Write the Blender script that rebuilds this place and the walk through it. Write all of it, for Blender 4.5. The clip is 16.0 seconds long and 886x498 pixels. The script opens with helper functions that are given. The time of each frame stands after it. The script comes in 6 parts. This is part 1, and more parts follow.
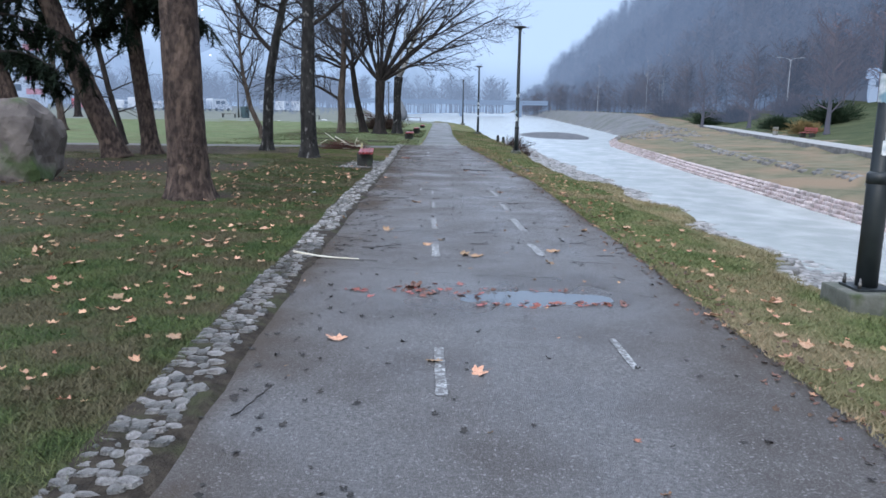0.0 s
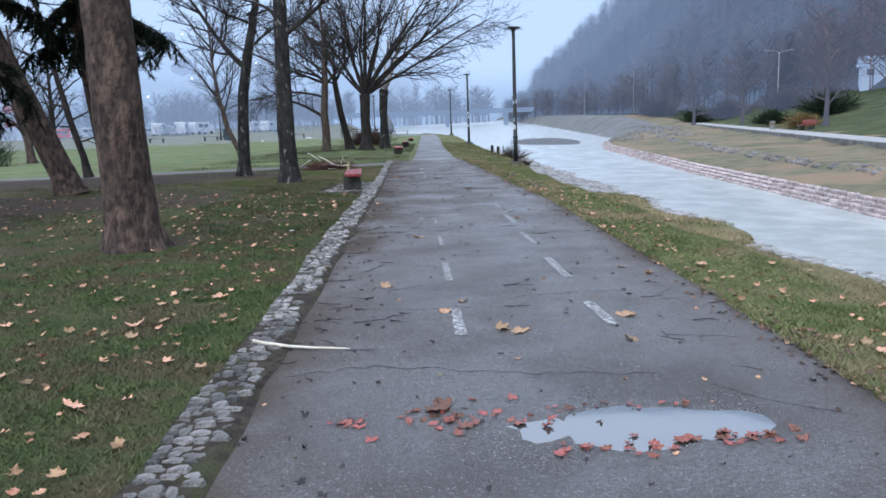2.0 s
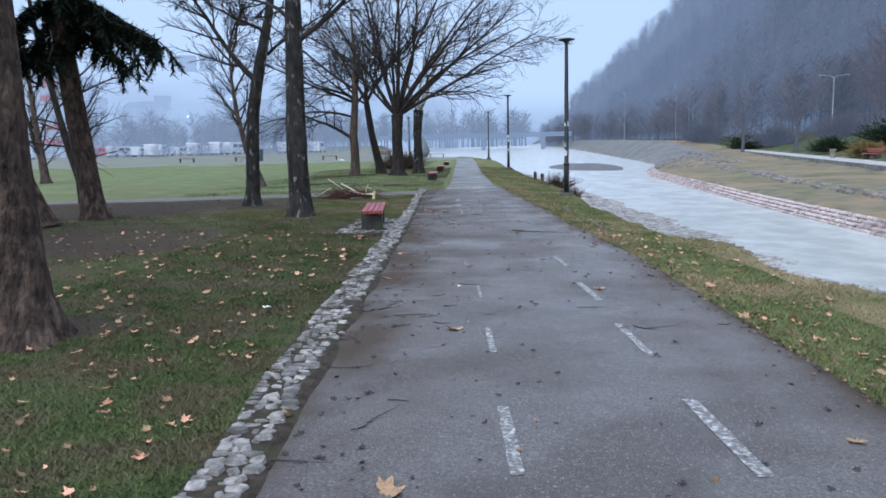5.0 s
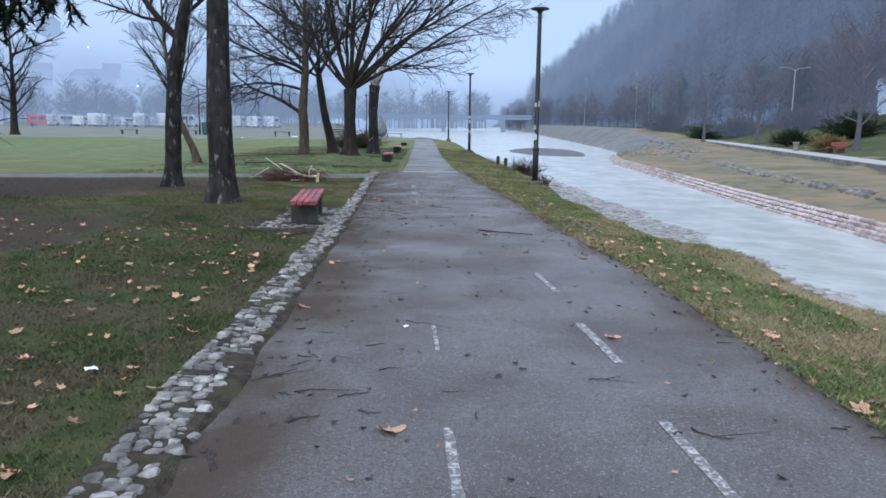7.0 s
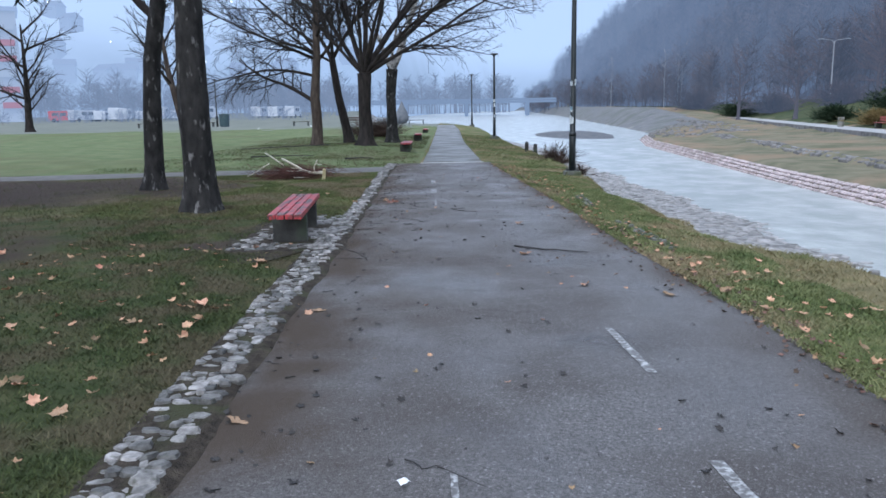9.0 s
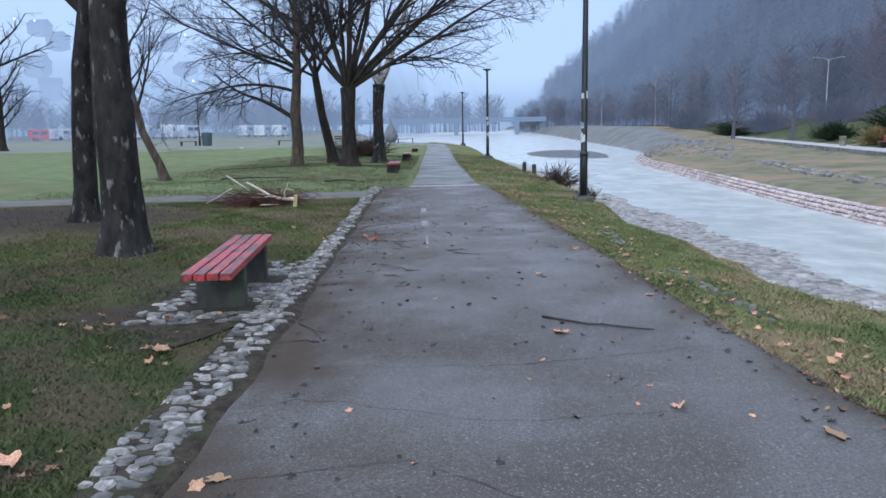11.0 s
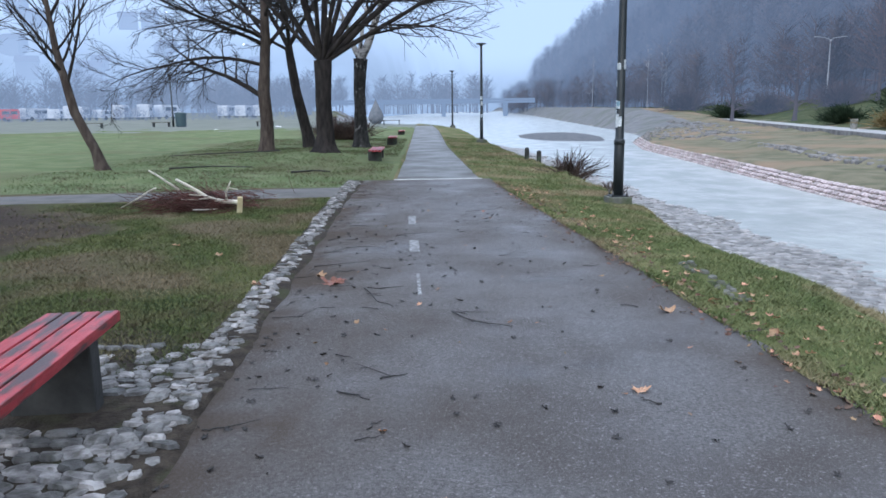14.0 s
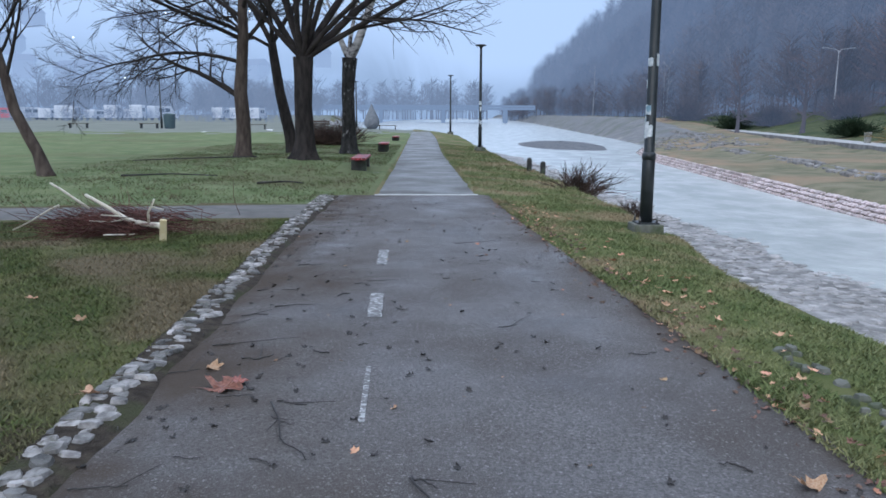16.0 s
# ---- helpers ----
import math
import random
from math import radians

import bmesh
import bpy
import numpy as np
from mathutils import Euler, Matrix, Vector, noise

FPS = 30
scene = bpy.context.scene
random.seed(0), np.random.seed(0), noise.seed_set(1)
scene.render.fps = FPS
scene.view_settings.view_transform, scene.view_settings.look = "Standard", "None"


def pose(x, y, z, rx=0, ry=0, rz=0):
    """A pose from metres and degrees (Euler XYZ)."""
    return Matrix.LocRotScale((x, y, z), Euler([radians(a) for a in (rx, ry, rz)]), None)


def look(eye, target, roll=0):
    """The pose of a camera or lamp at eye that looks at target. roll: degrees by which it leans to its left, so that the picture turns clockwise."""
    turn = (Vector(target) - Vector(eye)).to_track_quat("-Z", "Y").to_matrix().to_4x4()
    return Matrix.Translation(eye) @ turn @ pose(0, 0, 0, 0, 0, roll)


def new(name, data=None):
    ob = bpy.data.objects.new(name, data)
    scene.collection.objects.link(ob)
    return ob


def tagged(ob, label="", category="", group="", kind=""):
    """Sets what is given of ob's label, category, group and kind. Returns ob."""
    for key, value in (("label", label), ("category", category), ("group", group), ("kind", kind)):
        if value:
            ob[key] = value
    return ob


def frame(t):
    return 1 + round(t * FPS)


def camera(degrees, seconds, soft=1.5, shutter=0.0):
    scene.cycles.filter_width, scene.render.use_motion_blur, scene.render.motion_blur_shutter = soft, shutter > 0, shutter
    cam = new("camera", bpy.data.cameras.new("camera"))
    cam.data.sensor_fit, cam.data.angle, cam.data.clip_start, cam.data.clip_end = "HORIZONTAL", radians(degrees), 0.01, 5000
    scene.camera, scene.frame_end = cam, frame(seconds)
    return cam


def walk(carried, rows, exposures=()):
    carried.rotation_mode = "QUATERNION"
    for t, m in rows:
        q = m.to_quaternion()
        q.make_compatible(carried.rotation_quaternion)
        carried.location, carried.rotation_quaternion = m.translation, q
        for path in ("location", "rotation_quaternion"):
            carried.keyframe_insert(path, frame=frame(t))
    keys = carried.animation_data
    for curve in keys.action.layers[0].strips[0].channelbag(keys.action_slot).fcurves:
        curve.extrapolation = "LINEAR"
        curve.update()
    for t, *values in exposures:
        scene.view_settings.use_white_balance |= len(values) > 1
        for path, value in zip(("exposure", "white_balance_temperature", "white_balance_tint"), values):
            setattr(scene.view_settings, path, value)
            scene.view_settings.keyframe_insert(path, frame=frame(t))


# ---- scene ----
cam = camera(61.5, 16.0, soft=1.6)
PATH = [
    (0, (0.104, 0.568, 1.464), (0.112, 2.535, 1.105), 0.9),
    (0.5, (0.101, 1.233, 1.443), (0.124, 3.2, 1.083), 0.2),
    (1, (0.014, 1.779, 1.452), (0.023, 3.747, 1.098), -0.3),
    (1.5, (-0.054, 2.401, 1.467), (-0.006, 4.371, 1.125), -2.0),
    (2, (-0.118, 3.0, 1.487), (-0.09, 4.972, 1.156), -2.1),
    (2.5, (-0.18, 3.6, 1.508), (-0.155, 5.576, 1.195), -2.3),
    (3, (-0.163, 4.222, 1.518), (-0.181, 6.2, 1.223), -2.0),
    (3.5, (-0.193, 4.801, 1.492), (-0.233, 6.776, 1.18), -1.8),
    (6, (-0.194, 7.978, 1.56), (-0.259, 9.962, 1.314), -1.2),
    (6.5, (-0.147, 8.668, 1.526), (-0.13, 10.647, 1.24), -0.8),
    (7, (-0.154, 9.275, 1.492), (-0.098, 11.248, 1.172), 0.6),
    (7.5, (-0.091, 9.914, 1.484), (-0.003, 11.882, 1.135), 0.8),
    (8, (-0.077, 10.587, 1.494), (-0.075, 12.557, 1.145), 0.7),
    (8.5, (-0.071, 11.221, 1.507), (-0.097, 13.188, 1.145), -0.7),
    (11, (-0.132, 14.477, 1.449), (-0.118, 16.453, 1.14), -1.0),
    (11.5, (-0.184, 15.091, 1.451), (-0.173, 17.068, 1.148), 0.1),
    (12, (-0.204, 15.726, 1.454), (-0.184, 17.702, 1.14), 0.1),
    (12.5, (-0.218, 16.341, 1.491), (-0.299, 18.313, 1.168), 1.4),
    (13, (-0.243, 16.958, 1.495), (-0.302, 18.932, 1.18), 0.2),
    (13.5, (-0.208, 17.63, 1.471), (-0.222, 19.603, 1.148), -0.4),
    (14, (-0.216, 18.263, 1.447), (-0.168, 20.23, 1.089), -0.8),
    (14.5, (-0.107, 18.868, 1.438), (0.022, 20.831, 1.077), -1.4),
    (15, (-0.057, 19.469, 1.422), (0.091, 21.431, 1.066), 0.7),
    (15.5, (0.01, 20.14, 1.407), (0.216, 22.097, 1.05), 0.4),
    (16, (0.023, 20.797, 1.41), (0.078, 22.767, 1.068), 0.2),
]
walk(cam, [(t, look(eye, target, roll)) for t, eye, target, roll in PATH], exposures=[(0, 0.38, 5580, 9), (8.5, 0.28, 5520, 9), (12, 0.30, 5450, 9), (13.5, 0.40, 5480, 9), (14.5, 0.40, 5520, 9), (15, 0.22, 5480, 9), (16, 0.18, 5450, 9)])

# ---------------------------------------------------------------- world and light
# Colours that far materials emit in place of real mist.
HAZE_GLOW = (0.20, 0.26, 0.375)
MIST_GLOW = (0.31, 0.385, 0.52)
world = bpy.data.worlds.new("overcast_sky")
scene.world = world
world.use_nodes = True
wn, wl = world.node_tree.nodes, world.node_tree.links
wn.clear()
w_out = wn.new("ShaderNodeOutputWorld")
w_sum = wn.new("ShaderNodeAddShader")
w_sky = wn.new("ShaderNodeTexSky")
w_sky.sky_type = "NISHITA"
w_sky.sun_disc = False
w_sky.sun_elevation, w_sky.sun_rotation = radians(24), radians(200)
w_sky.air_density, w_sky.dust_density, w_sky.altitude = 1.0, 3.0, 300
w_b1 = wn.new("ShaderNodeBackground")
w_b1.inputs[1].default_value = 0.05
wl.new(w_sky.outputs[0], w_b1.inputs[0])
w_tc, w_sep = wn.new("ShaderNodeTexCoord"), wn.new("ShaderNodeSeparateXYZ")
w_noise = wn.new("ShaderNodeTexNoise")
w_noise.inputs["Scale"].default_value, w_noise.inputs["Detail"].default_value = 1.6, 3
w_ramp = wn.new("ShaderNodeValToRGB")
w_ramp.color_ramp.elements[0].position, w_ramp.color_ramp.elements[0].color = 0.0, (0.35, 0.435, 0.58, 1)
w_ramp.color_ramp.elements[1].position, w_ramp.color_ramp.elements[1].color = 0.62, (1.50, 1.52, 1.60, 1)
w_mid = w_ramp.color_ramp.elements.new(0.16)
w_mid.color = (0.52, 0.625, 0.79, 1)
w_add = wn.new("ShaderNodeMath")
w_add.operation = "MULTIPLY_ADD"
w_add.inputs[1].default_value, w_add.inputs[2].default_value = 0.16, -0.08
w_add2 = wn.new("ShaderNodeMath")
w_add2.operation = "ADD"
w_b2 = wn.new("ShaderNodeBackground")
w_b2.inputs[1].default_value = 0.85
wl.new(w_tc.outputs["Generated"], w_sep.inputs[0])
wl.new(w_tc.outputs["Generated"], w_noise.inputs["Vector"])
wl.new(w_noise.outputs[0], w_add.inputs[0])
wl.new(w_sep.outputs[2], w_add2.inputs[0])
wl.new(w_add.outputs[0], w_add2.inputs[1])
wl.new(w_add2.outputs[0], w_ramp.inputs[0])
wl.new(w_ramp.outputs[0], w_b2.inputs[0])
wl.new(w_b1.outputs[0], w_sum.inputs[0])
wl.new(w_b2.outputs[0], w_sum.inputs[1])
wl.new(w_sum.outputs[0], w_out.inputs[0])

sun_data = bpy.data.lights.new("sun", "SUN")
sun_data.energy, sun_data.angle, sun_data.color = 0.8, radians(40), (1.0, 0.97, 0.93)
sun = new("sun", sun_data)
sun.matrix_world = look((0, 0, 60), (14, 40, 34))


# ---------------------------------------------------------------- materials
def mat(name, c1, c2, scale=4.0, rough=0.8, bump=0.3, bump_scale=30.0, dist=0.01, c3=None, scale3=0.6, cover3=0.5,
        metal=0.0, vary=0.0, island=0.0, stretch=(1, 1, 1), haze=0.0, haze_col=None, spec=0.5, rough2=None, detail=5.0):
    """A procedural surface: two noise scales of colour, an optional third colour in patches, relief, and haze painted
    as emission on far things.
    """
    m = bpy.data.materials.new(name)
    m.use_nodes = True
    n, l = m.node_tree.nodes, m.node_tree.links
    b = n["Principled BSDF"]
    tc, mp = n.new("ShaderNodeTexCoord"), n.new("ShaderNodeMapping")
    mp.inputs["Scale"].default_value = stretch
    l.new(tc.outputs["Object"], mp.inputs[0])
    n1 = n.new("ShaderNodeTexNoise")
    n1.inputs["Scale"].default_value, n1.inputs["Detail"].default_value = scale, detail
    l.new(mp.outputs[0], n1.inputs["Vector"])
    r1 = n.new("ShaderNodeValToRGB")
    r1.color_ramp.elements[0].position, r1.color_ramp.elements[1].position = 0.36, 0.64
    r1.color_ramp.elements[0].color, r1.color_ramp.elements[1].color = (*c1, 1), (*c2, 1)
    l.new(n1.outputs[0], r1.inputs[0])
    col = r1.outputs[0]
    if c3:
        n3 = n.new("ShaderNodeTexNoise")
        n3.inputs["Scale"].default_value, n3.inputs["Detail"].default_value = scale3, 6
        l.new(mp.outputs[0], n3.inputs["Vector"])
        r3 = n.new("ShaderNodeValToRGB")
        r3.color_ramp.elements[0].position, r3.color_ramp.elements[1].position = cover3 - 0.07, cover3 + 0.07
        mix = n.new("ShaderNodeMixRGB")
        mix.inputs[2].default_value = (*c3, 1)
        l.new(n3.outputs[0], r3.inputs[0])
        l.new(r3.outputs[0], mix.inputs[0])
        l.new(col, mix.inputs[1])
        col = mix.outputs[0]
    for amount, kind in ((vary, "object"), (island, "island")):
        if amount:
            src = n.new("ShaderNodeObjectInfo").outputs["Random"] if kind == "object" else n.new("ShaderNodeNewGeometry").outputs["Random Per Island"]
            mr = n.new("ShaderNodeMapRange")
            mr.inputs[3].default_value, mr.inputs[4].default_value = 1 - amount, 1 + amount
            l.new(src, mr.inputs[0])
            hs = n.new("ShaderNodeHueSaturation")
            l.new(mr.outputs[0], hs.inputs["Value"])
            mh = n.new("ShaderNodeMapRange")
            mh.inputs[3].default_value, mh.inputs[4].default_value = 0.5 + 0.035 * amount, 0.5 - 0.035 * amount
            l.new(src, mh.inputs[0])
            l.new(mh.outputs[0], hs.inputs["Hue"])
            l.new(col, hs.inputs["Color"])
            col = hs.outputs[0]
    l.new(col, b.inputs["Base Color"])
    b.inputs["Roughness"].default_value, b.inputs["Metallic"].default_value = rough, metal
    b.inputs["Specular IOR Level"].default_value = spec
    if rough2 is not None:
        rr = n.new("ShaderNodeMapRange")
        rr.inputs[1].default_value, rr.inputs[2].default_value = 0.35, 0.65
        rr.inputs[3].default_value, rr.inputs[4].default_value = rough, rough2
        nr = n.new("ShaderNodeTexNoise")
        nr.inputs["Scale"].default_value, nr.inputs["Detail"].default_value = 0.9, 6
        l.new(mp.outputs[0], nr.inputs["Vector"])
        l.new(nr.outputs[0], rr.inputs[0])
        l.new(rr.outputs[0], b.inputs["Roughness"])
    if bump:
        nb = n.new("ShaderNodeTexNoise")
        nb.inputs["Scale"].default_value, nb.inputs["Detail"].default_value = bump_scale, 4
        l.new(mp.outputs[0], nb.inputs["Vector"])
        bm_ = n.new("ShaderNodeBump")
        bm_.inputs["Strength"].default_value, bm_.inputs["Distance"].default_value = bump, dist
        l.new(nb.outputs[0], bm_.inputs["Height"])
        l.new(bm_.outputs[0], b.inputs["Normal"])
    # Painted haze: a fixed share of the surface glows in the mist colour.
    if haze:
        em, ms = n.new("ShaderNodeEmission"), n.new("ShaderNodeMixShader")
        em.inputs[0].default_value = (*(haze_col or HAZE_GLOW), 1)
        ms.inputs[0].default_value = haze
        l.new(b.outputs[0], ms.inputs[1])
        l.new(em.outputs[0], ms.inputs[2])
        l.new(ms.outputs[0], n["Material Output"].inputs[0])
    return m


M = {}
M["asphalt"] = mat("wet_asphalt", (0.068, 0.065, 0.065), (0.158, 0.151, 0.149), 60, 0.32, 1.0, 150, 0.014, c3=(0.066, 0.057, 0.052), scale3=0.8, cover3=0.52, rough2=0.66)
M["pavement"] = mat("pale_pavement", (0.105, 0.105, 0.102), (0.165, 0.163, 0.155), 7, 0.45, 0.5, 90, 0.005, c3=(0.085, 0.080, 0.072), scale3=0.7, cover3=0.56, rough2=0.75)
M["side_path"] = mat("dusty_asphalt", (0.080, 0.076, 0.070), (0.125, 0.117, 0.106), 3, 0.8, 0.4, 80, 0.004)
M["paint"] = mat("worn_white_paint", (0.20, 0.20, 0.20), (0.46, 0.46, 0.45), 22, 0.55, 0.5, 150, 0.004, c3=(0.105, 0.100, 0.097), scale3=38, cover3=0.48)
M["lawn"] = mat("short_grass_ground", (0.044, 0.056, 0.022), (0.078, 0.084, 0.036), 3.0, 0.95, 0.9, 90, 0.02, c3=(0.076, 0.066, 0.037), scale3=1.5, cover3=0.51, spec=0.12)
M["lawn_straw"] = mat("yellowed_grass_ground", (0.062, 0.072, 0.026), (0.112, 0.110, 0.046), 3.0, 0.95, 0.9, 90, 0.02, c3=(0.120, 0.098, 0.058), scale3=0.7, cover3=0.52, spec=0.12)
M["soil"] = mat("bare_soil", (0.040, 0.031, 0.024), (0.075, 0.058, 0.043), 5, 0.95, 0.9, 40, 0.02, c3=(0.05, 0.055, 0.022), scale3=1.3, cover3=0.60, spec=0.2)
# Base colour paled and greyed to carry mist over the lawn.
M["meadow"] = mat("open_lawn", (0.100, 0.132, 0.054), (0.155, 0.178, 0.085), 1.1, 0.95, 0.8, 18, 0.05, c3=(0.12, 0.125, 0.06), scale3=0.18, cover3=0.57, spec=0.15)
# Haze over the field is painted as emission.
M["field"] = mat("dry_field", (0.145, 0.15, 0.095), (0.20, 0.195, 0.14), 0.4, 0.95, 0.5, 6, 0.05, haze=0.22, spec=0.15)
M["bank"] = mat("bank_grass", (0.075, 0.095, 0.030), (0.140, 0.140, 0.058), 2.6, 0.95, 0.9, 70, 0.02, c3=(0.185, 0.155, 0.085), scale3=0.6, cover3=0.54, spec=0.12)
M["terrace"] = mat("dry_terrace_grass", (0.118, 0.116, 0.072), (0.195, 0.175, 0.120), 0.7, 0.95, 1.0, 9, 0.06, c3=(0.235, 0.175, 0.118), scale3=0.22, cover3=0.54, spec=0.12)
M["shelf"] = mat("wet_river_stones", (0.135, 0.128, 0.120), (0.30, 0.285, 0.27), 4.5, 0.6, 1.0, 6, 0.06, c3=(0.095, 0.090, 0.080), scale3=1.1, cover3=0.58)
M["bed"] = mat("river_bed", (0.16, 0.16, 0.15), (0.24, 0.23, 0.22), 1.5, 0.9, 0.8, 4, 0.1)
# Stone slope, gravel and wood floor also emit painted haze.
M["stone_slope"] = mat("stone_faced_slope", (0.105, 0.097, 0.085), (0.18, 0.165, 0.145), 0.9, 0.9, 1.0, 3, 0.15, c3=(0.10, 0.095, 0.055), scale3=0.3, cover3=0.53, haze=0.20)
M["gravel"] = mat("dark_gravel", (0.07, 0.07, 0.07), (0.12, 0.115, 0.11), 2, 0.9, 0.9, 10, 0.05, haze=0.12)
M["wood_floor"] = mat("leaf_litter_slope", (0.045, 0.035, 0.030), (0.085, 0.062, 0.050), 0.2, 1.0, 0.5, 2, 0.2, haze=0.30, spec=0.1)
M["park"] = mat("far_park_lawn", (0.045, 0.062, 0.027), (0.082, 0.090, 0.042), 0.5, 0.95, 0.7, 9, 0.05, spec=0.15)
M["promenade"] = mat("concrete_promenade", (0.30, 0.30, 0.29), (0.38, 0.37, 0.36), 1, 0.7, 0.3, 20, 0.01)


def speckle(m, scale, low, high, amount):
    """Adds pale grains to an asphalt: its aggregate, and wet glints painted as colour."""
    n, l = m.node_tree.nodes, m.node_tree.links
    b = n["Principled BSDF"]
    col = b.inputs["Base Color"].links[0].from_socket
    tc, vo, rp, mx, sp = n.new("ShaderNodeTexCoord"), n.new("ShaderNodeTexVoronoi"), n.new("ShaderNodeValToRGB"), n.new("ShaderNodeMixRGB"), n.new("ShaderNodeSeparateColor")
    vo.inputs["Scale"].default_value = scale
    l.new(tc.outputs["Object"], vo.inputs["Vector"])
    l.new(vo.outputs["Color"], sp.inputs[0])
    rp.color_ramp.elements[0].position, rp.color_ramp.elements[1].position = low, high
    rp.color_ramp.elements[0].color, rp.color_ramp.elements[1].color = (0, 0, 0, 1), (amount, amount, amount, 1)
    l.new(sp.outputs[0], rp.inputs[0])
    l.new(rp.outputs[0], mx.inputs[0])
    l.new(col, mx.inputs[1])
    mx.inputs[2].default_value = (0.34, 0.33, 0.33, 1)
    l.new(mx.outputs[0], b.inputs["Base Color"])


speckle(M["asphalt"], 210, 0.66, 0.96, 0.42)
speckle(M["asphalt"], 110, 0.93, 0.99, 0.75)


def water_material():
    m = bpy.data.materials.new("river_water")
    m.use_nodes = True
    n, l = m.node_tree.nodes, m.node_tree.links
    b = n["Principled BSDF"]
    tc, mp = n.new("ShaderNodeTexCoord"), n.new("ShaderNodeMapping")
    mp.inputs["Scale"].default_value = (1.0, 0.75, 1.0)
    l.new(tc.outputs["Object"], mp.inputs[0])
    foam = n.new("ShaderNodeTexNoise")
    foam.inputs["Scale"].default_value, foam.inputs["Detail"].default_value = 0.8, 8
    l.new(mp.outputs[0], foam.inputs["Vector"])
    r = n.new("ShaderNodeValToRGB")
    r.color_ramp.elements[0].position, r.color_ramp.elements[1].position = 0.40, 0.72
    r.color_ramp.elements[0].color, r.color_ramp.elements[1].color = (0.37, 0.39, 0.37, 1), (0.52, 0.535, 0.51, 1)
    l.new(foam.outputs[0], r.inputs[0])
    l.new(r.outputs[0], b.inputs["Base Color"])
    b.inputs["Roughness"].default_value = 0.24
    h1, h2 = n.new("ShaderNodeTexNoise"), n.new("ShaderNodeTexNoise")
    h1.inputs["Scale"].default_value, h1.inputs["Detail"].default_value = 2.6, 5
    h2.inputs["Scale"].default_value, h2.inputs["Detail"].default_value = 11, 3
    l.new(mp.outputs[0], h1.inputs["Vector"])
    l.new(mp.outputs[0], h2.inputs["Vector"])
    ad = n.new("ShaderNodeMath")
    ad.operation = "MULTIPLY_ADD"
    ad.inputs[1].default_value = 0.3
    l.new(h2.outputs[0], ad.inputs[0])
    l.new(h1.outputs[0], ad.inputs[2])
    bp = n.new("ShaderNodeBump")
    bp.inputs["Strength"].default_value, bp.inputs["Distance"].default_value = 0.5, 0.055
    l.new(ad.outputs[0], bp.inputs["Height"])
    l.new(bp.outputs[0], b.inputs["Normal"])
    return m


M["water"] = water_material()
M["puddle"] = mat("puddle_water", (0.05, 0.05, 0.05), (0.07, 0.068, 0.065), 3, 0.04, 0.05, 6, 0.004, spec=0.5)
M["puddle"].node_tree.nodes["Principled BSDF"].inputs["IOR"].default_value = 2.9
M["stone"] = mat("pale_cobble", (0.095, 0.089, 0.082), (0.285, 0.272, 0.255), 1.6, 0.6, 0.6, 7, 0.15, c3=(0.085, 0.080, 0.065), scale3=2.2, cover3=0.60, vary=0.6)
M["stone_rest"] = mat("pale_cobbles_joined", (0.095, 0.089, 0.082), (0.285, 0.272, 0.255), 14, 0.6, 0.7, 60, 0.012, c3=(0.085, 0.080, 0.065), scale3=18, cover3=0.60, island=0.6)
M["rock"] = mat("mossy_rock", (0.075, 0.062, 0.056), (0.17, 0.145, 0.13), 2.2, 0.9, 1.0, 7, 0.05, c3=(0.06, 0.09, 0.03), scale3=1.4, cover3=0.60)
M["red_stone"] = mat("reddish_revetment_stone", (0.33, 0.265, 0.255), (0.47, 0.405, 0.39), 1.6, 0.8, 0.6, 8, 0.04, vary=0.25, island=0.25)
M["grey_stone"] = mat("grey_wall_stone", (0.11, 0.105, 0.10), (0.22, 0.21, 0.20), 1.5, 0.85, 0.8, 5, 0.05)
M["concrete"] = mat("weathered_concrete", (0.026, 0.027, 0.025), (0.056, 0.055, 0.051), 6, 0.9, 0.7, 40, 0.008, c3=(0.06, 0.08, 0.05), scale3=3, cover3=0.6)
M["pale_concrete"] = mat("pale_concrete", (0.20, 0.20, 0.18), (0.30, 0.29, 0.26), 6, 0.9, 0.6, 50, 0.006, c3=(0.10, 0.11, 0.07), scale3=3, cover3=0.58)
M["slab"] = mat("mossy_slab", (0.085, 0.09, 0.07), (0.16, 0.155, 0.135), 5, 0.9, 0.7, 40, 0.006, c3=(0.06, 0.075, 0.035), scale3=4, cover3=0.55)
M["red_wood"] = mat("worn_red_paint_on_wood", (0.31, 0.022, 0.030), (0.43, 0.052, 0.060), 7, 0.42, 0.5, 30, 0.004, c3=(0.070, 0.040, 0.038), scale3=3.2, cover3=0.54, stretch=(6, 1.2, 6))
M["lamp_metal"] = mat("dark_painted_steel", (0.010, 0.014, 0.016), (0.022, 0.027, 0.029), 7, 0.45, 0.1, 60, 0.002)
M["sticker"] = mat("torn_pale_sticker", (0.34, 0.38, 0.40), (0.62, 0.64, 0.64), 14, 0.6, 0.3, 40, 0.002, c3=(0.16, 0.26, 0.32), scale3=9, cover3=0.60)
M["bolt"] = mat("galvanised_bolt", (0.08, 0.08, 0.08), (0.16, 0.15, 0.14), 20, 0.5, 0.2, 60, 0.002, metal=0.8)
M["pine_bark"] = mat("scaly_reddish_bark", (0.034, 0.026, 0.023), (0.094, 0.068, 0.056), 13, 0.95, 1.0, 26, 0.06, c3=(0.145, 0.105, 0.082), scale3=6, cover3=0.59, stretch=(1, 1, 0.5), spec=0.15)
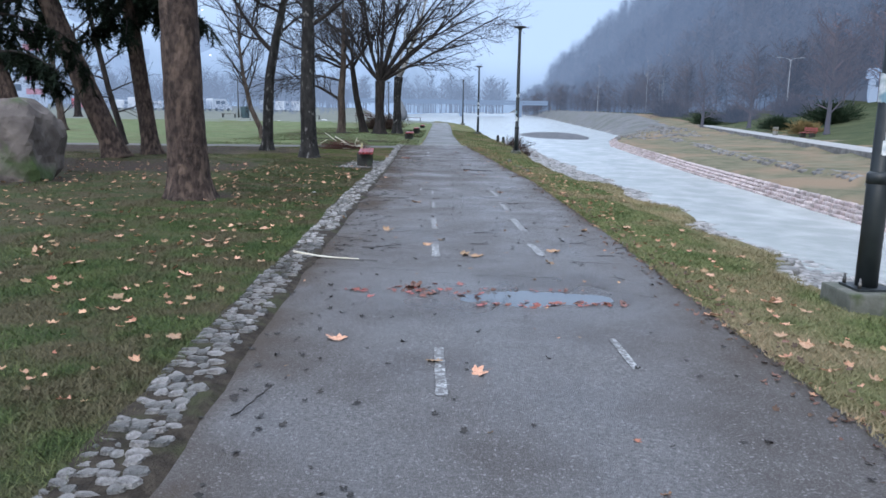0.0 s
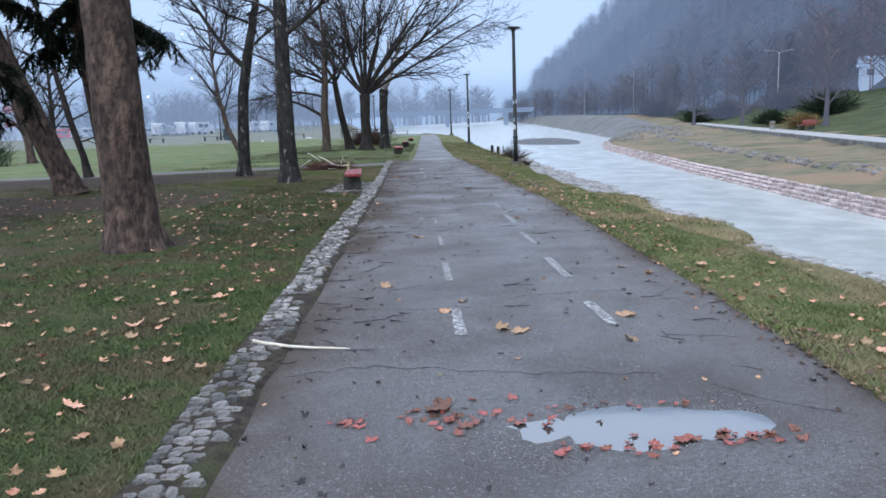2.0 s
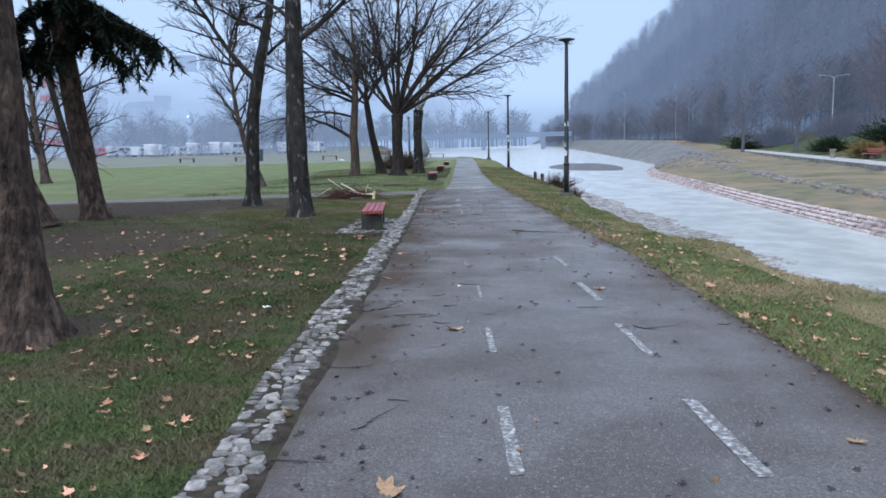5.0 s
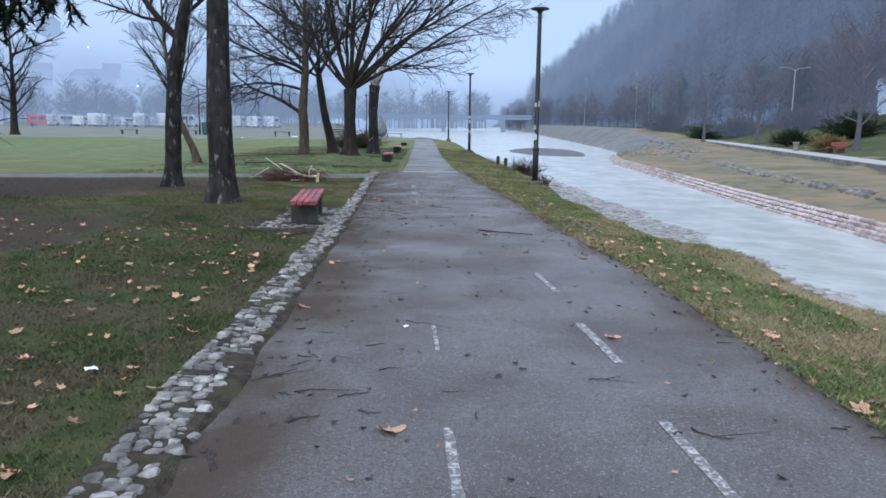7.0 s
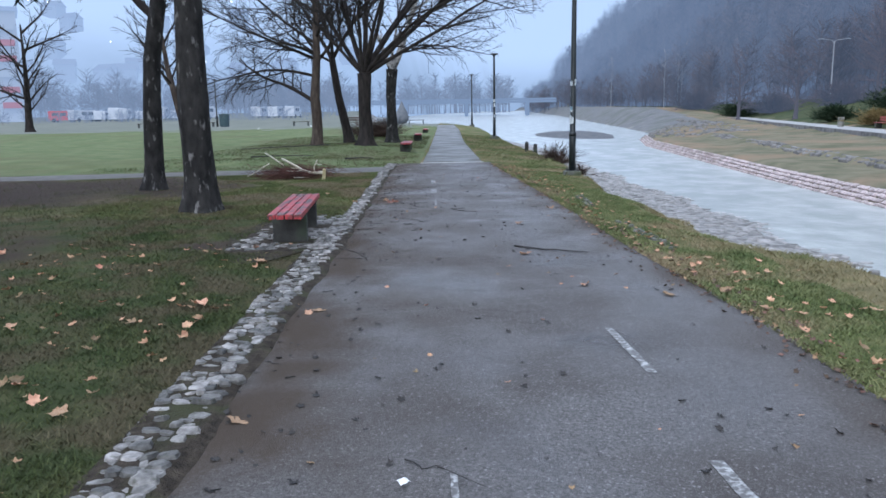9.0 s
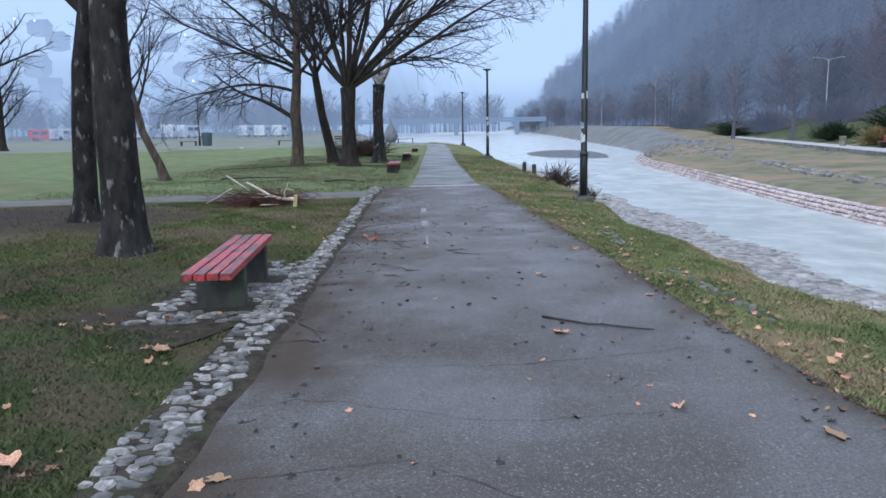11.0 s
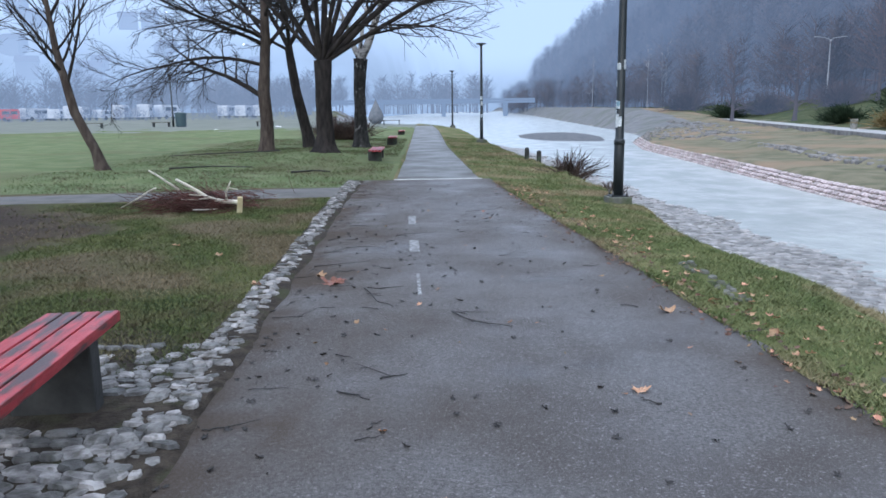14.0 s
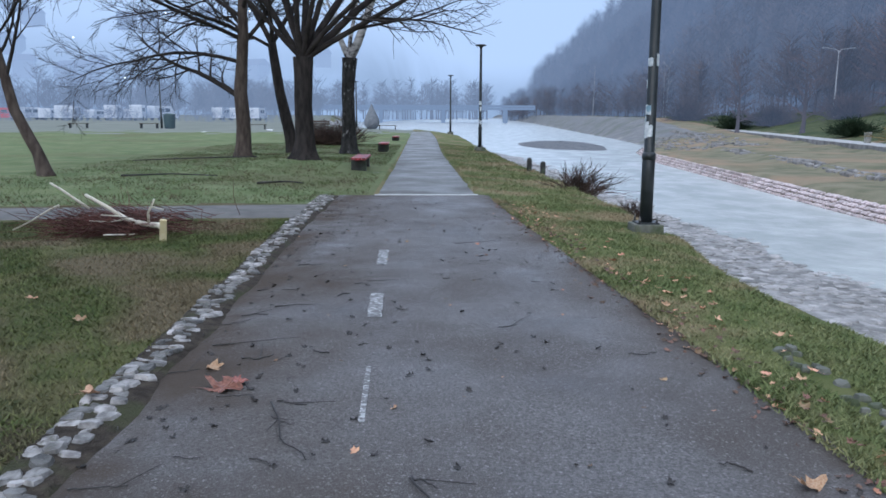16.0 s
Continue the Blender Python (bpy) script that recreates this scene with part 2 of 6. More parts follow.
M["birch_bark"] = mat("birch_bark_black_and_white", (0.016, 0.015, 0.015), (0.040, 0.038, 0.036), 7, 0.9, 1.0, 14, 0.04, c3=(0.26, 0.25, 0.24), scale3=10, cover3=0.67, stretch=(1.0, 1.0, 0.45), spec=0.2)
M["birch_white"] = mat("pale_birch_bark", (0.22, 0.21, 0.20), (0.36, 0.34, 0.32), 5, 0.8, 0.6, 20, 0.02, c3=(0.03, 0.028, 0.027), scale3=3.2, cover3=0.56, stretch=(1, 1, 1.5), spec=0.2)
M["dark_bark"] = mat("dark_wet_bark", (0.014, 0.012, 0.011), (0.035, 0.029, 0.026), 6, 0.9, 1.0, 14, 0.03, stretch=(1.3, 1.3, 0.4), spec=0.2)
M["grey_bark"] = mat("brown_grey_bark", (0.045, 0.034, 0.028), (0.095, 0.075, 0.062), 6, 0.9, 0.9, 14, 0.03, stretch=(1.3, 1.3, 0.4), spec=0.2)
M["twig"] = mat("dark_twigs", (0.020, 0.017, 0.016), (0.042, 0.036, 0.033), 3, 0.9, 0.0, spec=0.15)
M["needles"] = mat("dark_spruce_needles", (0.008, 0.014, 0.009), (0.020, 0.030, 0.018), 3, 0.9, 0.0, island=0.4, spec=0.15)
M["leaf"] = mat("fallen_plane_leaf", (0.33, 0.175, 0.090), (0.50, 0.32, 0.20), 14, 0.7, 0.3, 60, 0.003, vary=0.4)
M["leaf_red"] = mat("wet_red_leaf", (0.14, 0.045, 0.030), (0.28, 0.095, 0.062), 12, 0.4, 0.3, 60, 0.003, vary=0.5)
M["leaf_rest"] = mat("fallen_leaves_mixed", (0.26, 0.13, 0.07), (0.46, 0.30, 0.17), 10, 0.75, 0.0, island=0.6)
M["leaf_brown"] = mat("rotting_leaf_scraps", (0.075, 0.045, 0.030), (0.15, 0.085, 0.055), 12, 0.75, 0.0, island=0.5)
M["grass"] = mat("grass_blades", (0.055, 0.086, 0.026), (0.098, 0.122, 0.044), 1.9, 0.7, 0.0, island=0.4, c3=(0.104, 0.093, 0.050), scale3=1.5, cover3=0.51, spec=0.2)
M["grass_straw"] = mat("grass_blades_straw", (0.075, 0.100, 0.030), (0.135, 0.140, 0.054), 1.4, 0.7, 0.0, island=0.35, c3=(0.160, 0.130, 0.075), scale3=0.7, cover3=0.52, spec=0.2)
M["grass_olive"] = mat("grass_blades_olive", (0.042, 0.062, 0.019), (0.078, 0.090, 0.033), 1.7, 0.7, 0.0, island=0.4, c3=(0.090, 0.079, 0.044), scale3=1.5, cover3=0.51, spec=0.2)
M["grass_dry"] = mat("grass_blades_dry", (0.092, 0.122, 0.042), (0.170, 0.180, 0.078), 1.9, 0.7, 0.0, island=0.4, c3=(0.235, 0.19, 0.11), scale3=0.6, cover3=0.54, spec=0.2)
M["grass_ledge"] = mat("grass_blades_ledge", (0.17, 0.15, 0.075), (0.28, 0.235, 0.13), 1.6, 0.7, 0.0, island=0.35, c3=(0.12, 0.14, 0.05), scale3=0.8, cover3=0.60, spec=0.2)
M["white_wood"] = mat("peeled_birch_wood", (0.52, 0.47, 0.36), (0.66, 0.62, 0.52), 8, 0.7, 0.3, 40, 0.004, c3=(0.10, 0.08, 0.06), scale3=9, cover3=0.68)
M["cut_wood"] = mat("fresh_cut_wood", (0.58, 0.48, 0.26), (0.68, 0.60, 0.38), 9, 0.7, 0.2, 40, 0.004)
M["brush"] = mat("reddish_brushwood", (0.060, 0.028, 0.022), (0.12, 0.055, 0.042), 3, 0.9, 0.0, island=0.4, spec=0.15)
M["wet_stick"] = mat("wet_dark_stick", (0.012, 0.010, 0.009), (0.030, 0.025, 0.022), 8, 0.6, 0.4, 60, 0.003)
M["shrub"] = mat("dry_shrub_twigs", (0.040, 0.028, 0.022), (0.085, 0.058, 0.045), 3, 0.9, 0.0, island=0.4, spec=0.15)
# Sculpture and far wood below: distance haze is emitted by the surface.
M["monument"] = mat("grey_cast_stone", (0.10, 0.105, 0.11), (0.16, 0.165, 0.17), 3, 0.8, 0.4, 30, 0.01, haze=0.10)
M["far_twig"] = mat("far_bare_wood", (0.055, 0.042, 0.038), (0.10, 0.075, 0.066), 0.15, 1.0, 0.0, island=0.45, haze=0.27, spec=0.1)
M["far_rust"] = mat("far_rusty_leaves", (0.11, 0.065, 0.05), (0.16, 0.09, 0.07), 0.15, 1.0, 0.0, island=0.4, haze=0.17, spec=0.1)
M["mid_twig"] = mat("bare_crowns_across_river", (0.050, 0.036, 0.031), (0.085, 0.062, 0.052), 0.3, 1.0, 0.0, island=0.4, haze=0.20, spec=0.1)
# Bare wood in four steps, each with more haze painted as emission.
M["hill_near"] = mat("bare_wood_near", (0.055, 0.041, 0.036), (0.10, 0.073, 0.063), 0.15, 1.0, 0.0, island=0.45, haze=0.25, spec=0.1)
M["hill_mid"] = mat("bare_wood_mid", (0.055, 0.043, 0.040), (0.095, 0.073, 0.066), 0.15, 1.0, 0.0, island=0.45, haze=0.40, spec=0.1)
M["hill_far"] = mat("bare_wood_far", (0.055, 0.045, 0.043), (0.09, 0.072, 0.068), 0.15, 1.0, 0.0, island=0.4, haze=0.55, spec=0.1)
M["hill_top"] = mat("bare_wood_cloud_glow", (0.055, 0.045, 0.043), (0.09, 0.072, 0.068), 0.15, 1.0, 0.0, island=0.4, haze=0.60, haze_col=(0.235, 0.30, 0.42), spec=0.1)
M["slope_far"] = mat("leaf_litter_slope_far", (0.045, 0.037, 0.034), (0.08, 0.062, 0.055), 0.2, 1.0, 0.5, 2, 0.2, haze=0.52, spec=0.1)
M["far_white"] = mat("far_birch_stems", (0.22, 0.21, 0.20), (0.30, 0.285, 0.27), 1, 0.9, 0.0, haze=0.25)
M["hedge"] = mat("dark_evergreen_shrub", (0.018, 0.032, 0.018), (0.035, 0.052, 0.028), 2, 0.95, 0.0, island=0.4, spec=0.1)
# Far buildings, vehicles and bridge: mist is painted in as emission.
M["wall_far"] = mat("far_pale_render", (0.45, 0.45, 0.45), (0.55, 0.54, 0.52), 0.2, 0.8, 0.0, haze=0.70, haze_col=MIST_GLOW)
M["wall_red"] = mat("far_red_render", (0.42, 0.07, 0.07), (0.48, 0.10, 0.10), 0.2, 0.8, 0.0, haze=0.40, haze_col=MIST_GLOW)
M["roof_far"] = mat("far_roof_tiles", (0.20, 0.12, 0.10), (0.27, 0.17, 0.15), 0.5, 0.8, 0.0, haze=0.95, haze_col=MIST_GLOW)
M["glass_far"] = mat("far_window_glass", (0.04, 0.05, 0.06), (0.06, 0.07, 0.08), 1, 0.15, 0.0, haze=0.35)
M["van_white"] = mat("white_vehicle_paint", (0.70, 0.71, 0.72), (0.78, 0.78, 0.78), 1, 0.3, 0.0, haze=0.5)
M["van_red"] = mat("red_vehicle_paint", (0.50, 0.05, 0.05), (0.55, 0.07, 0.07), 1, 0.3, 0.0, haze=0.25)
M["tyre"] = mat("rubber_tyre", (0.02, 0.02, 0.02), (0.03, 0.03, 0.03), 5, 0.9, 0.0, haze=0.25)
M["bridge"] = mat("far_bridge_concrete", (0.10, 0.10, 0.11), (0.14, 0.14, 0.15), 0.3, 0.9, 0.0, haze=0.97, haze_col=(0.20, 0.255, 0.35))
M["far_house_wall"] = mat("house_walls_mist_glow", (0.6, 0.6, 0.6), (0.7, 0.7, 0.69), 0.2, 0.8, 0.0, haze=0.95, haze_col=MIST_GLOW)


def lamp_glow(name, colour, strength):
    m = bpy.data.materials.new(name)
    m.use_nodes = True
    b = m.node_tree.nodes["Principled BSDF"]
    b.inputs["Emission Color"].default_value, b.inputs["Emission Strength"].default_value = (*colour, 1), strength
    return m


M["lit_window"] = lamp_glow("lit_lamp", (1.0, 0.95, 0.85), 2.0)


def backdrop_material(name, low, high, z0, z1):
    """Far slopes as emission alone: mist is painted as a glow that pales higher up, where the cloud hangs."""
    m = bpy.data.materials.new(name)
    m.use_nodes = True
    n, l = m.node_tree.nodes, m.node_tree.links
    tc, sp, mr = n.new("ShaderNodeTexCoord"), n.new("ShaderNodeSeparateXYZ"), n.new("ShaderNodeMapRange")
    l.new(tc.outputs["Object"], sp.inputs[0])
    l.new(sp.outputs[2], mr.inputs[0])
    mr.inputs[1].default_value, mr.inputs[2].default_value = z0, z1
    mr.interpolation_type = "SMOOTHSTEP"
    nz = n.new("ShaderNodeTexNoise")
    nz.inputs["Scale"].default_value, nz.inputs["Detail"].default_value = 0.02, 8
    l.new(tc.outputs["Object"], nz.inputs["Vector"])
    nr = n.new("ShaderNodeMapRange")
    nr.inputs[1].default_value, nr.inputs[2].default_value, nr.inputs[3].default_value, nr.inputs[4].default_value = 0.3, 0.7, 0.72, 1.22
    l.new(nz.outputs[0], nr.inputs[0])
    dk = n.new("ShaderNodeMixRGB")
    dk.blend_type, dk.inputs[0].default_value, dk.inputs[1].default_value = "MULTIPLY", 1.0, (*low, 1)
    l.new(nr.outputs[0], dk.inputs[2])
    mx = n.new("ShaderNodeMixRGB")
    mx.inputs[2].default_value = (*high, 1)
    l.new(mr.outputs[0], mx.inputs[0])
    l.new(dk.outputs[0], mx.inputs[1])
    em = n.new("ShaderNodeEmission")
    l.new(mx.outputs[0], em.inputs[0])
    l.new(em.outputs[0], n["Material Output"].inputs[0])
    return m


# Twig colour plus a fifth of painted haze glow.
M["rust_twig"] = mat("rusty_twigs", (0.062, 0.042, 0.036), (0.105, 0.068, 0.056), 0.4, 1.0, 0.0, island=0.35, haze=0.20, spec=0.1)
# Half of the belt's tone is mist painted as glow.
M["belt_twig"] = mat("belt_wood_mist_glow", (0.05, 0.045, 0.045), (0.08, 0.07, 0.07), 0.2, 1.0, 0.0, island=0.4, haze=0.50, haze_col=MIST_GLOW, spec=0.1)
M["bush_ochre"] = mat("ochre_shrub", (0.16, 0.12, 0.05), (0.24, 0.18, 0.08), 1, 0.9, 0.0, island=0.35, spec=0.1)
M["red_far"] = mat("red_bench_paint_far", (0.24, 0.06, 0.05), (0.30, 0.085, 0.07), 3, 0.6, 0.0)
M["dark_green"] = mat("dark_green_paint", (0.02, 0.045, 0.04), (0.03, 0.06, 0.05), 3, 0.5, 0.0, haze=0.12)
M["shelf_stone"] = mat("pale_wet_shelf_stone", (0.16, 0.152, 0.142), (0.30, 0.285, 0.27), 3.5, 0.6, 0.7, 14, 0.03, island=0.4)
M["ledge"] = mat("straw_bank_ledge", (0.15, 0.132, 0.070), (0.235, 0.195, 0.110), 1.6, 0.95, 0.9, 40, 0.03, c3=(0.105, 0.112, 0.045), scale3=0.8, cover3=0.60, spec=0.12)
M["crack"] = mat("crack_filled_with_dirt", (0.022, 0.020, 0.018), (0.036, 0.033, 0.030), 20, 0.9, 0.0)
M["kerb_pale"] = mat("pale_kerb", (0.36, 0.36, 0.35), (0.48, 0.48, 0.46), 9, 0.7, 0.3, 60, 0.004)
M["paper"] = mat("white_paper", (0.70, 0.70, 0.70), (0.78, 0.78, 0.78), 10, 0.8, 0.0)
M["joint"] = mat("dark_joint_soil", (0.028, 0.023, 0.018), (0.066, 0.054, 0.041), 14, 0.95, 1.0, 60, 0.02, c3=(0.052, 0.054, 0.028), scale3=3.2, cover3=0.60, spec=0.15)
# Glows from dim blue at the foot to sky colour higher up.
M["far_slope"] = backdrop_material("far_slope_mist_glow", (0.30, 0.375, 0.495), (0.50, 0.60, 0.76), 2, 55)


# ---------------------------------------------------------------- small builders
def thing(name, label="", category="", group="", kind="", at=None):
    ob = new(name)
    if at is not None:
        ob.matrix_world = at
    return tagged(ob, label, category, group, kind)


def mesh_object(name, verts, faces, material, parent=None, label="", smooth=False, mats=None, indices=None):
    me = bpy.data.meshes.new(name)
    me.from_pydata([tuple(v) for v in verts] if not isinstance(verts, np.ndarray) else verts.tolist(), [], faces if isinstance(faces, list) else faces.tolist())
    for x in (mats or [material]):
        me.materials.append(x)
    if indices is not None:
        me.polygons.foreach_set("material_index", np.asarray(indices, dtype=np.int32))
    if smooth:
        me.polygons.foreach_set("use_smooth", np.ones(len(me.polygons), dtype=bool))
    me.update()
    ob = new(name, me)
    ob.parent = parent
    if label:
        ob["label"] = label
    return ob


def part(name, bm, material, parent, label=""):
    me = bpy.data.meshes.new(name)
    bm.to_mesh(me)
    bm.free()
    me.materials.append(material)
    ob = new(name, me)
    ob.parent = parent
    if label:
        ob["label"] = label
    return ob


def box(cx, cy, cz, sx, sy, sz, bevel=0.0, bm=None):
    bm = bm or bmesh.new()
    r = bmesh.ops.create_cube(bm, size=1.0, matrix=Matrix.Translation((cx, cy, cz)) @ Matrix.Diagonal((sx, sy, sz, 1)))
    if bevel:
        es = list({e for v in r["verts"] for e in v.link_edges})
        bmesh.ops.bevel(bm, geom=es, offset=bevel, segments=2, affect="EDGES", profile=0.6)
    return bm


def lathe(profile, n=24, bm=None, at=(0, 0, 0)):
    """Turns a profile of (radius, height) pairs about z."""
    bm = bm or bmesh.new()
    rings = []
    for r, z in profile:
        rings.append([bm.verts.new((at[0] + r * math.cos(2 * math.pi * i / n), at[1] + r * math.sin(2 * math.pi * i / n), at[2] + z)) for i in range(n)])
    for a, b in zip(rings, rings[1:]):
        for i in range(n):
            bm.faces.new((a[i], a[(i + 1) % n], b[(i + 1) % n], b[i]))
    bm.faces.new(list(reversed(rings[0])))
    bm.faces.new(rings[-1])
    for f in bm.faces:
        f.smooth = len(f.verts) == 4
    return bm


class Tubes:
    """Collects tapered tubes along polylines and makes one mesh of them."""

    def __init__(self):
        self.v, self.f, self.n = [], [], 0

    def add(self, pts, radii, sides=6, cap=False):
        pts = np.asarray(pts, float)
        k = len(pts)
        tang = np.gradient(pts, axis=0)
        tang /= np.linalg.norm(tang, axis=1, keepdims=True) + 1e-9
        ref = np.array([0.31, 0.87, 0.38])
        u = np.cross(tang, ref)
        u /= np.linalg.norm(u, axis=1, keepdims=True) + 1e-9
        w = np.cross(tang, u)
        ang = np.arange(sides) * 2 * math.pi / sides
        ring = (np.cos(ang)[None, :, None] * u[:, None, :] + np.sin(ang)[None, :, None] * w[:, None, :])
        r = np.asarray(radii, float)
        r = r[:, None, None] if r.ndim == 1 else r[:, :, None]
        v = pts[:, None, :] + ring * r
        self.v.append(v.reshape(-1, 3))
        base = self.n
        for a in range(k - 1):
            for i in range(sides):
                j = (i + 1) % sides
                self.f.append((base + a * sides + i, base + a * sides + j, base + (a + 1) * sides + j, base + (a + 1) * sides + i))
        if cap:
            self.f.append(tuple(base + i for i in reversed(range(sides))))
            self.f.append(tuple(base + (k - 1) * sides + i for i in range(sides)))
        self.n += k * sides

    def make(self, name, material, parent=None, label="", smooth=True):
        return mesh_object(name, np.concatenate(self.v), self.f, material, parent, label, smooth)


def lerp_table(table, y):
    return float(np.interp(y, [a for a, _ in table], [b for _, b in table]))


# ---------------------------------------------------------------- plan of the place
LEFT_EDGE = [(-12, -0.85), (0, -1.0), (3, -1.07), (6, -1.18), (13, -1.30), (20, -1.36), (25, -1.46), (31, -1.62), (34.8, -1.60)]
RIGHT_EDGE = [(-12, 2.1), (0, 2.15), (10, 2.24), (17, 2.18), (20, 1.98), (23, 1.86), (26, 1.74), (31, 1.45), (34.8, 1.28)]
FAR_LEFT = [(34.8, -0.85), (52, -0.86), (90, -0.9)]
FAR_RIGHT = [(34.8, 1.05), (52, 0.86), (74, 0.95), (90, 0.7)]
WATER = -2.0


def climb(y):
    return 0.0085 * max(0.0, y - 48)


def path_left(y):
    return lerp_table(LEFT_EDGE, y) if y <= 34.8 else lerp_table(FAR_LEFT, y)


def path_right(y):
    return lerp_table(RIGHT_EDGE, y) if y <= 34.8 else lerp_table(FAR_RIGHT, y)


def bank_edge(y):
    """Where the grass beside the path breaks down to the river; past the path's end it swings left."""
    e = lerp_table([(-12, 3.7), (8, 3.65), (16, 3.5), (22, 3.25), (28, 3.1), (33, 3.6), (40, 3.6), (57, 3.15), (84, 3.0), (93, 1.2), (97, -3), (104, -7), (112, -10), (150, -18), (300, -32), (400, -38)], y)
    return e + 0.06 * math.sin(y * 1.3) + 0.05 * math.sin(y * 3.1 + 1)


def ledge_width(y):
    """A lower ledge of straw-coloured grass beside the bank, before the stones begin."""
    w = lerp_table([(-12, 0.7), (8, 0.75), (11, 1.0), (14, 1.3), (19, 1.45), (22, 1.15), (23.6, 0.9), (25.6, 0.5), (26.6, 0.0), (600, 0.0)], y)
    return w * (1 + 0.12 * math.sin(y * 1.3))


def red_line(y):
    return lerp_table([(-60, 8.2), (80, 18.0), (92, 20.5), (104, 25.0), (130, 28.0), (300, 41.0), (600, 60.0)], y)


def prom_line(y):
    return 17.0 + 0.2 * y if y < 130 else 43 + (y - 130) * 0.045


def toe_line(y):
    return lerp_table([(-900, 200), (90, 64), (150, 58), (300, 56), (450, 47), (470, 60), (600, 220), (1600, 900)], y)


def ground_z(x, y):
    c = climb(y)
    if x < bank_edge(y):
        pl, pr = path_left(y), path_right(y)
        if pl - 0.02 < x < pr + 0.02 and -12 <= y < 90:
            return -0.06 + c
        z = 0.0
        if x <= pl:
            d = pl - x
            z = 0.02 + 0.05 * min(1, max(0, d - 0.5) / 3) + 0.045 * noise.noise(Vector((x * 0.35, y * 0.35, 0))) * min(1, d / 2)
            z += 0.22 * math.exp(-((x + 3.4) ** 2 + (y - 42.3) ** 2) / 5) + 0.12 * math.exp(-((x + 5.7) ** 2 + (y - 46) ** 2) / 8)
            if 29 < y < 35 and x > -40:
                z *= 0.3
        else:
            d = x - pr
            z = 0.02 - 0.085 * d + 0.02 * noise.noise(Vector((x, y, 3)))
        return z + c * (1 + 0.25 * min(1, max(0, -x - 10) / 30))
    e = bank_edge(y)
    d = x - e
    rl, pm, tl = red_line(y), prom_line(y), toe_line(y)
    if x < rl:
        lw = ledge_width(y)
        if d < lw:
            z = -0.13 - 0.27 * min(1.0, d / 0.5)
        elif d < 2.3:
            z0 = -0.40 if lw > 0 else -0.13
            z = z0 - (1.78 + z0) * ((d - lw) / (2.3 - lw)) ** 0.9
        elif d < 6.2:
            z = -1.78 - 0.27 * (d - 2.3) / 3.9
        else:
            z = -2.05 - 0.5 * min(1, (d - 6.2) / 2)
        if x > rl - 1.0:
            z = max(z, -2.5 + 0.42 * (x - rl + 1))
        z += 0.07 * noise.noise(Vector((x * 0.7, y * 0.5, 7)))
        return z + c
    if x < pm:
        u = (x - rl) / (pm - rl)
        w = x - rl
        steep = min(1.0, max(0.0, (y - 96) / 14))
        if steep > 0 and w >= 0.0:
            top = -0.6 + 1.6 * min(1, max(0, (y - 120) / 30))
            zz = -2.1 + (top + 2.1) * min(1.0, w / 6.0) ** 0.8 + 0.25 * noise.noise(Vector((x * 0.3, y * 0.3, 9)))
            z0 = -1.46 + 0.30 * u + (0.28 if u > 0.42 else 0.0) if w >= 0.9 else -2.08 + 0.62 * w / 0.9
            return z0 * (1 - steep) + zz * steep + c
        if w < 0.9:
            z = -2.08 + 0.62 * w / 0.9
        else:
            z = -1.46 + 0.30 * u + (0.28 if u > 0.42 else 0.0) + 0.16 * noise.noise(Vector((x * 0.25, y * 0.25, 9)))
            if u > 0.97:
                z = -0.78
        return z + c
    if x < pm + 3.0:
        return -0.55 + c
    if x < tl:
        return -0.5 + 0.20 * (x - pm - 3) + 0.15 * noise.noise(Vector((x * 0.12, y * 0.12, 4))) + c
    base = -0.5 + 0.20 * max(0, tl - pm - 3) + c
    h = x - tl
    return base + min(0.92 * h, 150 + 0.1 * h) + 3.0 * noise.noise(Vector((x * 0.03, y * 0.03, 2))) * min(1, h / 12)


SOIL_SPOTS = ((-9.0, 15.2, 2.4), (-9.5, 19.0, 3.6), (-9.5, 27.6, 4.4), (-15.0, 27.5, 5.0), (-2.7, 20.2, 0.75), (-3.7, 12.8, 0.6), (-6.0, 18.0, 1.2), (-20, 25, 6))


def side_path_span(x):
    return 31.35 + 0.12 * (x + 1.7), 33.5 + 0.13 * (x + 1.7)


def ground_kind(x, y):
    """Which cover lies where: 0 lawn, 1 soil, 2 open lawn, 3 dry field, 4 bank grass, 5 stone shelf, 6 bed, 7 terrace, 8 park lawn, 9 woodland slope, 10 gravel."""
    e = bank_edge(y)
    if x < e:
        if x > path_left(y) and y < 90:
            return 4
        lo, hi = side_path_span(x)
        wob = noise.noise(Vector((x * 0.5, y * 0.5, 5))) + 0.5 * noise.noise(Vector((x * 1.7, y * 1.7, 8)))
        if y > 82 + 8 * wob + 0.12 * x:
            return 3
        if y > 34.0 or y > hi:
            return 2
        return 1 if bare_amount(x, y) > 0.5 else 0
    rl, pm, tl = red_line(y), prom_line(y), toe_line(y)
    d = x - e
    if x < rl:
        if d < max(0.45, ledge_width(y)):
            return 13 if d > 0.12 and y < 27 else 4
        return 5 if d < 6.6 else 6
    if x < pm + 3:
        return 10 if y > 106 and x < rl + 9 else 7
    if x < tl:
        return 8
    # Cover 11 is the wooded slope with more painted haze.
    return 9 if y < 140 and x - tl < 45 else 11


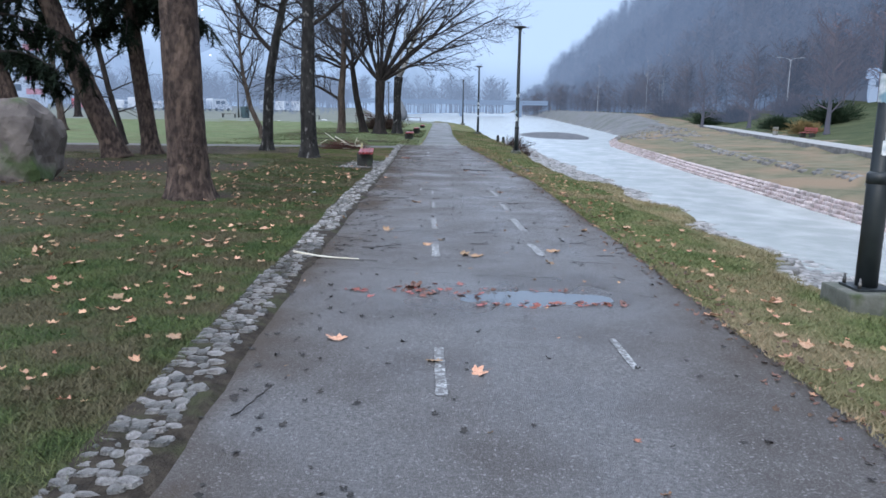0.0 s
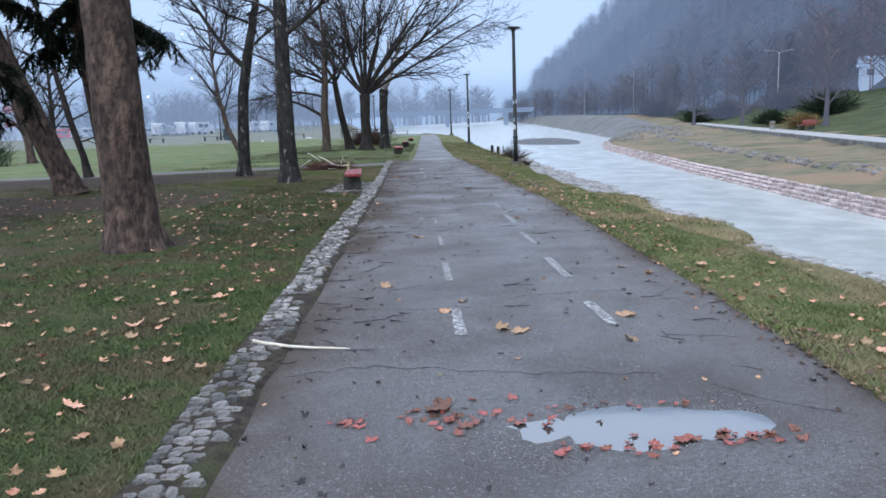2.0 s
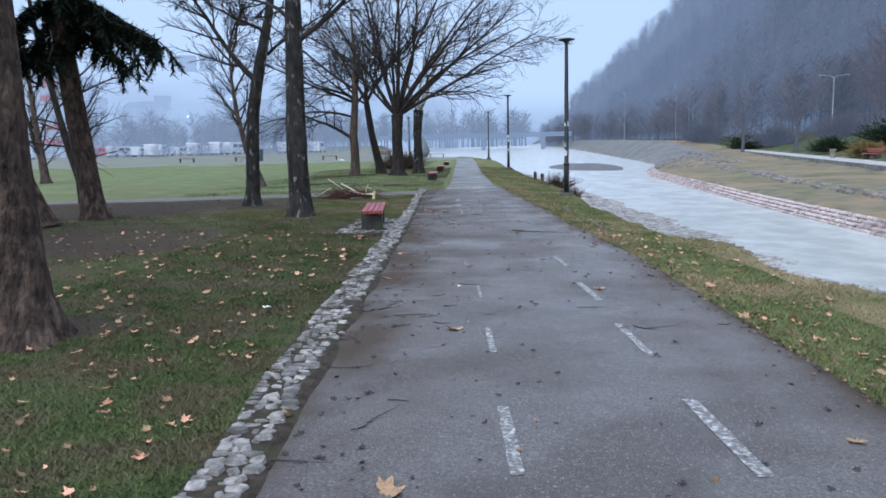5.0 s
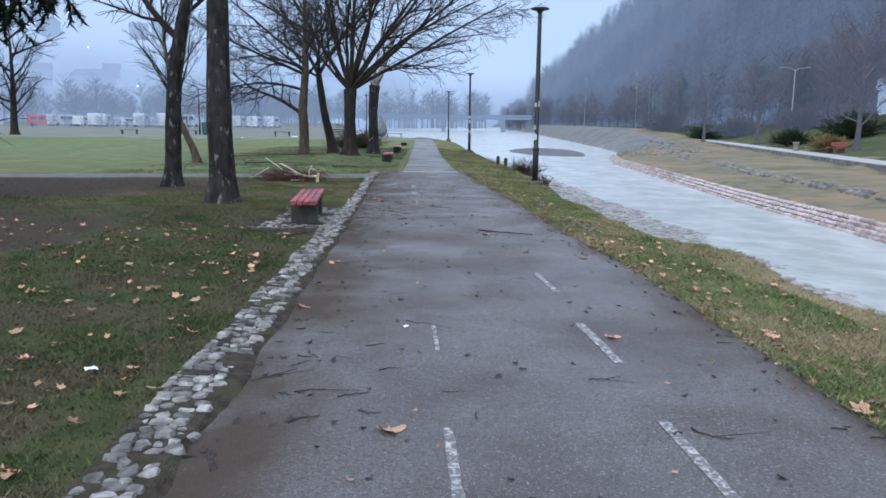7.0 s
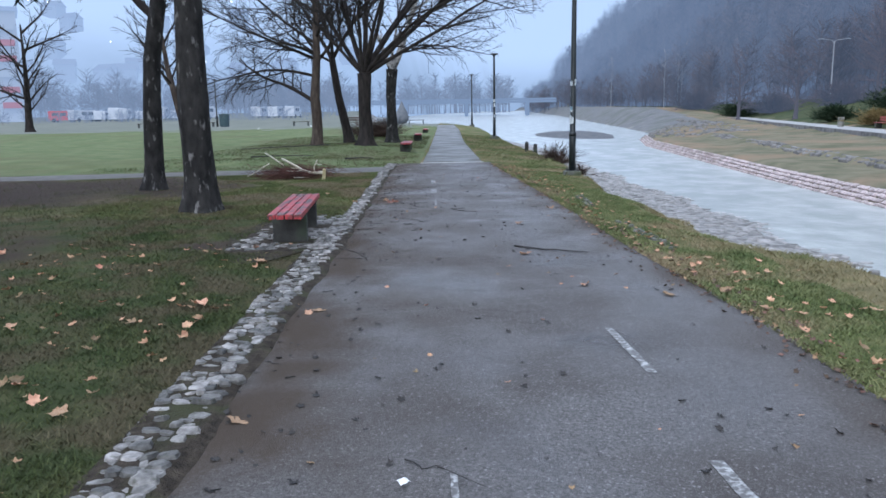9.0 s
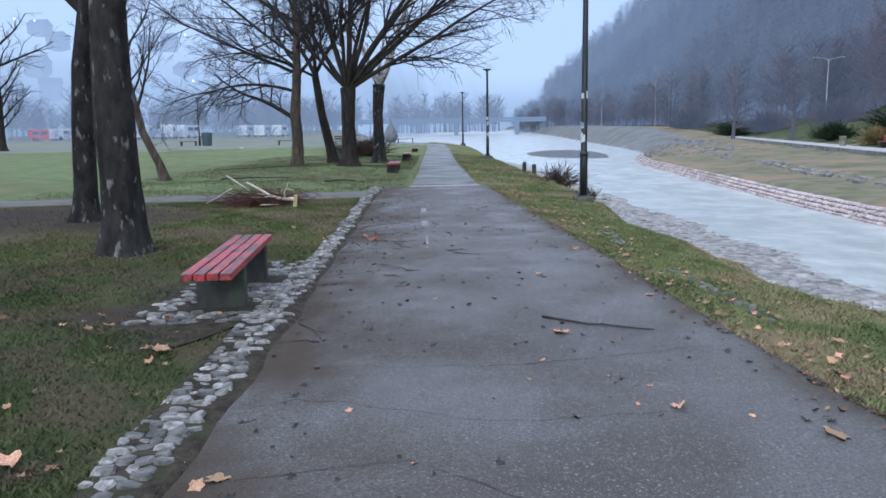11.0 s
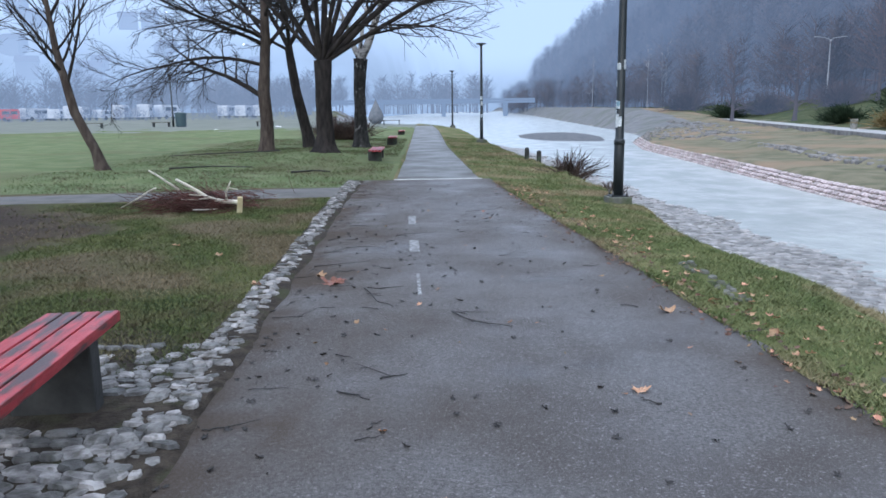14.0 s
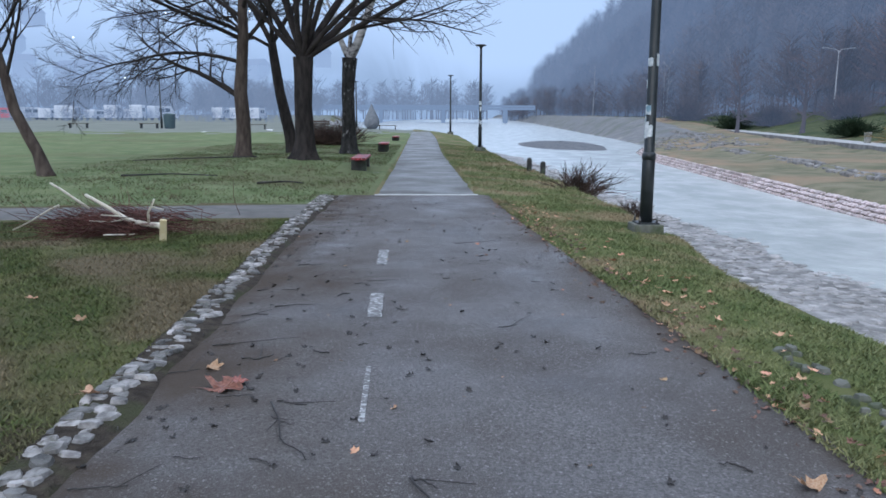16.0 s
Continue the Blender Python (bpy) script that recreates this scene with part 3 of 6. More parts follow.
def bare_amount(x, y):
    """How bare the lawn is, 0 to 1."""
    if x > path_left(y) or y > 33.5:
        return 0.0
    wob = noise.noise(Vector((x * 0.5, y * 0.5, 5))) + 0.5 * noise.noise(Vector((x * 1.7, y * 1.7, 8)))
    most = 0.0
    for sx, sy, sr in SOIL_SPOTS:
        d = ((x - sx) ** 2 + ((y - sy) * 1.25) ** 2) ** 0.5 / sr
        most = max(most, min(1.0, max(0.0, (1.25 * (1 + 0.6 * wob) - d) / 0.5)))
    return most


def blend_soil(m):
    n, l = m.node_tree.nodes, m.node_tree.links
    b = n["Principled BSDF"]
    col = b.inputs["Base Color"].links[0].from_socket
    at, nz, rp, mx = n.new("ShaderNodeAttribute"), n.new("ShaderNodeTexNoise"), n.new("ShaderNodeValToRGB"), n.new("ShaderNodeMixRGB")
    at.attribute_name = "bare"
    nz.inputs["Scale"].default_value, nz.inputs["Detail"].default_value = 5, 6
    rp.color_ramp.elements[0].color, rp.color_ramp.elements[1].color = (0.030, 0.023, 0.018, 1), (0.085, 0.064, 0.050, 1)
    l.new(nz.outputs[0], rp.inputs[0])
    l.new(at.outputs["Fac"], mx.inputs[0])
    l.new(col, mx.inputs[1])
    l.new(rp.outputs[0], mx.inputs[2])
    l.new(mx.outputs[0], b.inputs["Base Color"])


blend_soil(M["lawn"])
blend_soil(M["lawn_straw"])


def build_ground():
    xs = np.unique(np.round(np.concatenate([
        np.array([-1400, -900, -600, -400, -280, -200, -150, -120]), np.arange(-100, -30, 5.0), np.arange(-30, -12, 1.0), np.arange(-12, -4.5, 0.4),
        np.arange(-4.5, 6.5, 0.2), np.arange(6.5, 22, 0.5), np.arange(22, 70, 1.6), np.arange(70, 200, 8), np.array([230, 300, 400, 600, 900, 1400])]), 3))
    ys = np.unique(np.round(np.concatenate([
        np.array([-900, -500, -250, -120, -60, -30]), np.arange(-20, 1, 1.5), np.arange(1, 36, 0.3), np.arange(36, 62, 0.7), np.arange(62, 130, 2),
        np.arange(130, 470, 10), np.array([480, 500, 540, 650, 800, 1100, 1600])]), 3))
    nx, ny = len(xs), len(ys)

    def covers(x, y):
        k = ground_kind(x, y)
        k = 0 if k == 1 else k
        return 12 if k == 0 and y > 23.5 + 3.0 * noise.noise(Vector((x * 0.4, y * 0.4, 14))) + 0.25 * x + 1.2 else k

    verts = np.zeros((ny * nx, 3))
    for j, y in enumerate(ys):
        for i, x in enumerate(xs):
            verts[j * nx + i] = (x, y, ground_z(x, y))
    faces, idx = [], []
    for j in range(ny - 1):
        for i in range(nx - 1):
            a = j * nx + i
            faces.append((a, a + 1, a + nx + 1, a + nx))
            idx.append(covers((xs[i] + xs[i + 1]) / 2, (ys[j] + ys[j + 1]) / 2))
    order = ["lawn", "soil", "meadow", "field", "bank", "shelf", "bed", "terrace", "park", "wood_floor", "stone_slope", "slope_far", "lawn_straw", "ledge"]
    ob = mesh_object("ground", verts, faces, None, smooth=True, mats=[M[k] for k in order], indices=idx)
    at = ob.data.attributes.new("bare", "FLOAT", "POINT")
    at.data.foreach_set("value", np.array([bare_amount(v[0], v[1]) if v[1] < 36 and -40 < v[0] < 0 and v[1] > 0 else 0.0 for v in verts], dtype=np.float32))
    return tagged(ob, "winter ground of short grass, soil, river bank and wooded slope", "ground", kind="structure")


build_ground()

# ---- main path: asphalt with a shallow dip that holds the puddle
def path_height(x, y):
    z = 0.004 * noise.noise(Vector((x * 0.9, y * 0.9, 11))) + 0.006 * noise.noise(Vector((x * 0.3, y * 0.25, 12)))
    wob = 0.6 * noise.noise(Vector((x * 2.6, y * 3.5, 31))) + 0.5 * noise.noise(Vector((x * 6, y * 8, 32))) + 0.35 * noise.noise(Vector((x * 15, y * 18, 33)))
    dip = math.exp(-(((x - 0.88) / 0.64) ** 2 + ((y - 6.42) / 0.25) ** 2)) * (1 + wob)
    return 0.012 + z - 0.030 * dip


def strip_mesh(name, y0, y1, dy, left, right, nx, height, material, skirt=0.07):
    ys = np.arange(y0, y1 + dy * 0.5, dy)
    verts, faces = [], []
    for y in ys:
        a, b = left(y), right(y)
        ra = 0.03 * noise.noise(Vector((y * 2.1, 0, 1))) + 0.02 * noise.noise(Vector((y * 7, 0, 1)))
        rb = 0.08 * noise.noise(Vector((y * 1.7, 5, 1))) + 0.06 * noise.noise(Vector((y * 6, 5, 1)))
        for i in range(nx + 1):
            u = i / nx
            x = (a + ra) * (1 - u) + (b + rb) * u
            z = height(x, y)
            if i in (0, nx):
                z -= skirt
            elif i in (1, nx - 1):
                x = (a + ra + 0.03) if i == 1 else (b + rb - 0.03)
                z = height(x, y)
            verts.append((x, y, z))
    n = nx + 1
    for j in range(len(ys) - 1):
        for i in range(nx):
            p = j * n + i
            faces.append((p, p + 1, p + n + 1, p + n))
    return mesh_object(name, verts, faces, material, smooth=True)


WET_SPOTS = ((0.78, 22.33, 0.20, 0.17), (0.30, 22.25, 0.18, 0.14), (-0.48, 23.43, 0.16, 0.22), (0.85, 24.6, 0.3, 0.14), (0.9, 16.6, 0.35, 0.16), (0.1, 15.2, 0.3, 0.14), (0.75, 6.45, 1.5, 0.75))


def add_dirt(ob, m):
    """Brown silt washed along the edges of the asphalt."""
    vals, wet = [], []
    for v in ob.data.vertices:
        x, y = v.co.x, v.co.y
        wet.append(min(1.0, sum(math.exp(-((x - wx) / wa) ** 2 - ((y - wy) / wb) ** 2) for wx, wy, wa, wb in WET_SPOTS) * (0.9 + 0.6 * noise.noise(Vector((x * 4, y * 4, 40))))))
        wob = 0.8 + 0.9 * noise.noise(Vector((x * 1.5, y * 0.9, 21))) + 0.5 * noise.noise(Vector((x * 5, y * 4, 22)))
        reach = 0.34 + 0.65 * min(1, max(0, (y - 8) / 10))
        vals.append(max(0.0, min(0.9, wob * (1.1 * math.exp(-max(0, x - path_left(y)) / reach) + 0.85 * math.exp(-max(0, path_right(y) - x) / 0.32)))))
    at = ob.data.attributes.new("dirt", "FLOAT", "POINT")
    at.data.foreach_set("value", np.array(vals, dtype=np.float32))
    film = ob.data.attributes.new("wet", "FLOAT", "POINT")
    film.data.foreach_set("value", np.array(wet, dtype=np.float32))
    n, l = m.node_tree.nodes, m.node_tree.links
    b = n["Principled BSDF"]
    wn_, gloss = n.new("ShaderNodeAttribute"), n.new("ShaderNodeMixRGB")
    wn_.attribute_name = "wet"
    gloss.inputs[2].default_value = (0.16, 0.16, 0.16, 1)
    l.new(wn_.outputs["Fac"], gloss.inputs[0])
    l.new(b.inputs["Roughness"].links[0].from_socket, gloss.inputs[1])
    l.new(gloss.outputs[0], b.inputs["Roughness"])
    col = b.inputs["Base Color"].links[0].from_socket
    an, mx = n.new("ShaderNodeAttribute"), n.new("ShaderNodeMixRGB")
    an.attribute_name = "dirt"
    mx.inputs[2].default_value = (0.074, 0.056, 0.041, 1)
    dull, matt = n.new("ShaderNodeMixRGB"), n.new("ShaderNodeMapRange")
    l.new(b.inputs["Roughness"].links[0].from_socket, dull.inputs[1])
    dull.inputs[2].default_value = (0.9, 0.9, 0.9, 1)
    l.new(an.outputs["Fac"], dull.inputs[0])
    l.new(dull.outputs[0], b.inputs["Roughness"])
    matt.inputs[3].default_value, matt.inputs[4].default_value = 0.5, 0.1
    l.new(an.outputs["Fac"], matt.inputs[0])
    l.new(matt.outputs[0], b.inputs["Specular IOR Level"])
    l.new(an.outputs["Fac"], mx.inputs[0])
    l.new(col, mx.inputs[1])
    l.new(mx.outputs[0], b.inputs["Base Color"])
    return ob


tagged(add_dirt(strip_mesh("path_1", -12, 34.75, 0.12, path_left, path_right, 34, path_height, M["asphalt"]), M["asphalt"]), "wet grey asphalt riverside path, cracked and littered", "path", kind="structure")
tagged(strip_mesh("path_2", 34.83, 90, 0.5, path_left, path_right, 10, lambda x, y: 0.008 + climb(y), M["pavement"]), "paler paved continuation of the riverside path", "path", kind="structure")


def build_side_path():
    verts, faces = [], []
    xs = np.arange(-60, -1.55, 0.6)
    for x in xs:
        lo, hi = side_path_span(x)
        lo += 0.10 * noise.noise(Vector((x, 1, 2)))
        hi += 0.10 * noise.noise(Vector((x, 4, 2)))
        for k in range(5):
            y = lo + (hi - lo) * k / 4
            verts.append((x, y, 0.045 - (0.07 if k in (0, 4) else 0)))
    for j in range(len(xs) - 1):
        for k in range(4):
            p = j * 5 + k
            faces.append((p, p + 5, p + 6, p + 1))
    tagged(mesh_object("path_3", verts, faces, M["side_path"], smooth=True), "dusty grey side path crossing the lawn", "path", kind="structure")


build_side_path()
kerb_line = part("kerb", box(0.1, 34.79, 0.002, 1.95, 0.10, 0.05, 0.01), M["kerb_pale"], None)
tagged(kerb_line, "thin pale concrete kerb across the path", "kerb", kind="structure")


def blob_outline(cx, cy, rx, ry, n, seed, rough=0.25):
    return [(cx + rx * (1 + rough * noise.noise(Vector((math.cos(a) * 1.6, math.sin(a) * 1.6, seed)))) * math.cos(a),
             cy + ry * (1 + rough * noise.noise(Vector((math.cos(a) * 1.6, math.sin(a) * 1.6, seed + 9)))) * math.sin(a)) for a in (2 * math.pi * i / n for i in range(n))]


def flat_patch(name, outline, z, material):
    verts = [(x, y, z) for x, y in outline]
    cx, cy = sum(p[0] for p in outline) / len(outline), sum(p[1] for p in outline) / len(outline)
    verts.append((cx, cy, z))
    n = len(outline)
    return mesh_object(name, verts, [(i, (i + 1) % n, n) for i in range(n)], material)


tagged(flat_patch("puddle", blob_outline(0.85, 6.42, 1.3, 0.6, 60, 3), 0.0005, M["puddle"]), "shallow rain puddle on the asphalt reflecting the sky", "puddle", kind="structure")


# ---- river and gravel bar
def build_river():
    ys = np.unique(np.concatenate([np.arange(-60, 130, 4.0), np.arange(130, 600, 30.0)]))
    verts, faces = [], []
    for y in ys:
        a, b = bank_edge(y) + 1.0, red_line(y) + 0.35
        for k in range(9):
            verts.append((a + (b - a) * k / 8, y, WATER + climb(y)))
    for j in range(len(ys) - 1):
        for k in range(8):
            p = j * 9 + k
            faces.append((p, p + 1, p + 10, p + 9))
    tagged(mesh_object("water", verts, faces, M["water"], smooth=True), "milky grey-green shallow river running over stones", "river", kind="structure")


build_river()

# ---------------------------------------------------------------- trees
def wander(rng, start, direction, length, segs, bend, lift, taper_r):
    """A wandering limb: points and radii."""
    pts, d, p = [np.array(start, float)], np.array(direction, float), np.array(start, float)
    d /= np.linalg.norm(d)
    for _ in range(segs):
        d = d + np.array([rng.gauss(0, bend), rng.gauss(0, bend), rng.gauss(0, bend) + lift])
        d /= np.linalg.norm(d)
        p = p + d * length / segs
        pts.append(p.copy())
    r0, r1 = taper_r
    return np.array(pts), np.linspace(r0, r1, segs + 1)


def sub_branches(rng, tubes, pts, radii, level, spec, thin=0.0066):
    """Grows children along a limb. spec per level: count, length share, spread in degrees, bend, lift, sides, first."""
    if level >= len(spec):
        return
    count, share, spread, bend, lift, sides, first = spec[level]
    seg_len = np.linalg.norm(pts[-1] - pts[0])
    for i in range(count):
        u = first + (1 - first) * (i + rng.random()) / count
        f = u * (len(pts) - 1)
        k = min(int(f), len(pts) - 2)
        p = pts[k] + (pts[k + 1] - pts[k]) * (f - k)
        axis = pts[k + 1] - pts[k]
        axis /= np.linalg.norm(axis) + 1e-9
        side = np.cross(axis, [rng.gauss(0, 1), rng.gauss(0, 1), rng.gauss(0, 1)])
        side /= np.linalg.norm(side) + 1e-9
        a = radians(spread * rng.uniform(0.7, 1.25))
        d = axis * math.cos(a) + side * math.sin(a)
        ln = seg_len * share * rng.uniform(0.65, 1.2) * (1.15 - 0.55 * u)
        r = max(thin, radii[k] * 0.55)
        cp, cr = wander(rng, p, d, ln, 4 if sides > 3 else 3, bend, lift, (r, max(thin * 0.65, r * 0.3)))
        tubes.add(cp, cr, sides)
        sub_branches(rng, tubes, cp, cr, level + 1, spec, thin)


def trunk_tube(pts, radii, sides=18, seed=0, rough=0.08, flare=0.0):
    """A trunk with uneven bark ridges and a flared foot."""
    t = Tubes()
    pts = np.asarray(pts, float)
    fine = []
    rr = []
    k = len(pts)
    for u in np.linspace(0, k - 1, (k - 1) * 10 + 1):
        i = min(int(u), k - 2)
        fine.append(pts[i] + (pts[i + 1] - pts[i]) * (u - i))
        rr.append(radii[i] + (radii[i + 1] - radii[i]) * (u - i))
    fine = np.array(fine)
    ring = np.zeros((len(fine), sides))
    for a in range(len(fine)):
        for s in range(sides):
            th = 2 * math.pi * s / sides
            nz = noise.noise(Vector((math.cos(th) * 2.2, math.sin(th) * 2.2, fine[a][2] * 1.4 + seed)))
            nz += 0.6 * noise.noise(Vector((math.cos(th) * 5, math.sin(th) * 5, fine[a][2] * 4 + seed)))
            h = max(0.0, fine[a][2] - pts[0][2])
            fl = flare * math.exp(-h / 0.22) * (1 + 0.6 * math.sin(th * 5 + seed))
            ring[a, s] = rr[a] * (1 + rough * nz + fl)
    t.add(fine, ring, sides, cap=True)
    return t


def broadleaf(name, label, x, y, trunk, limbs, spec, bark, seed, twig=None, z=None, flare=0.35, rough=0.08, trunk_sides=18, extra=None):
    """A bare tree: a trunk through (dx, dy, height, radius) steps, limbs as (height share, azimuth, rise, length, radius, bend, lift)."""
    rng = random.Random(seed)
    z = ground_z(x, y) - 0.06 if z is None else z
    root = thing(name, label, "tree", at=Matrix.Translation((x, y, z)))
    tp = np.array([(a, b, c) for a, b, c, _ in trunk], float)
    tr = [r for *_, r in trunk]
    trunk_tube(tp, tr, trunk_sides, seed, rough, flare).make("trunk", bark, root)
    crown = Tubes()
    for share, az, rise, length, radius, bend, lift in limbs:
        f = share * (len(tp) - 1)
        k = min(int(f), len(tp) - 2)
        p = tp[k] + (tp[k + 1] - tp[k]) * (f - k)
        a, e = radians(az), radians(rise)
        d = (math.cos(a) * math.cos(e), math.sin(a) * math.cos(e), math.sin(e))
        pts, rad = wander(rng, p, d, length, 8, bend, lift, (radius, max(0.006, radius * 0.22)))
        crown.add(pts, rad, 8)
        sub_branches(rng, crown, pts, rad, 0, spec)
    if crown.n:
        crown.make("crown", twig or M["twig"], root)
    return root


FINE = [(9, 0.44, 40, 0.10, 0.0, 4, 0.2), (8, 0.52, 38, 0.12, -0.01, 3, 0.1), (5, 0.60, 36, 0.14, -0.03, 3, 0.1)]
DROOP = [(11, 0.45, 40, 0.12, 0.0, 5, 0.15), (8, 0.5, 38, 0.14, -0.04, 3, 0.1), (5, 0.6, 34, 0.14, -0.05, 3, 0.1)]


def ring_limbs(rng, n, share0, share1, rise0, rise1, len0, len1, rad, bend=0.08, lift=0.05, az0=0):
    return [(share0 + (share1 - share0) * i / max(1, n - 1), az0 + i * 137.5 + rng.uniform(-20, 20), rng.uniform(rise0, rise1), rng.uniform(len0, len1), rad * rng.uniform(0.7, 1.1), bend, lift) for i in range(n)]


rg = random.Random(5)
# great maple over the path
broadleaf("maple_tree", "dark bare maple forking low into many spreading limbs", -3.35, 42.4,
          [(0, 0, 0, 0.353), (0.02, 0, 0.6, 0.269), (0.0, 0, 1.6, 0.244), (0.03, 0, 2.5, 0.26), (0.03, 0.0, 2.9, 0.277)],
          [(0.93, 15, 38, 7.6, 0.12, 0.05, 0.0), (0.95, -12, 32, 7.6, 0.088, 0.05, -0.03), (0.97, 40, 58, 7.5, 0.104, 0.05, -0.01), (0.96, 95, 78, 8.0, 0.12, 0.04, 0.0),
           (0.97, 135, 68, 7.4, 0.112, 0.05, 0.0), (0.94, 172, 52, 6.4, 0.104, 0.06, 0.02), (0.96, -60, 60, 6.6, 0.088, 0.06, 0.0), (0.96, -110, 62, 6.4, 0.088, 0.06, 0.0),
           (0.98, 5, 52, 8.0, 0.096, 0.05, -0.035), (0.95, 200, 40, 5.0, 0.072, 0.06, 0.0), (0.97, -25, 44, 7.6, 0.08, 0.06, -0.04), (0.97, 0, 70, 7.5, 0.096, 0.05, 0.0), (0.97, 160, 75, 7.5, 0.096, 0.05, 0.0)],
          FINE, M["dark_bark"], 11, flare=0.45)
broadleaf("maple_tree", "bare tree with a low drooping side limb and brown trunk", -5.95, 46.0,
          [(0, 0, 0, 0.269), (0.05, 0, 1.0, 0.227), (0.0, 0, 2.2, 0.21), (0.15, 0, 4.0, 0.176), (0.2, 0, 6.5, 0.101), (0.1, 0, 8.5, 0.042)],
          [(0.36, 178, 40, 4.6, 0.096, 0.10, -0.03), (0.50, 170, 24, 6.2, 0.072, 0.08, -0.04), (0.58, 195, 28, 6.2, 0.072, 0.08, -0.03), (0.64, 178, 35, 6.4, 0.072, 0.08, -0.03), (0.56, 10, 50, 3.0, 0.08, 0.1, 0.0),
           (0.62, 140, 30, 4.2, 0.072, 0.1, -0.03), (0.66, -60, 40, 3.4, 0.072, 0.1, 0.0), (0.7, 60, 40, 3.4, 0.072, 0.1, 0.0), (0.75, 185, 40, 3.6, 0.064, 0.1, 0.0), (0.6, 230, 25, 4.0, 0.072, 0.1, -0.03)],
          DROOP, M["grey_bark"], 12, flare=0.3)
broadleaf("maple_tree", "slim dark bare tree leaning and forked in a V", -5.35, 51.0,
          [(0.25, 0, 0, 0.277), (0.1, 0, 0.8, 0.227), (-0.25, 0, 2.4, 0.202), (-0.45, 0, 3.9, 0.176), (-0.5, 0, 4.3, 0.168)],
          [(0.98, 160, 62, 5.0, 0.112, 0.06, 0.02), (0.98, 10, 55, 5.0, 0.104, 0.06, 0.02), (0.96, 80, 70, 5.0, 0.096, 0.06, 0.0), (0.97, -70, 60, 4.6, 0.08, 0.08, 0.0), (0.9, 190, 35, 4.0, 0.072, 0.1, 0.0)],
          DROOP, M["dark_bark"], 13)
broadleaf("birch_tree", "pollarded birch with pale patchy stem", -2.85, 50.2,
          [(0, 0, 0, 0.33), (0.02, 0, 1.0, 0.26), (0.0, 0, 2.4, 0.24), (0.08, 0, 3.4, 0.27), (0.1, 0, 3.7, 0.3)],
          [(0.98, 5, 66, 5.2, 0.19, 0.05, 0.05), (0.97, 172, 60, 2.6, 0.14, 0.07, 0.05), (0.95, 80, 66, 4.0, 0.10, 0.08, 0.0)],
          [(5, 0.4, 45, 0.14, 0.0, 5, 0.4), (6, 0.5, 40, 0.14, -0.05, 3, 0.1), (5, 0.6, 34, 0.14, -0.08, 3, 0.1)], M["birch_bark"], 14, twig=M["birch_white"])
# birches beside the bench
broadleaf("birch_tree", "thick birch trunk with black furrowed bark and white flecks", -3.97, 23.55,
          [(0, 0, 0, 0.30), (0.02, 0, 0.5, 0.245), (0.0, 0, 1.5, 0.235), (0.02, 0.02, 3.0, 0.205), (0.06, 0.02, 4.5, 0.18), (0.12, 0, 7, 0.13), (0.2, 0, 10, 0.06)],
          ring_limbs(rg, 9, 0.60, 0.98, 15, 45, 2.5, 4.0, 0.06, 0.08, -0.02), DROOP, M["birch_bark"], 15, flare=0.25)
broadleaf("birch_tree", "leaning birch with dark foot and pale forked upper stem", -6.0, 27.0,
          [(-0.05, 0, 0, 0.24), (0.0, 0, 0.6, 0.185), (0.05, 0, 1.6, 0.18), (0.12, 0, 2.6, 0.165), (0.34, 0, 3.7, 0.15), (0.7, 0, 5.2, 0.11), (1.0, 0, 7.4, 0.06)],
          [(0.62, 168, 48, 3.8, 0.085, 0.10, 0.03), (0.70, 30, 40, 2.4, 0.05, 0.1, 0), (0.78, 170, 30, 2.6, 0.05, 0.1, 0.0), (0.85, -40, 40, 2.2, 0.04, 0.1, 0), (0.9, 100, 50, 2.4, 0.04, 0.1, 0)],
          DROOP, M["birch_bark"], 16, twig=M["twig"], flare=0.25)
# slender curved tree on the open lawn
broadleaf("young_tree", "slender bare tree with a curved leaning trunk", -9.3, 38.9,
          [(0.35, 0, 0, 0.17), (0.18, 0, 0.6, 0.13), (-0.28, 0, 1.6, 0.12), (-0.42, 0, 2.3, 0.11), (-0.6, 0, 3.2, 0.09), (-0.75, 0, 4.6, 0.06), (-0.8, 0, 6.5, 0.025)],
          ring_limbs(rg, 15, 0.50, 0.97, 40, 62, 1.8, 3.4, 0.045, 0.06, 0.03), [(8, 0.40, 30, 0.08, 0.03, 3, 0.15), (6, 0.45, 30, 0.1, 0.02, 3, 0.1)], M["grey_bark"], 17, flare=0.3)
# far lawn tree
broadleaf("bare_tree", "bare spreading tree at the edge of the lawn", -40.0, 84.0,
          [(0, 0, 0, 0.4), (0, 0, 1.4, 0.32), (0.1, 0, 3, 0.28), (0.2, 0, 6, 0.18), (0.2, 0, 10, 0.06)],
          ring_limbs(rg, 14, 0.32, 0.95, 15, 50, 4.0, 6.5, 0.12, 0.08, 0.02), [(8, 0.42, 38, 0.1, 0.02, 4, 0.15), (6, 0.5, 36, 0.12, 0.0, 3, 0.1)], M["dark_bark"], 18)


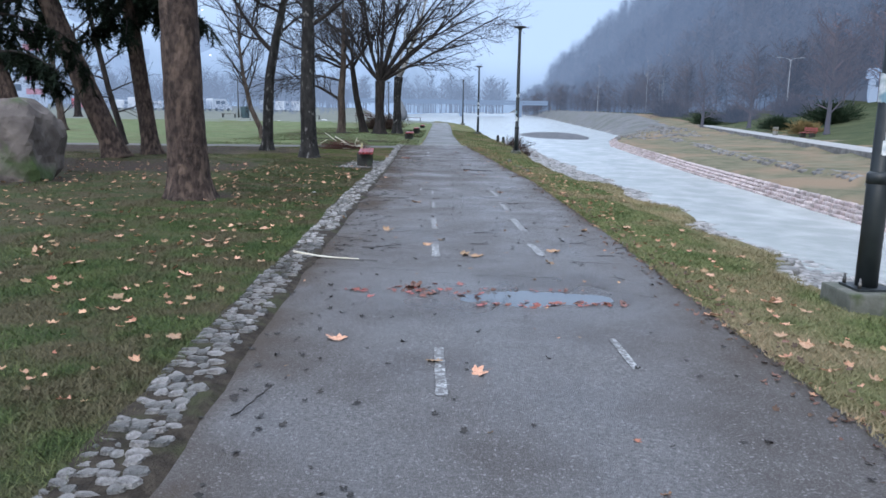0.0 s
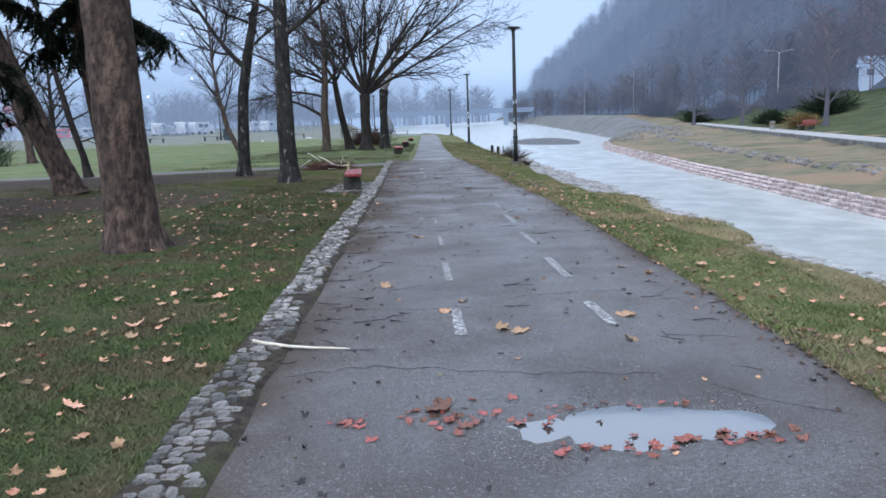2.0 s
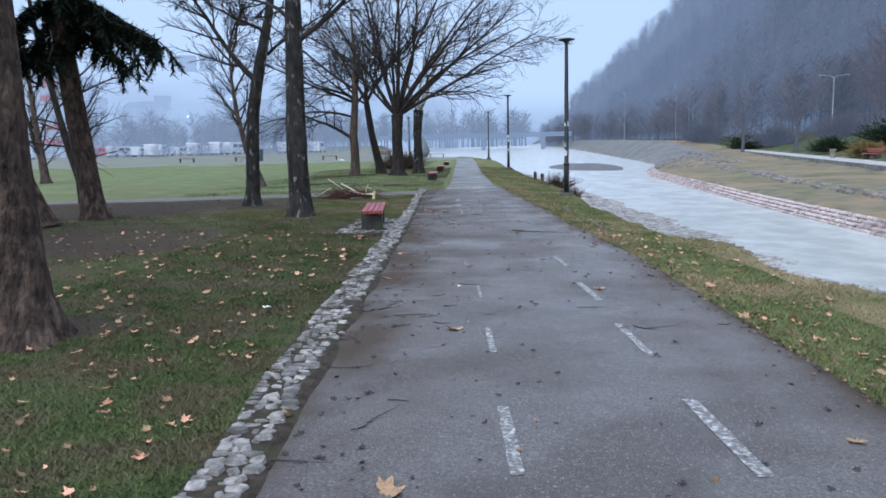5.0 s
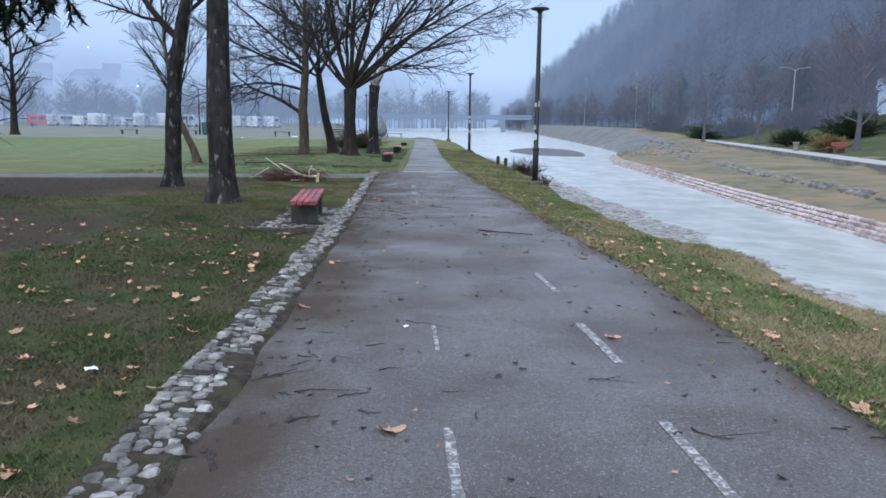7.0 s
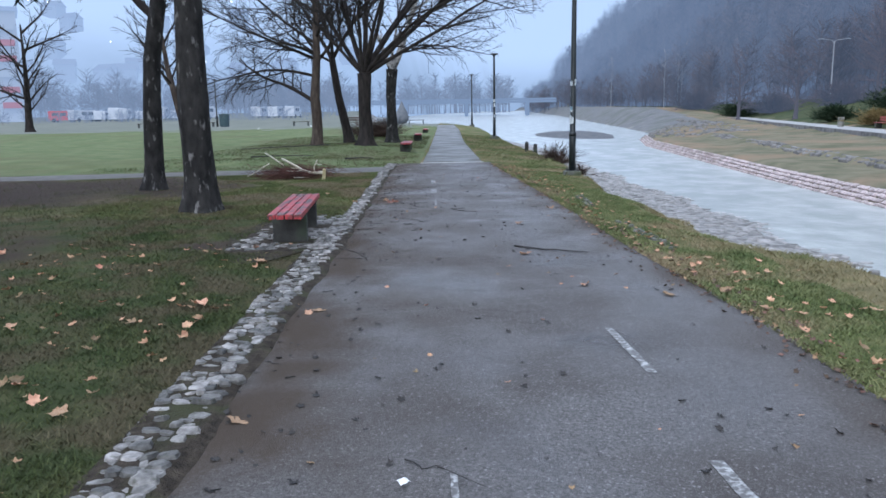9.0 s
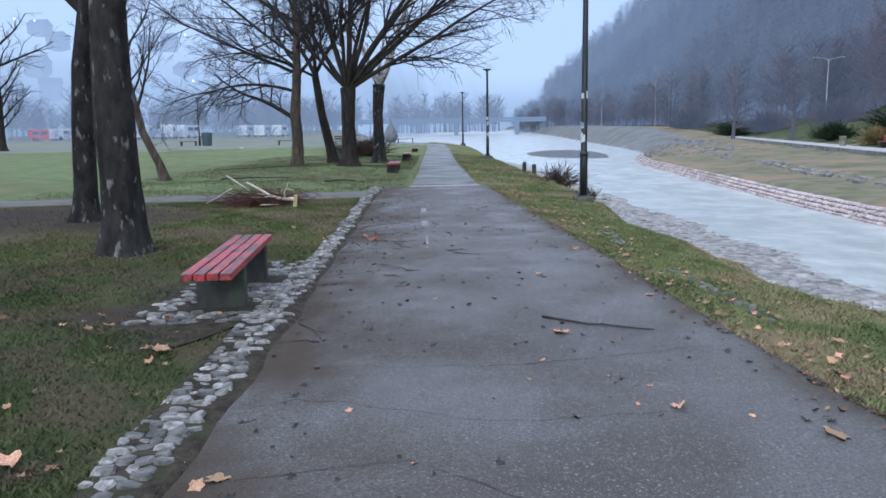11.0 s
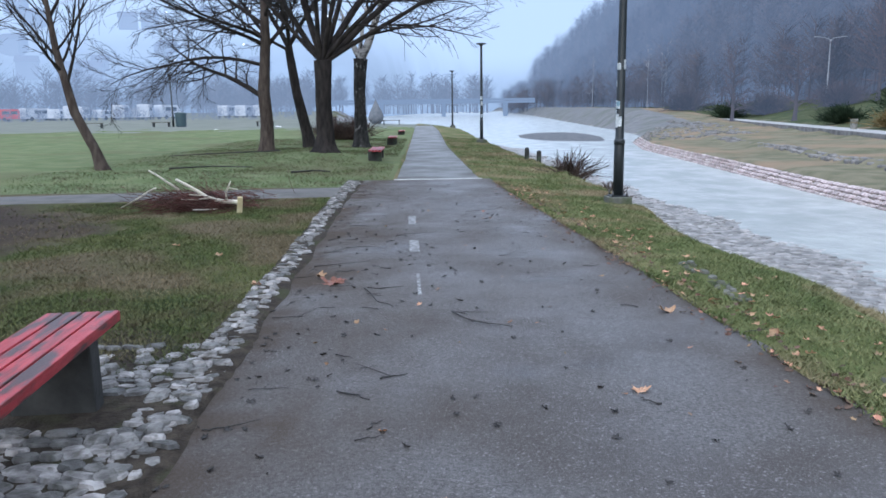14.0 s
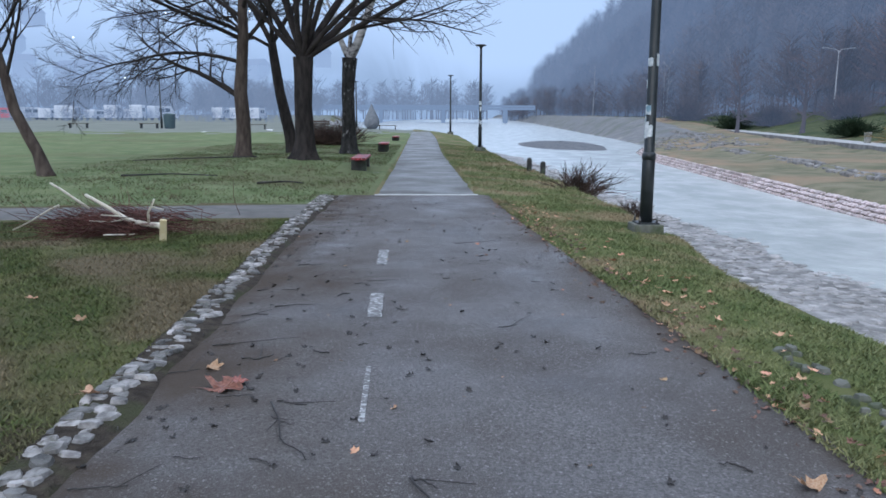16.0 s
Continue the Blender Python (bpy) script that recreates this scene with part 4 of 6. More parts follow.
# conifers: tall leaning trunks with drooping boughs
def needle_spray(rng, verts, faces, p, d, length, count, size):
    for _ in range(count):
        u = rng.random()
        q = p + d * length * u
        s = np.array([rng.gauss(0, 1), rng.gauss(0, 1), rng.gauss(0, 0.7) - 0.5])
        s /= np.linalg.norm(s) + 1e-9
        w = np.cross(s, d)
        w /= np.linalg.norm(w) + 1e-9
        ln = size * rng.uniform(0.7, 1.4)
        n = len(verts)
        verts.extend((q - w * ln * 0.13, q + w * ln * 0.13, q + s * ln))
        faces.append((n, n + 1, n + 2))


def conifer(label, x, y, trunk, boughs, seed, needles=60):
    rng = random.Random(seed)
    root = thing("conifer_tree", label, "tree", at=Matrix.Translation((x, y, ground_z(x, y) - 0.05)))
    tp = np.array([(a, b, c) for a, b, c, _ in trunk], float)
    trunk_tube(tp, [r for *_, r in trunk], 18, seed, 0.07, 0.3).make("trunk", M["pine_bark"], root)
    wood, verts, faces = Tubes(), [], []
    for h, az, length in boughs:
        i = int(np.searchsorted(tp[:, 2], h)) - 1
        i = max(0, min(i, len(tp) - 2))
        u = (h - tp[i, 2]) / (tp[i + 1, 2] - tp[i, 2])
        p = tp[i] + (tp[i + 1] - tp[i]) * u
        a = radians(az)
        pts, rad = wander(rng, p, (math.cos(a), math.sin(a), 0.12), length, 7, 0.05, -0.13, (0.04, 0.008))
        wood.add(pts, rad, 5)
        for k in range(1, len(pts)):
            for _ in range(4):
                q = pts[k - 1] + (pts[k] - pts[k - 1]) * rng.random()
                dd = np.array([rng.gauss(0, 0.45), rng.gauss(0, 0.45), -1.0])
                dd /= np.linalg.norm(dd)
                ln = rng.uniform(0.25, 0.75) * (0.6 + 0.5 * k / len(pts))
                wood.add(np.array([q, q + dd * ln]), [0.006, 0.003], 3)
                needle_spray(rng, verts, faces, q, dd, ln, needles, 0.17)
    wood.make("limb_wood", M["twig"], root)
    mesh_object("needles", np.array(verts), faces, M["needles"], root)
    return root


def bough_set(rng, h0, h1, n, l0, l1, az0=0, az1=360):
    return [(rng.uniform(h0, h1), rng.uniform(az0, az1), rng.uniform(l0, l1)) for _ in range(n)]


cr = random.Random(9)
conifer("large conifer trunk with scaly red-brown bark and a pale scar", -3.93, 12.45,
        [(0.03, 0, 0, 0.36), (0.02, 0, 0.4, 0.315), (0, 0, 1.2, 0.295), (-0.02, 0, 2.4, 0.285), (-0.03, 0, 4, 0.27), (-0.05, 0, 8, 0.2), (-0.05, 0, 12, 0.1)],
        bough_set(cr, 6.5, 11, 10, 2, 3), 31, 20)
conifer("tall conifer leaning away with hanging dark boughs", -9.3, 22.0,
        [(0.1, 0, 0, 0.36), (-0.05, 0, 0.6, 0.31), (-0.85, 0, 2.6, 0.29), (-1.6, 0, 4.6, 0.26), (-2.8, 0, 8, 0.18), (-3.8, 0, 12, 0.06)],
        bough_set(cr, 3.6, 10, 22, 2.0, 3.4), 32)
conifer("dark conifer with boughs hanging beside its trunk", -9.0, 23.9,
        [(0.1, 0, 0, 0.30), (0.05, 0, 0.6, 0.25), (-0.15, 0, 2.5, 0.235), (-0.35, 0, 4.5, 0.21), (-0.6, 0, 8, 0.14), (-0.8, 0, 12, 0.05)],
        bough_set(cr, 3.6, 9, 20, 1.5, 2.6) + [(4.6, -10, 2.6), (4.9, 12, 2.8), (5.3, -25, 2.4), (4.4, 5, 1.8), (5.2, 30, 2.2)], 33)
conifer("conifer standing behind the boulder with low dark boughs", -10.0, 18.6,
        [(0.2, 0, 0, 0.30), (0.0, 0, 0.8, 0.25), (-0.5, 0, 2.6, 0.23), (-0.9, 0, 4.6, 0.2), (-1.5, 0, 9, 0.1), (-1.7, 0, 12, 0.04)],
        bough_set(cr, 2.6, 8, 24, 1.6, 2.8), 34)
broadleaf("young_tree", "thin dark leaning tree stem among the conifers", -12.7, 30.6,
          [(0.1, 0, 0, 0.16), (0.0, 0, 0.8, 0.12), (-0.35, 0, 2.2, 0.11), (-0.9, 0, 5, 0.08), (-1.3, 0, 8, 0.04)],
          ring_limbs(rg, 14, 0.35, 0.95, -5, 30, 1.4, 2.6, 0.035, 0.08, -0.02), [(6, 0.4, 40, 0.1, 0.0, 3, 0.15)], M["dark_bark"], 19)
broadleaf("bare_tree", "clump-stemmed bare tree beyond the conifers", -23.7, 48.0,
          [(0, 0, 0, 0.26), (-0.1, 0, 1.5, 0.2), (-0.3, 0, 3.5, 0.15), (-0.5, 0, 8, 0.05)],
          [(0.1, 150, 70, 6.0, 0.14, 0.05, 0.03)] + ring_limbs(rg, 14, 0.2, 0.95, 30, 60, 2.0, 4.0, 0.06, 0.07, 0.02), [(8, 0.42, 34, 0.1, 0.02, 3, 0.15), (5, 0.5, 34, 0.1, 0.0, 3, 0.1)], M["grey_bark"], 20)


# ---------------------------------------------------------------- things along the path
def bench(x, y, length=2.14, turn=0.0):
    """A bench: four red planks on two concrete blocks that stand on slabs."""
    root = thing("park_bench", "backless bench, worn red planks on two dark concrete blocks", "bench", "benches along the path", at=pose(x, y, 0, 0, 0, turn))
    for i in range(4):
        px = -0.144 + i * 0.096
        part("plank", box(px, 0, 0.415, 0.083, length + 0.014 * (i % 2), 0.055, 0.007), M["red_wood"], root)
    for sy in (-0.41, 0.76):
        part("concrete_block", box(-0.035, sy, 0.19, 0.40, 0.12, 0.40, 0.012), M["concrete"], root)
        part("foundation_slab", box(-0.05, sy - 0.02, 0.008, 0.72, 0.34, 0.05, 0.01), M["slab"], root)
    return root


bench(-1.945, 21.03, 2.2, 4.4)
bench(-1.62, 41.0)
bench(-1.62, 53.2)
bench(-1.55, 66.0)


def street_lamp(x, y, stickers, seed, height=4.98, drop=0.0):
    rng = random.Random(seed)
    z = ground_z(x, y) - drop
    root = thing("street_lamp", "dark steel lamp post with flat round head and torn stickers", "street lamp", "lamps along the river bank", at=Matrix.Translation((x, y, z)))
    foot = 0.40 if drop else 0.50
    part("footing", box(0, 0, 0.03, foot, foot, 0.30, 0.02), M["slab"], root, "mossy concrete footing block")
    part("base_plate", box(0, 0, 0.19, 0.30, 0.30, 0.022, 0.003), M["lamp_metal"], root)
    for sx in (-0.12, 0.12):
        for sy in (-0.12, 0.12):
            part("bolt", lathe([(0.016, 0.0), (0.016, 0.05), (0.009, 0.055), (0.009, 0.085)], 8, at=(sx, sy, 0.2)), M["bolt"], root)
    part("pole", lathe([(0.088, 0.2), (0.086, 1.10), (0.072, 1.14), (0.066, 3.0), (0.055, height - 0.12), (0.055, height - 0.06)], 16), M["lamp_metal"], root)
    part("collar", lathe([(0.093, 1.06), (0.093, 1.14), (0.075, 1.16)], 16), M["lamp_metal"], root)
    part("lamp_head", lathe([(0.06, height - 0.16), (0.10, height - 0.09), (0.26, height - 0.045), (0.265, height - 0.02), (0.20, height + 0.005), (0.02, height + 0.02)], 28), M["lamp_metal"], root, "flat mushroom-shaped lamp head")
    for _ in range(stickers):
        h, az, wd, ht = rng.uniform(1.25, 2.45), rng.uniform(150, 330), rng.uniform(60, 150), rng.uniform(0.07, 0.24)
        v, f, seg = [], [], 8
        for k in range(seg + 1):
            a = radians(az - wd / 2 + wd * k / seg)
            ra = 0.072 - 0.0033 * (h - 1.2) + 0.004
            v += [(ra * math.cos(a), ra * math.sin(a), h + 0.012 * rng.random()), (ra * math.cos(a), ra * math.sin(a), h + ht + 0.02 * rng.random())]
        for k in range(seg):
            f.append((2 * k, 2 * k + 2, 2 * k + 3, 2 * k + 1))
        mesh_object("sticker", v, f, M["sticker"], root, "torn weathered paper sticker")
    return root


street_lamp(3.69, 6.67, 6, 41)
street_lamp(3.13, 31.0, 9, 42, 5.05, 0.06)
street_lamp(2.8, 57.0, 3, 43)
street_lamp(2.45, 86.0, 0, 44)


# boulder by the conifers
def boulder(x, y, sx, sy, sz, seed, label, name="boulder"):
    bm = bmesh.new()
    bmesh.ops.create_icosphere(bm, subdivisions=4, radius=1.0)
    for v in bm.verts:
        p = v.co.copy()
        k = 1 + 0.22 * noise.noise(p * 1.1 + Vector((seed, 0, 0))) + 0.08 * noise.noise(p * 3.2 + Vector((seed, 3, 0))) + 0.03 * noise.noise(p * 8)
        q = Vector((max(-0.8, min(0.8, p.x)), max(-0.8, min(0.8, p.y)), max(-0.75, min(0.78, p.z)))) * k
        v.co = Vector((q.x * sx, q.y * sy, (q.z + 0.62) * sz))
    ob = part(name, bm, M["rock"], None)
    ob.location = (x, y, ground_z(x, y) - 0.05)
    return tagged(ob, label, "boulder")


boulder(-8.55, 15.2, 1.25, 0.95, 1.12, 4, "large weathered boulder with moss standing on bare soil")


# river gravel bar and bank details
def mound(name, x, y, rx, ry, h, material, label, category, seed, z):
    verts, faces, n, m = [], [], 28, 7
    for j in range(m + 1):
        u = j / m
        for i in range(n):
            a = 2 * math.pi * i / n
            k = 1 + 0.25 * noise.noise(Vector((math.cos(a) * 1.5, math.sin(a) * 1.5, seed)))
            verts.append((rx * u * k * math.cos(a), ry * u * k * math.sin(a), h * (1 - u ** 3) * (1 + 0.2 * noise.noise(Vector((u * 3, a, seed)))) - 0.1))
    for j in range(m):
        for i in range(n):
            faces.append((j * n + i, (j + 1) * n + i, (j + 1) * n + (i + 1) % n, j * n + (i + 1) % n))
    ob = mesh_object(name, verts, faces, material, smooth=True)
    ob.location = (x, y, z)
    return tagged(ob, label, category)


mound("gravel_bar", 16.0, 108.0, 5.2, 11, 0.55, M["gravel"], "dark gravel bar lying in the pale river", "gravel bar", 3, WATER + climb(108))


# ---------------------------------------------------------------- across the river
def line_strip(name, a, b, y0, y1, dy, za, zb, material, label, category, thick=0.12):
    ys = np.arange(y0, y1 + 0.01, dy)
    verts, faces = [], []
    for y in ys:
        xa, xb, c = a(y), b(y), climb(y)
        verts += [(xa, y, za + c - thick), (xa, y, za + c), (xb, y, zb + c), (xb, y, zb + c - thick)]
    for j in range(len(ys) - 1):
        p = 4 * j
        faces += [(p, p + 1, p + 5, p + 4), (p + 1, p + 2, p + 6, p + 5), (p + 2, p + 3, p + 7, p + 6)]
    return tagged(mesh_object(name, verts, faces, material), label, category, kind="structure")


line_strip("pavement", lambda y: prom_line(y), lambda y: prom_line(y) + 2.6, 10, 230, 4, -0.50, -0.50, M["promenade"], "pale concrete promenade on the far bank", "promenade", 0.3)
line_strip("wall_promenade", lambda y: prom_line(y) - 0.35, lambda y: prom_line(y), 10, 125, 3, -0.47, -0.47, M["grey_stone"], "low grey stone retaining wall under the promenade", "wall", 0.75)


def stone_mesh(seed, sx=1.0, sy=1.0, sz=0.6):
    """A worn stone of some 40 triangles."""
    bm = bmesh.new()
    bmesh.ops.create_cube(bm, size=1.0)
    bmesh.ops.bevel(bm, geom=bm.edges[:], offset=0.25, segments=1, affect="EDGES")
    rs = random.Random(seed)
    for v in bm.verts:
        v.co.x *= sx * rs.uniform(0.82, 1.12)
        v.co.y *= sy * rs.uniform(0.82, 1.12)
        v.co.z *= sz * rs.uniform(0.94, 1.04)
    return bm


def flag_mesh(seed):
    """A flat-topped split stone, unit size, with an uneven outline and worn shoulder."""
    rs = random.Random(900 + seed)
    bm = bmesh.new()
    n = 8
    ang = [2 * math.pi * (i + rs.uniform(-0.28, 0.28)) / n for i in range(n)]
    out = []
    for a in ang:
        c, q = math.cos(a), math.sin(a)
        r = 0.52 * (abs(c) ** 3.2 + abs(q) ** 3.2) ** (-1 / 3.2) * rs.uniform(0.84, 1.05)
        out.append((r * c, r * q))
    tilt = (rs.uniform(-0.22, 0.22), rs.uniform(-0.22, 0.22))
    rings = []
    for k, z in ((1.0, -0.5), (1.0, 0.18), (0.80, 0.46)):
        rings.append([bm.verts.new((x * k, y * k, z + (tilt[0] * x + tilt[1] * y + rs.uniform(-0.05, 0.05) if z > 0 else 0))) for x, y in out])
    for a, b in zip(rings, rings[1:]):
        for i in range(n):
            bm.faces.new((a[i], a[(i + 1) % n], b[(i + 1) % n], b[i]))
    top = bm.verts.new((rs.uniform(-0.08, 0.08), rs.uniform(-0.08, 0.08), 0.50))
    for i in range(n):
        bm.faces.new((rings[-1][i], rings[-1][(i + 1) % n], top))
    return bm


def mesh_from(bm, name, material, smooth=True):
    for f in bm.faces:
        f.smooth = smooth
    me = bpy.data.meshes.new(name)
    bm.to_mesh(me)
    bm.free()
    me.materials.append(material)
    return me


def joined_stones(name, placed, material, label, category, kind="stuff", parent=None, seeds=8, flags=False):
    """Many stones in one mesh: placed holds (x, y, z, size x, size y, size z, turn)."""
    shapes = []
    for s in range(seeds):
        bm = flag_mesh(s) if flags else stone_mesh(100 + s, 1, 1, 1)
        bm.verts.index_update()
        shapes.append((np.array([v.co[:] for v in bm.verts]), [[v.index for v in f.verts] for f in bm.faces]))
        bm.free()
    vs, fs, n = [], [], 0
    for i, (x, y, z, sx, sy, sz, tn) in enumerate(placed):
        v, f = shapes[i % seeds]
        c, s = math.cos(tn), math.sin(tn)
        w = v * (sx, sy, sz)
        w = np.stack([w[:, 0] * c - w[:, 1] * s + x, w[:, 0] * s + w[:, 1] * c + y, w[:, 2] + z], 1)
        vs.append(w)
        fs += [[k + n for k in q] for q in f]
        n += len(v)
    return tagged(mesh_object(name, np.concatenate(vs), fs, material, parent, smooth=not flags), label, category, kind=kind)


sr = random.Random(21)
# revetment of reddish stones along the far water line
revetment = thing("revetment", "sloping revetment of reddish squared stones along the far water line", "stone revetment", kind="structure")
rev_meshes = [mesh_from(flag_mesh(60 + i), "stone", M["red_stone"], False) for i in range(8)]
rest = []
for row in range(4):
    y = 12.0
    while y < 92:
        ln = sr.uniform(0.22, 0.42)
        w = 0.06 + row * 0.20
        x, z = red_line(y) + w + sr.uniform(-0.015, 0.015), -2.04 + 0.62 * w / 0.9 + climb(y) + sr.uniform(-0.012, 0.02)
        if 36 <= y < 58 and row > 0:
            ob = new("stone", sr.choice(rev_meshes))
            ob.parent = revetment
            ob.matrix_local = pose(x, y, z, 0, -32, -4 + sr.uniform(-3, 3)) @ Matrix.Diagonal((0.235, ln * 1.02, 0.11, 1))
        else:
            rest.append((x, y, z, 0.22, ln * 1.02, 0.17, -0.07))
        y += ln
joined_stones("revetment_rest", rest, M["red_stone"], "farther reddish revetment stones", "stone revetment", flags=True)
# low grey stone steps on the terrace
rows_ = []
y = 14.0
while y < 120:
    ln = sr.uniform(0.4, 0.9)
    x = red_line(y) + 0.42 * (prom_line(y) - red_line(y))
    if sr.random() < 0.88:
        for k in range(2):
            rows_.append((x + sr.uniform(-0.12, 0.12) + k * 0.35, y, ground_z(x - 0.5, y) + 0.08 + 0.12 * k, 0.40, ln * 0.9, 0.24, -0.15 + sr.uniform(-0.12, 0.12)))
    y += ln
for _ in range(260):
    y = sr.uniform(84, 112)
    u = sr.uniform(0.0, 0.75)
    x = red_line(y) + u * (prom_line(y) - red_line(y))
    s = sr.uniform(0.15, 0.5)
    rows_.append((x, y, ground_z(x, y) + 0.03, s, s * 1.2, s * 0.5, sr.uniform(0, 3)))
joined_stones("terrace_stones", rows_, M["grey_stone"], "broken grey stone courses on the far terrace", "stones", flags=True)
# stones of the near shelf, at and under the water line
shelf = []
for _ in range(7200):
    y = 4 + 71 * sr.random() ** 1.25
    d = sr.uniform(max(0.4, ledge_width(y) - 0.1), 6.4)
    x = bank_edge(y) + d
    s = sr.uniform(0.07, 0.24) * (1.15 if d > 2 else 0.9)
    shelf.append((x, y, ground_z(x, y) - s * 0.05, s * 1.25, s * 1.05, s * 0.34, sr.uniform(0, 3)))
joined_stones("bank_stones", shelf, M["shelf_stone"], "grey wet stones paving the river shelf", "stones", flags=True, seeds=14)


def far_forest(name, spots, material, seed, slivers, label, spread=0.32, h0=9, h1=15, droop=0.0, width=1.0):
    """Bare trees far off, joined: a thin stem and many upward slivers each."""
    rn = np.random.RandomState(seed)
    vs, fs, n = [], [], 0
    for x, y, z in spots:
        h = rn.uniform(h0, h1)
        lean = rn.normal(0, 0.03, 2)
        wd = 0.11 * width * h / 12
        stem = np.array([(x - wd, y, z - 1), (x + wd, y, z - 1), (x + lean[0] * h, y + lean[1] * h, z + h)])
        u = rn.uniform(0.22, 0.97, slivers)
        az = rn.uniform(0, 2 * math.pi, slivers)
        ln = h * spread * (1.15 - 0.75 * u) * rn.uniform(0.5, 1.3, slivers)
        rise = rn.uniform(0.25, 1.2, slivers) - droop
        off = rn.uniform(0.0, 0.45, slivers) * ln
        bx, by, bz = x + lean[0] * h * u + off * np.cos(az), y + lean[1] * h * u + off * np.sin(az), z + h * u + rn.normal(0, 0.4, slivers)
        tx, ty, tz = bx + ln * np.cos(az), by + ln * np.sin(az), bz + ln * rise
        sw = rn.uniform(0.018, 0.055, slivers) * width * h / 12
        a = np.stack([bx - sw * np.sin(az), by + sw * np.cos(az), bz - sw], 1)
        b = np.stack([bx + sw * np.sin(az), by - sw * np.cos(az), bz + sw], 1)
        c = np.stack([tx, ty, tz], 1)
        tri = np.stack([a, b, c], 1).reshape(-1, 3)
        vs += [stem, tri]
        k = 3 + len(tri)
        fs += [(n + 3 * i, n + 3 * i + 1, n + 3 * i + 2) for i in range(k // 3)]
        n += k
    return tagged(mesh_object(name, np.concatenate(vs), fs, material), label, "trees", kind="stuff")


fr = random.Random(77)
hill = []
while len(hill) < 2900:
    y = 45 + 420 * fr.random()
    h = 130 * fr.random() ** 1.35
    x = toe_line(y) + h - 2
    if x < 230 and x / max(1.0, y) < 0.95:
        hill.append((x, y, ground_z(x, y)))
# Zones by distance and height pick how much haze the trees emit.
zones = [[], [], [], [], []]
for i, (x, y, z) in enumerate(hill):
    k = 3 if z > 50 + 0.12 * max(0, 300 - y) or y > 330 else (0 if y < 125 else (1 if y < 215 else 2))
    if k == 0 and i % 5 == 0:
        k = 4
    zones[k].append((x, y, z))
for k, (mt, lb) in enumerate((("hill_near", "bare brown winter woods on the steep slope"), ("hill_mid", "bare winter woods with thin mist painted in"), ("hill_far", "bare woods paled by painted blue mist"), ("hill_top", "woods paled most by painted low cloud"), ("far_rust", "rust-brown trees among the bare woods"))):
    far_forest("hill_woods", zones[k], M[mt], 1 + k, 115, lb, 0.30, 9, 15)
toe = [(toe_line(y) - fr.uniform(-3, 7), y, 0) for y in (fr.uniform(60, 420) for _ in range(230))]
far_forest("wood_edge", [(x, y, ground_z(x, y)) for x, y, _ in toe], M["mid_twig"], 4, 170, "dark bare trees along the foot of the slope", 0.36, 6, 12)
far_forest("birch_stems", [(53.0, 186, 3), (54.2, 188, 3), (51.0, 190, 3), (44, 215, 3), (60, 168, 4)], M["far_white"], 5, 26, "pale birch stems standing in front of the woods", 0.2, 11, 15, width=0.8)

# trees and shrubs on the lawn across the river
SIMPLE = [(8, 0.45, 38, 0.10, 0.02, 4, 0.15), (7, 0.5, 36, 0.12, 0.0, 3, 0.1), (2, 0.55, 36, 0.12, 0.0, 3, 0.1)]
# Trunks and crowns here are lightened by haze emission in their materials.
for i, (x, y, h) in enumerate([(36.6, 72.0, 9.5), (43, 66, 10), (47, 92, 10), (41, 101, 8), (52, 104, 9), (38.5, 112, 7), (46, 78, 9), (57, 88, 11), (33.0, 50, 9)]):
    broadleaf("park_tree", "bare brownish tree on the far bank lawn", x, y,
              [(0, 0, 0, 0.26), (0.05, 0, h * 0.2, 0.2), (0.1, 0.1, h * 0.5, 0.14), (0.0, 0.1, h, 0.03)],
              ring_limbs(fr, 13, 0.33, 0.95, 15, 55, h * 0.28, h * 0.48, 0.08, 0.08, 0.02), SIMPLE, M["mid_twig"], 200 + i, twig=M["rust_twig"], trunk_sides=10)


def shrub(name, x, y, r, h, count, seed, material, label, spread=1.0, z=None, thin=0.006):
    """A twiggy shrub: many wands fanning from the ground."""
    rn = random.Random(seed)
    t = Tubes()
    for _ in range(count):
        a, e = rn.uniform(0, 2 * math.pi), radians(rn.uniform(15, 88))
        ln = h * rn.uniform(0.6, 1.1) / max(0.45, math.sin(e) ** 0.5)
        ln = min(ln, r * 1.6 + h * 0.4)
        p = (rn.gauss(0, r * 0.2), rn.gauss(0, r * 0.2), 0)
        d = (math.cos(a) * math.cos(e) * spread, math.sin(a) * math.cos(e) * spread, math.sin(e))
        pts, rad = wander(rn, p, d, ln, 4, 0.12, -0.02, (thin * 1.5, thin * 0.5))
        t.add(pts, rad, 3)
        for _ in range(3):
            k = rn.randint(1, 3)
            q, rq = wander(rn, pts[k], np.array(d) + [rn.gauss(0, 0.5), rn.gauss(0, 0.5), rn.gauss(0, 0.4)], ln * 0.4, 2, 0.12, 0, (thin, thin * 0.4))
            t.add(q, rq, 3)
    ob = t.make(name, material)
    ob.location = (x, y, (ground_z(x, y) if z is None else z) - 0.03)
    return tagged(ob, label, "shrub")


shrub("shrub", 3.75, 38.4, 0.75, 0.75, 170, 1, M["shrub"], "dry reddish-brown shrub on the edge of the river bank", 1.0, -0.35)
shrub("shrub", 3.9, 34.2, 0.35, 0.35, 60, 5, M["shrub"], "low dry twigs on the river bank", 1.0, -0.35)
shrub("shrub", -5.0, 58.3, 0.9, 1.15, 260, 2, M["shrub"], "rounded dry shrub on the lawn under the trees", 1.2, None, 0.010)
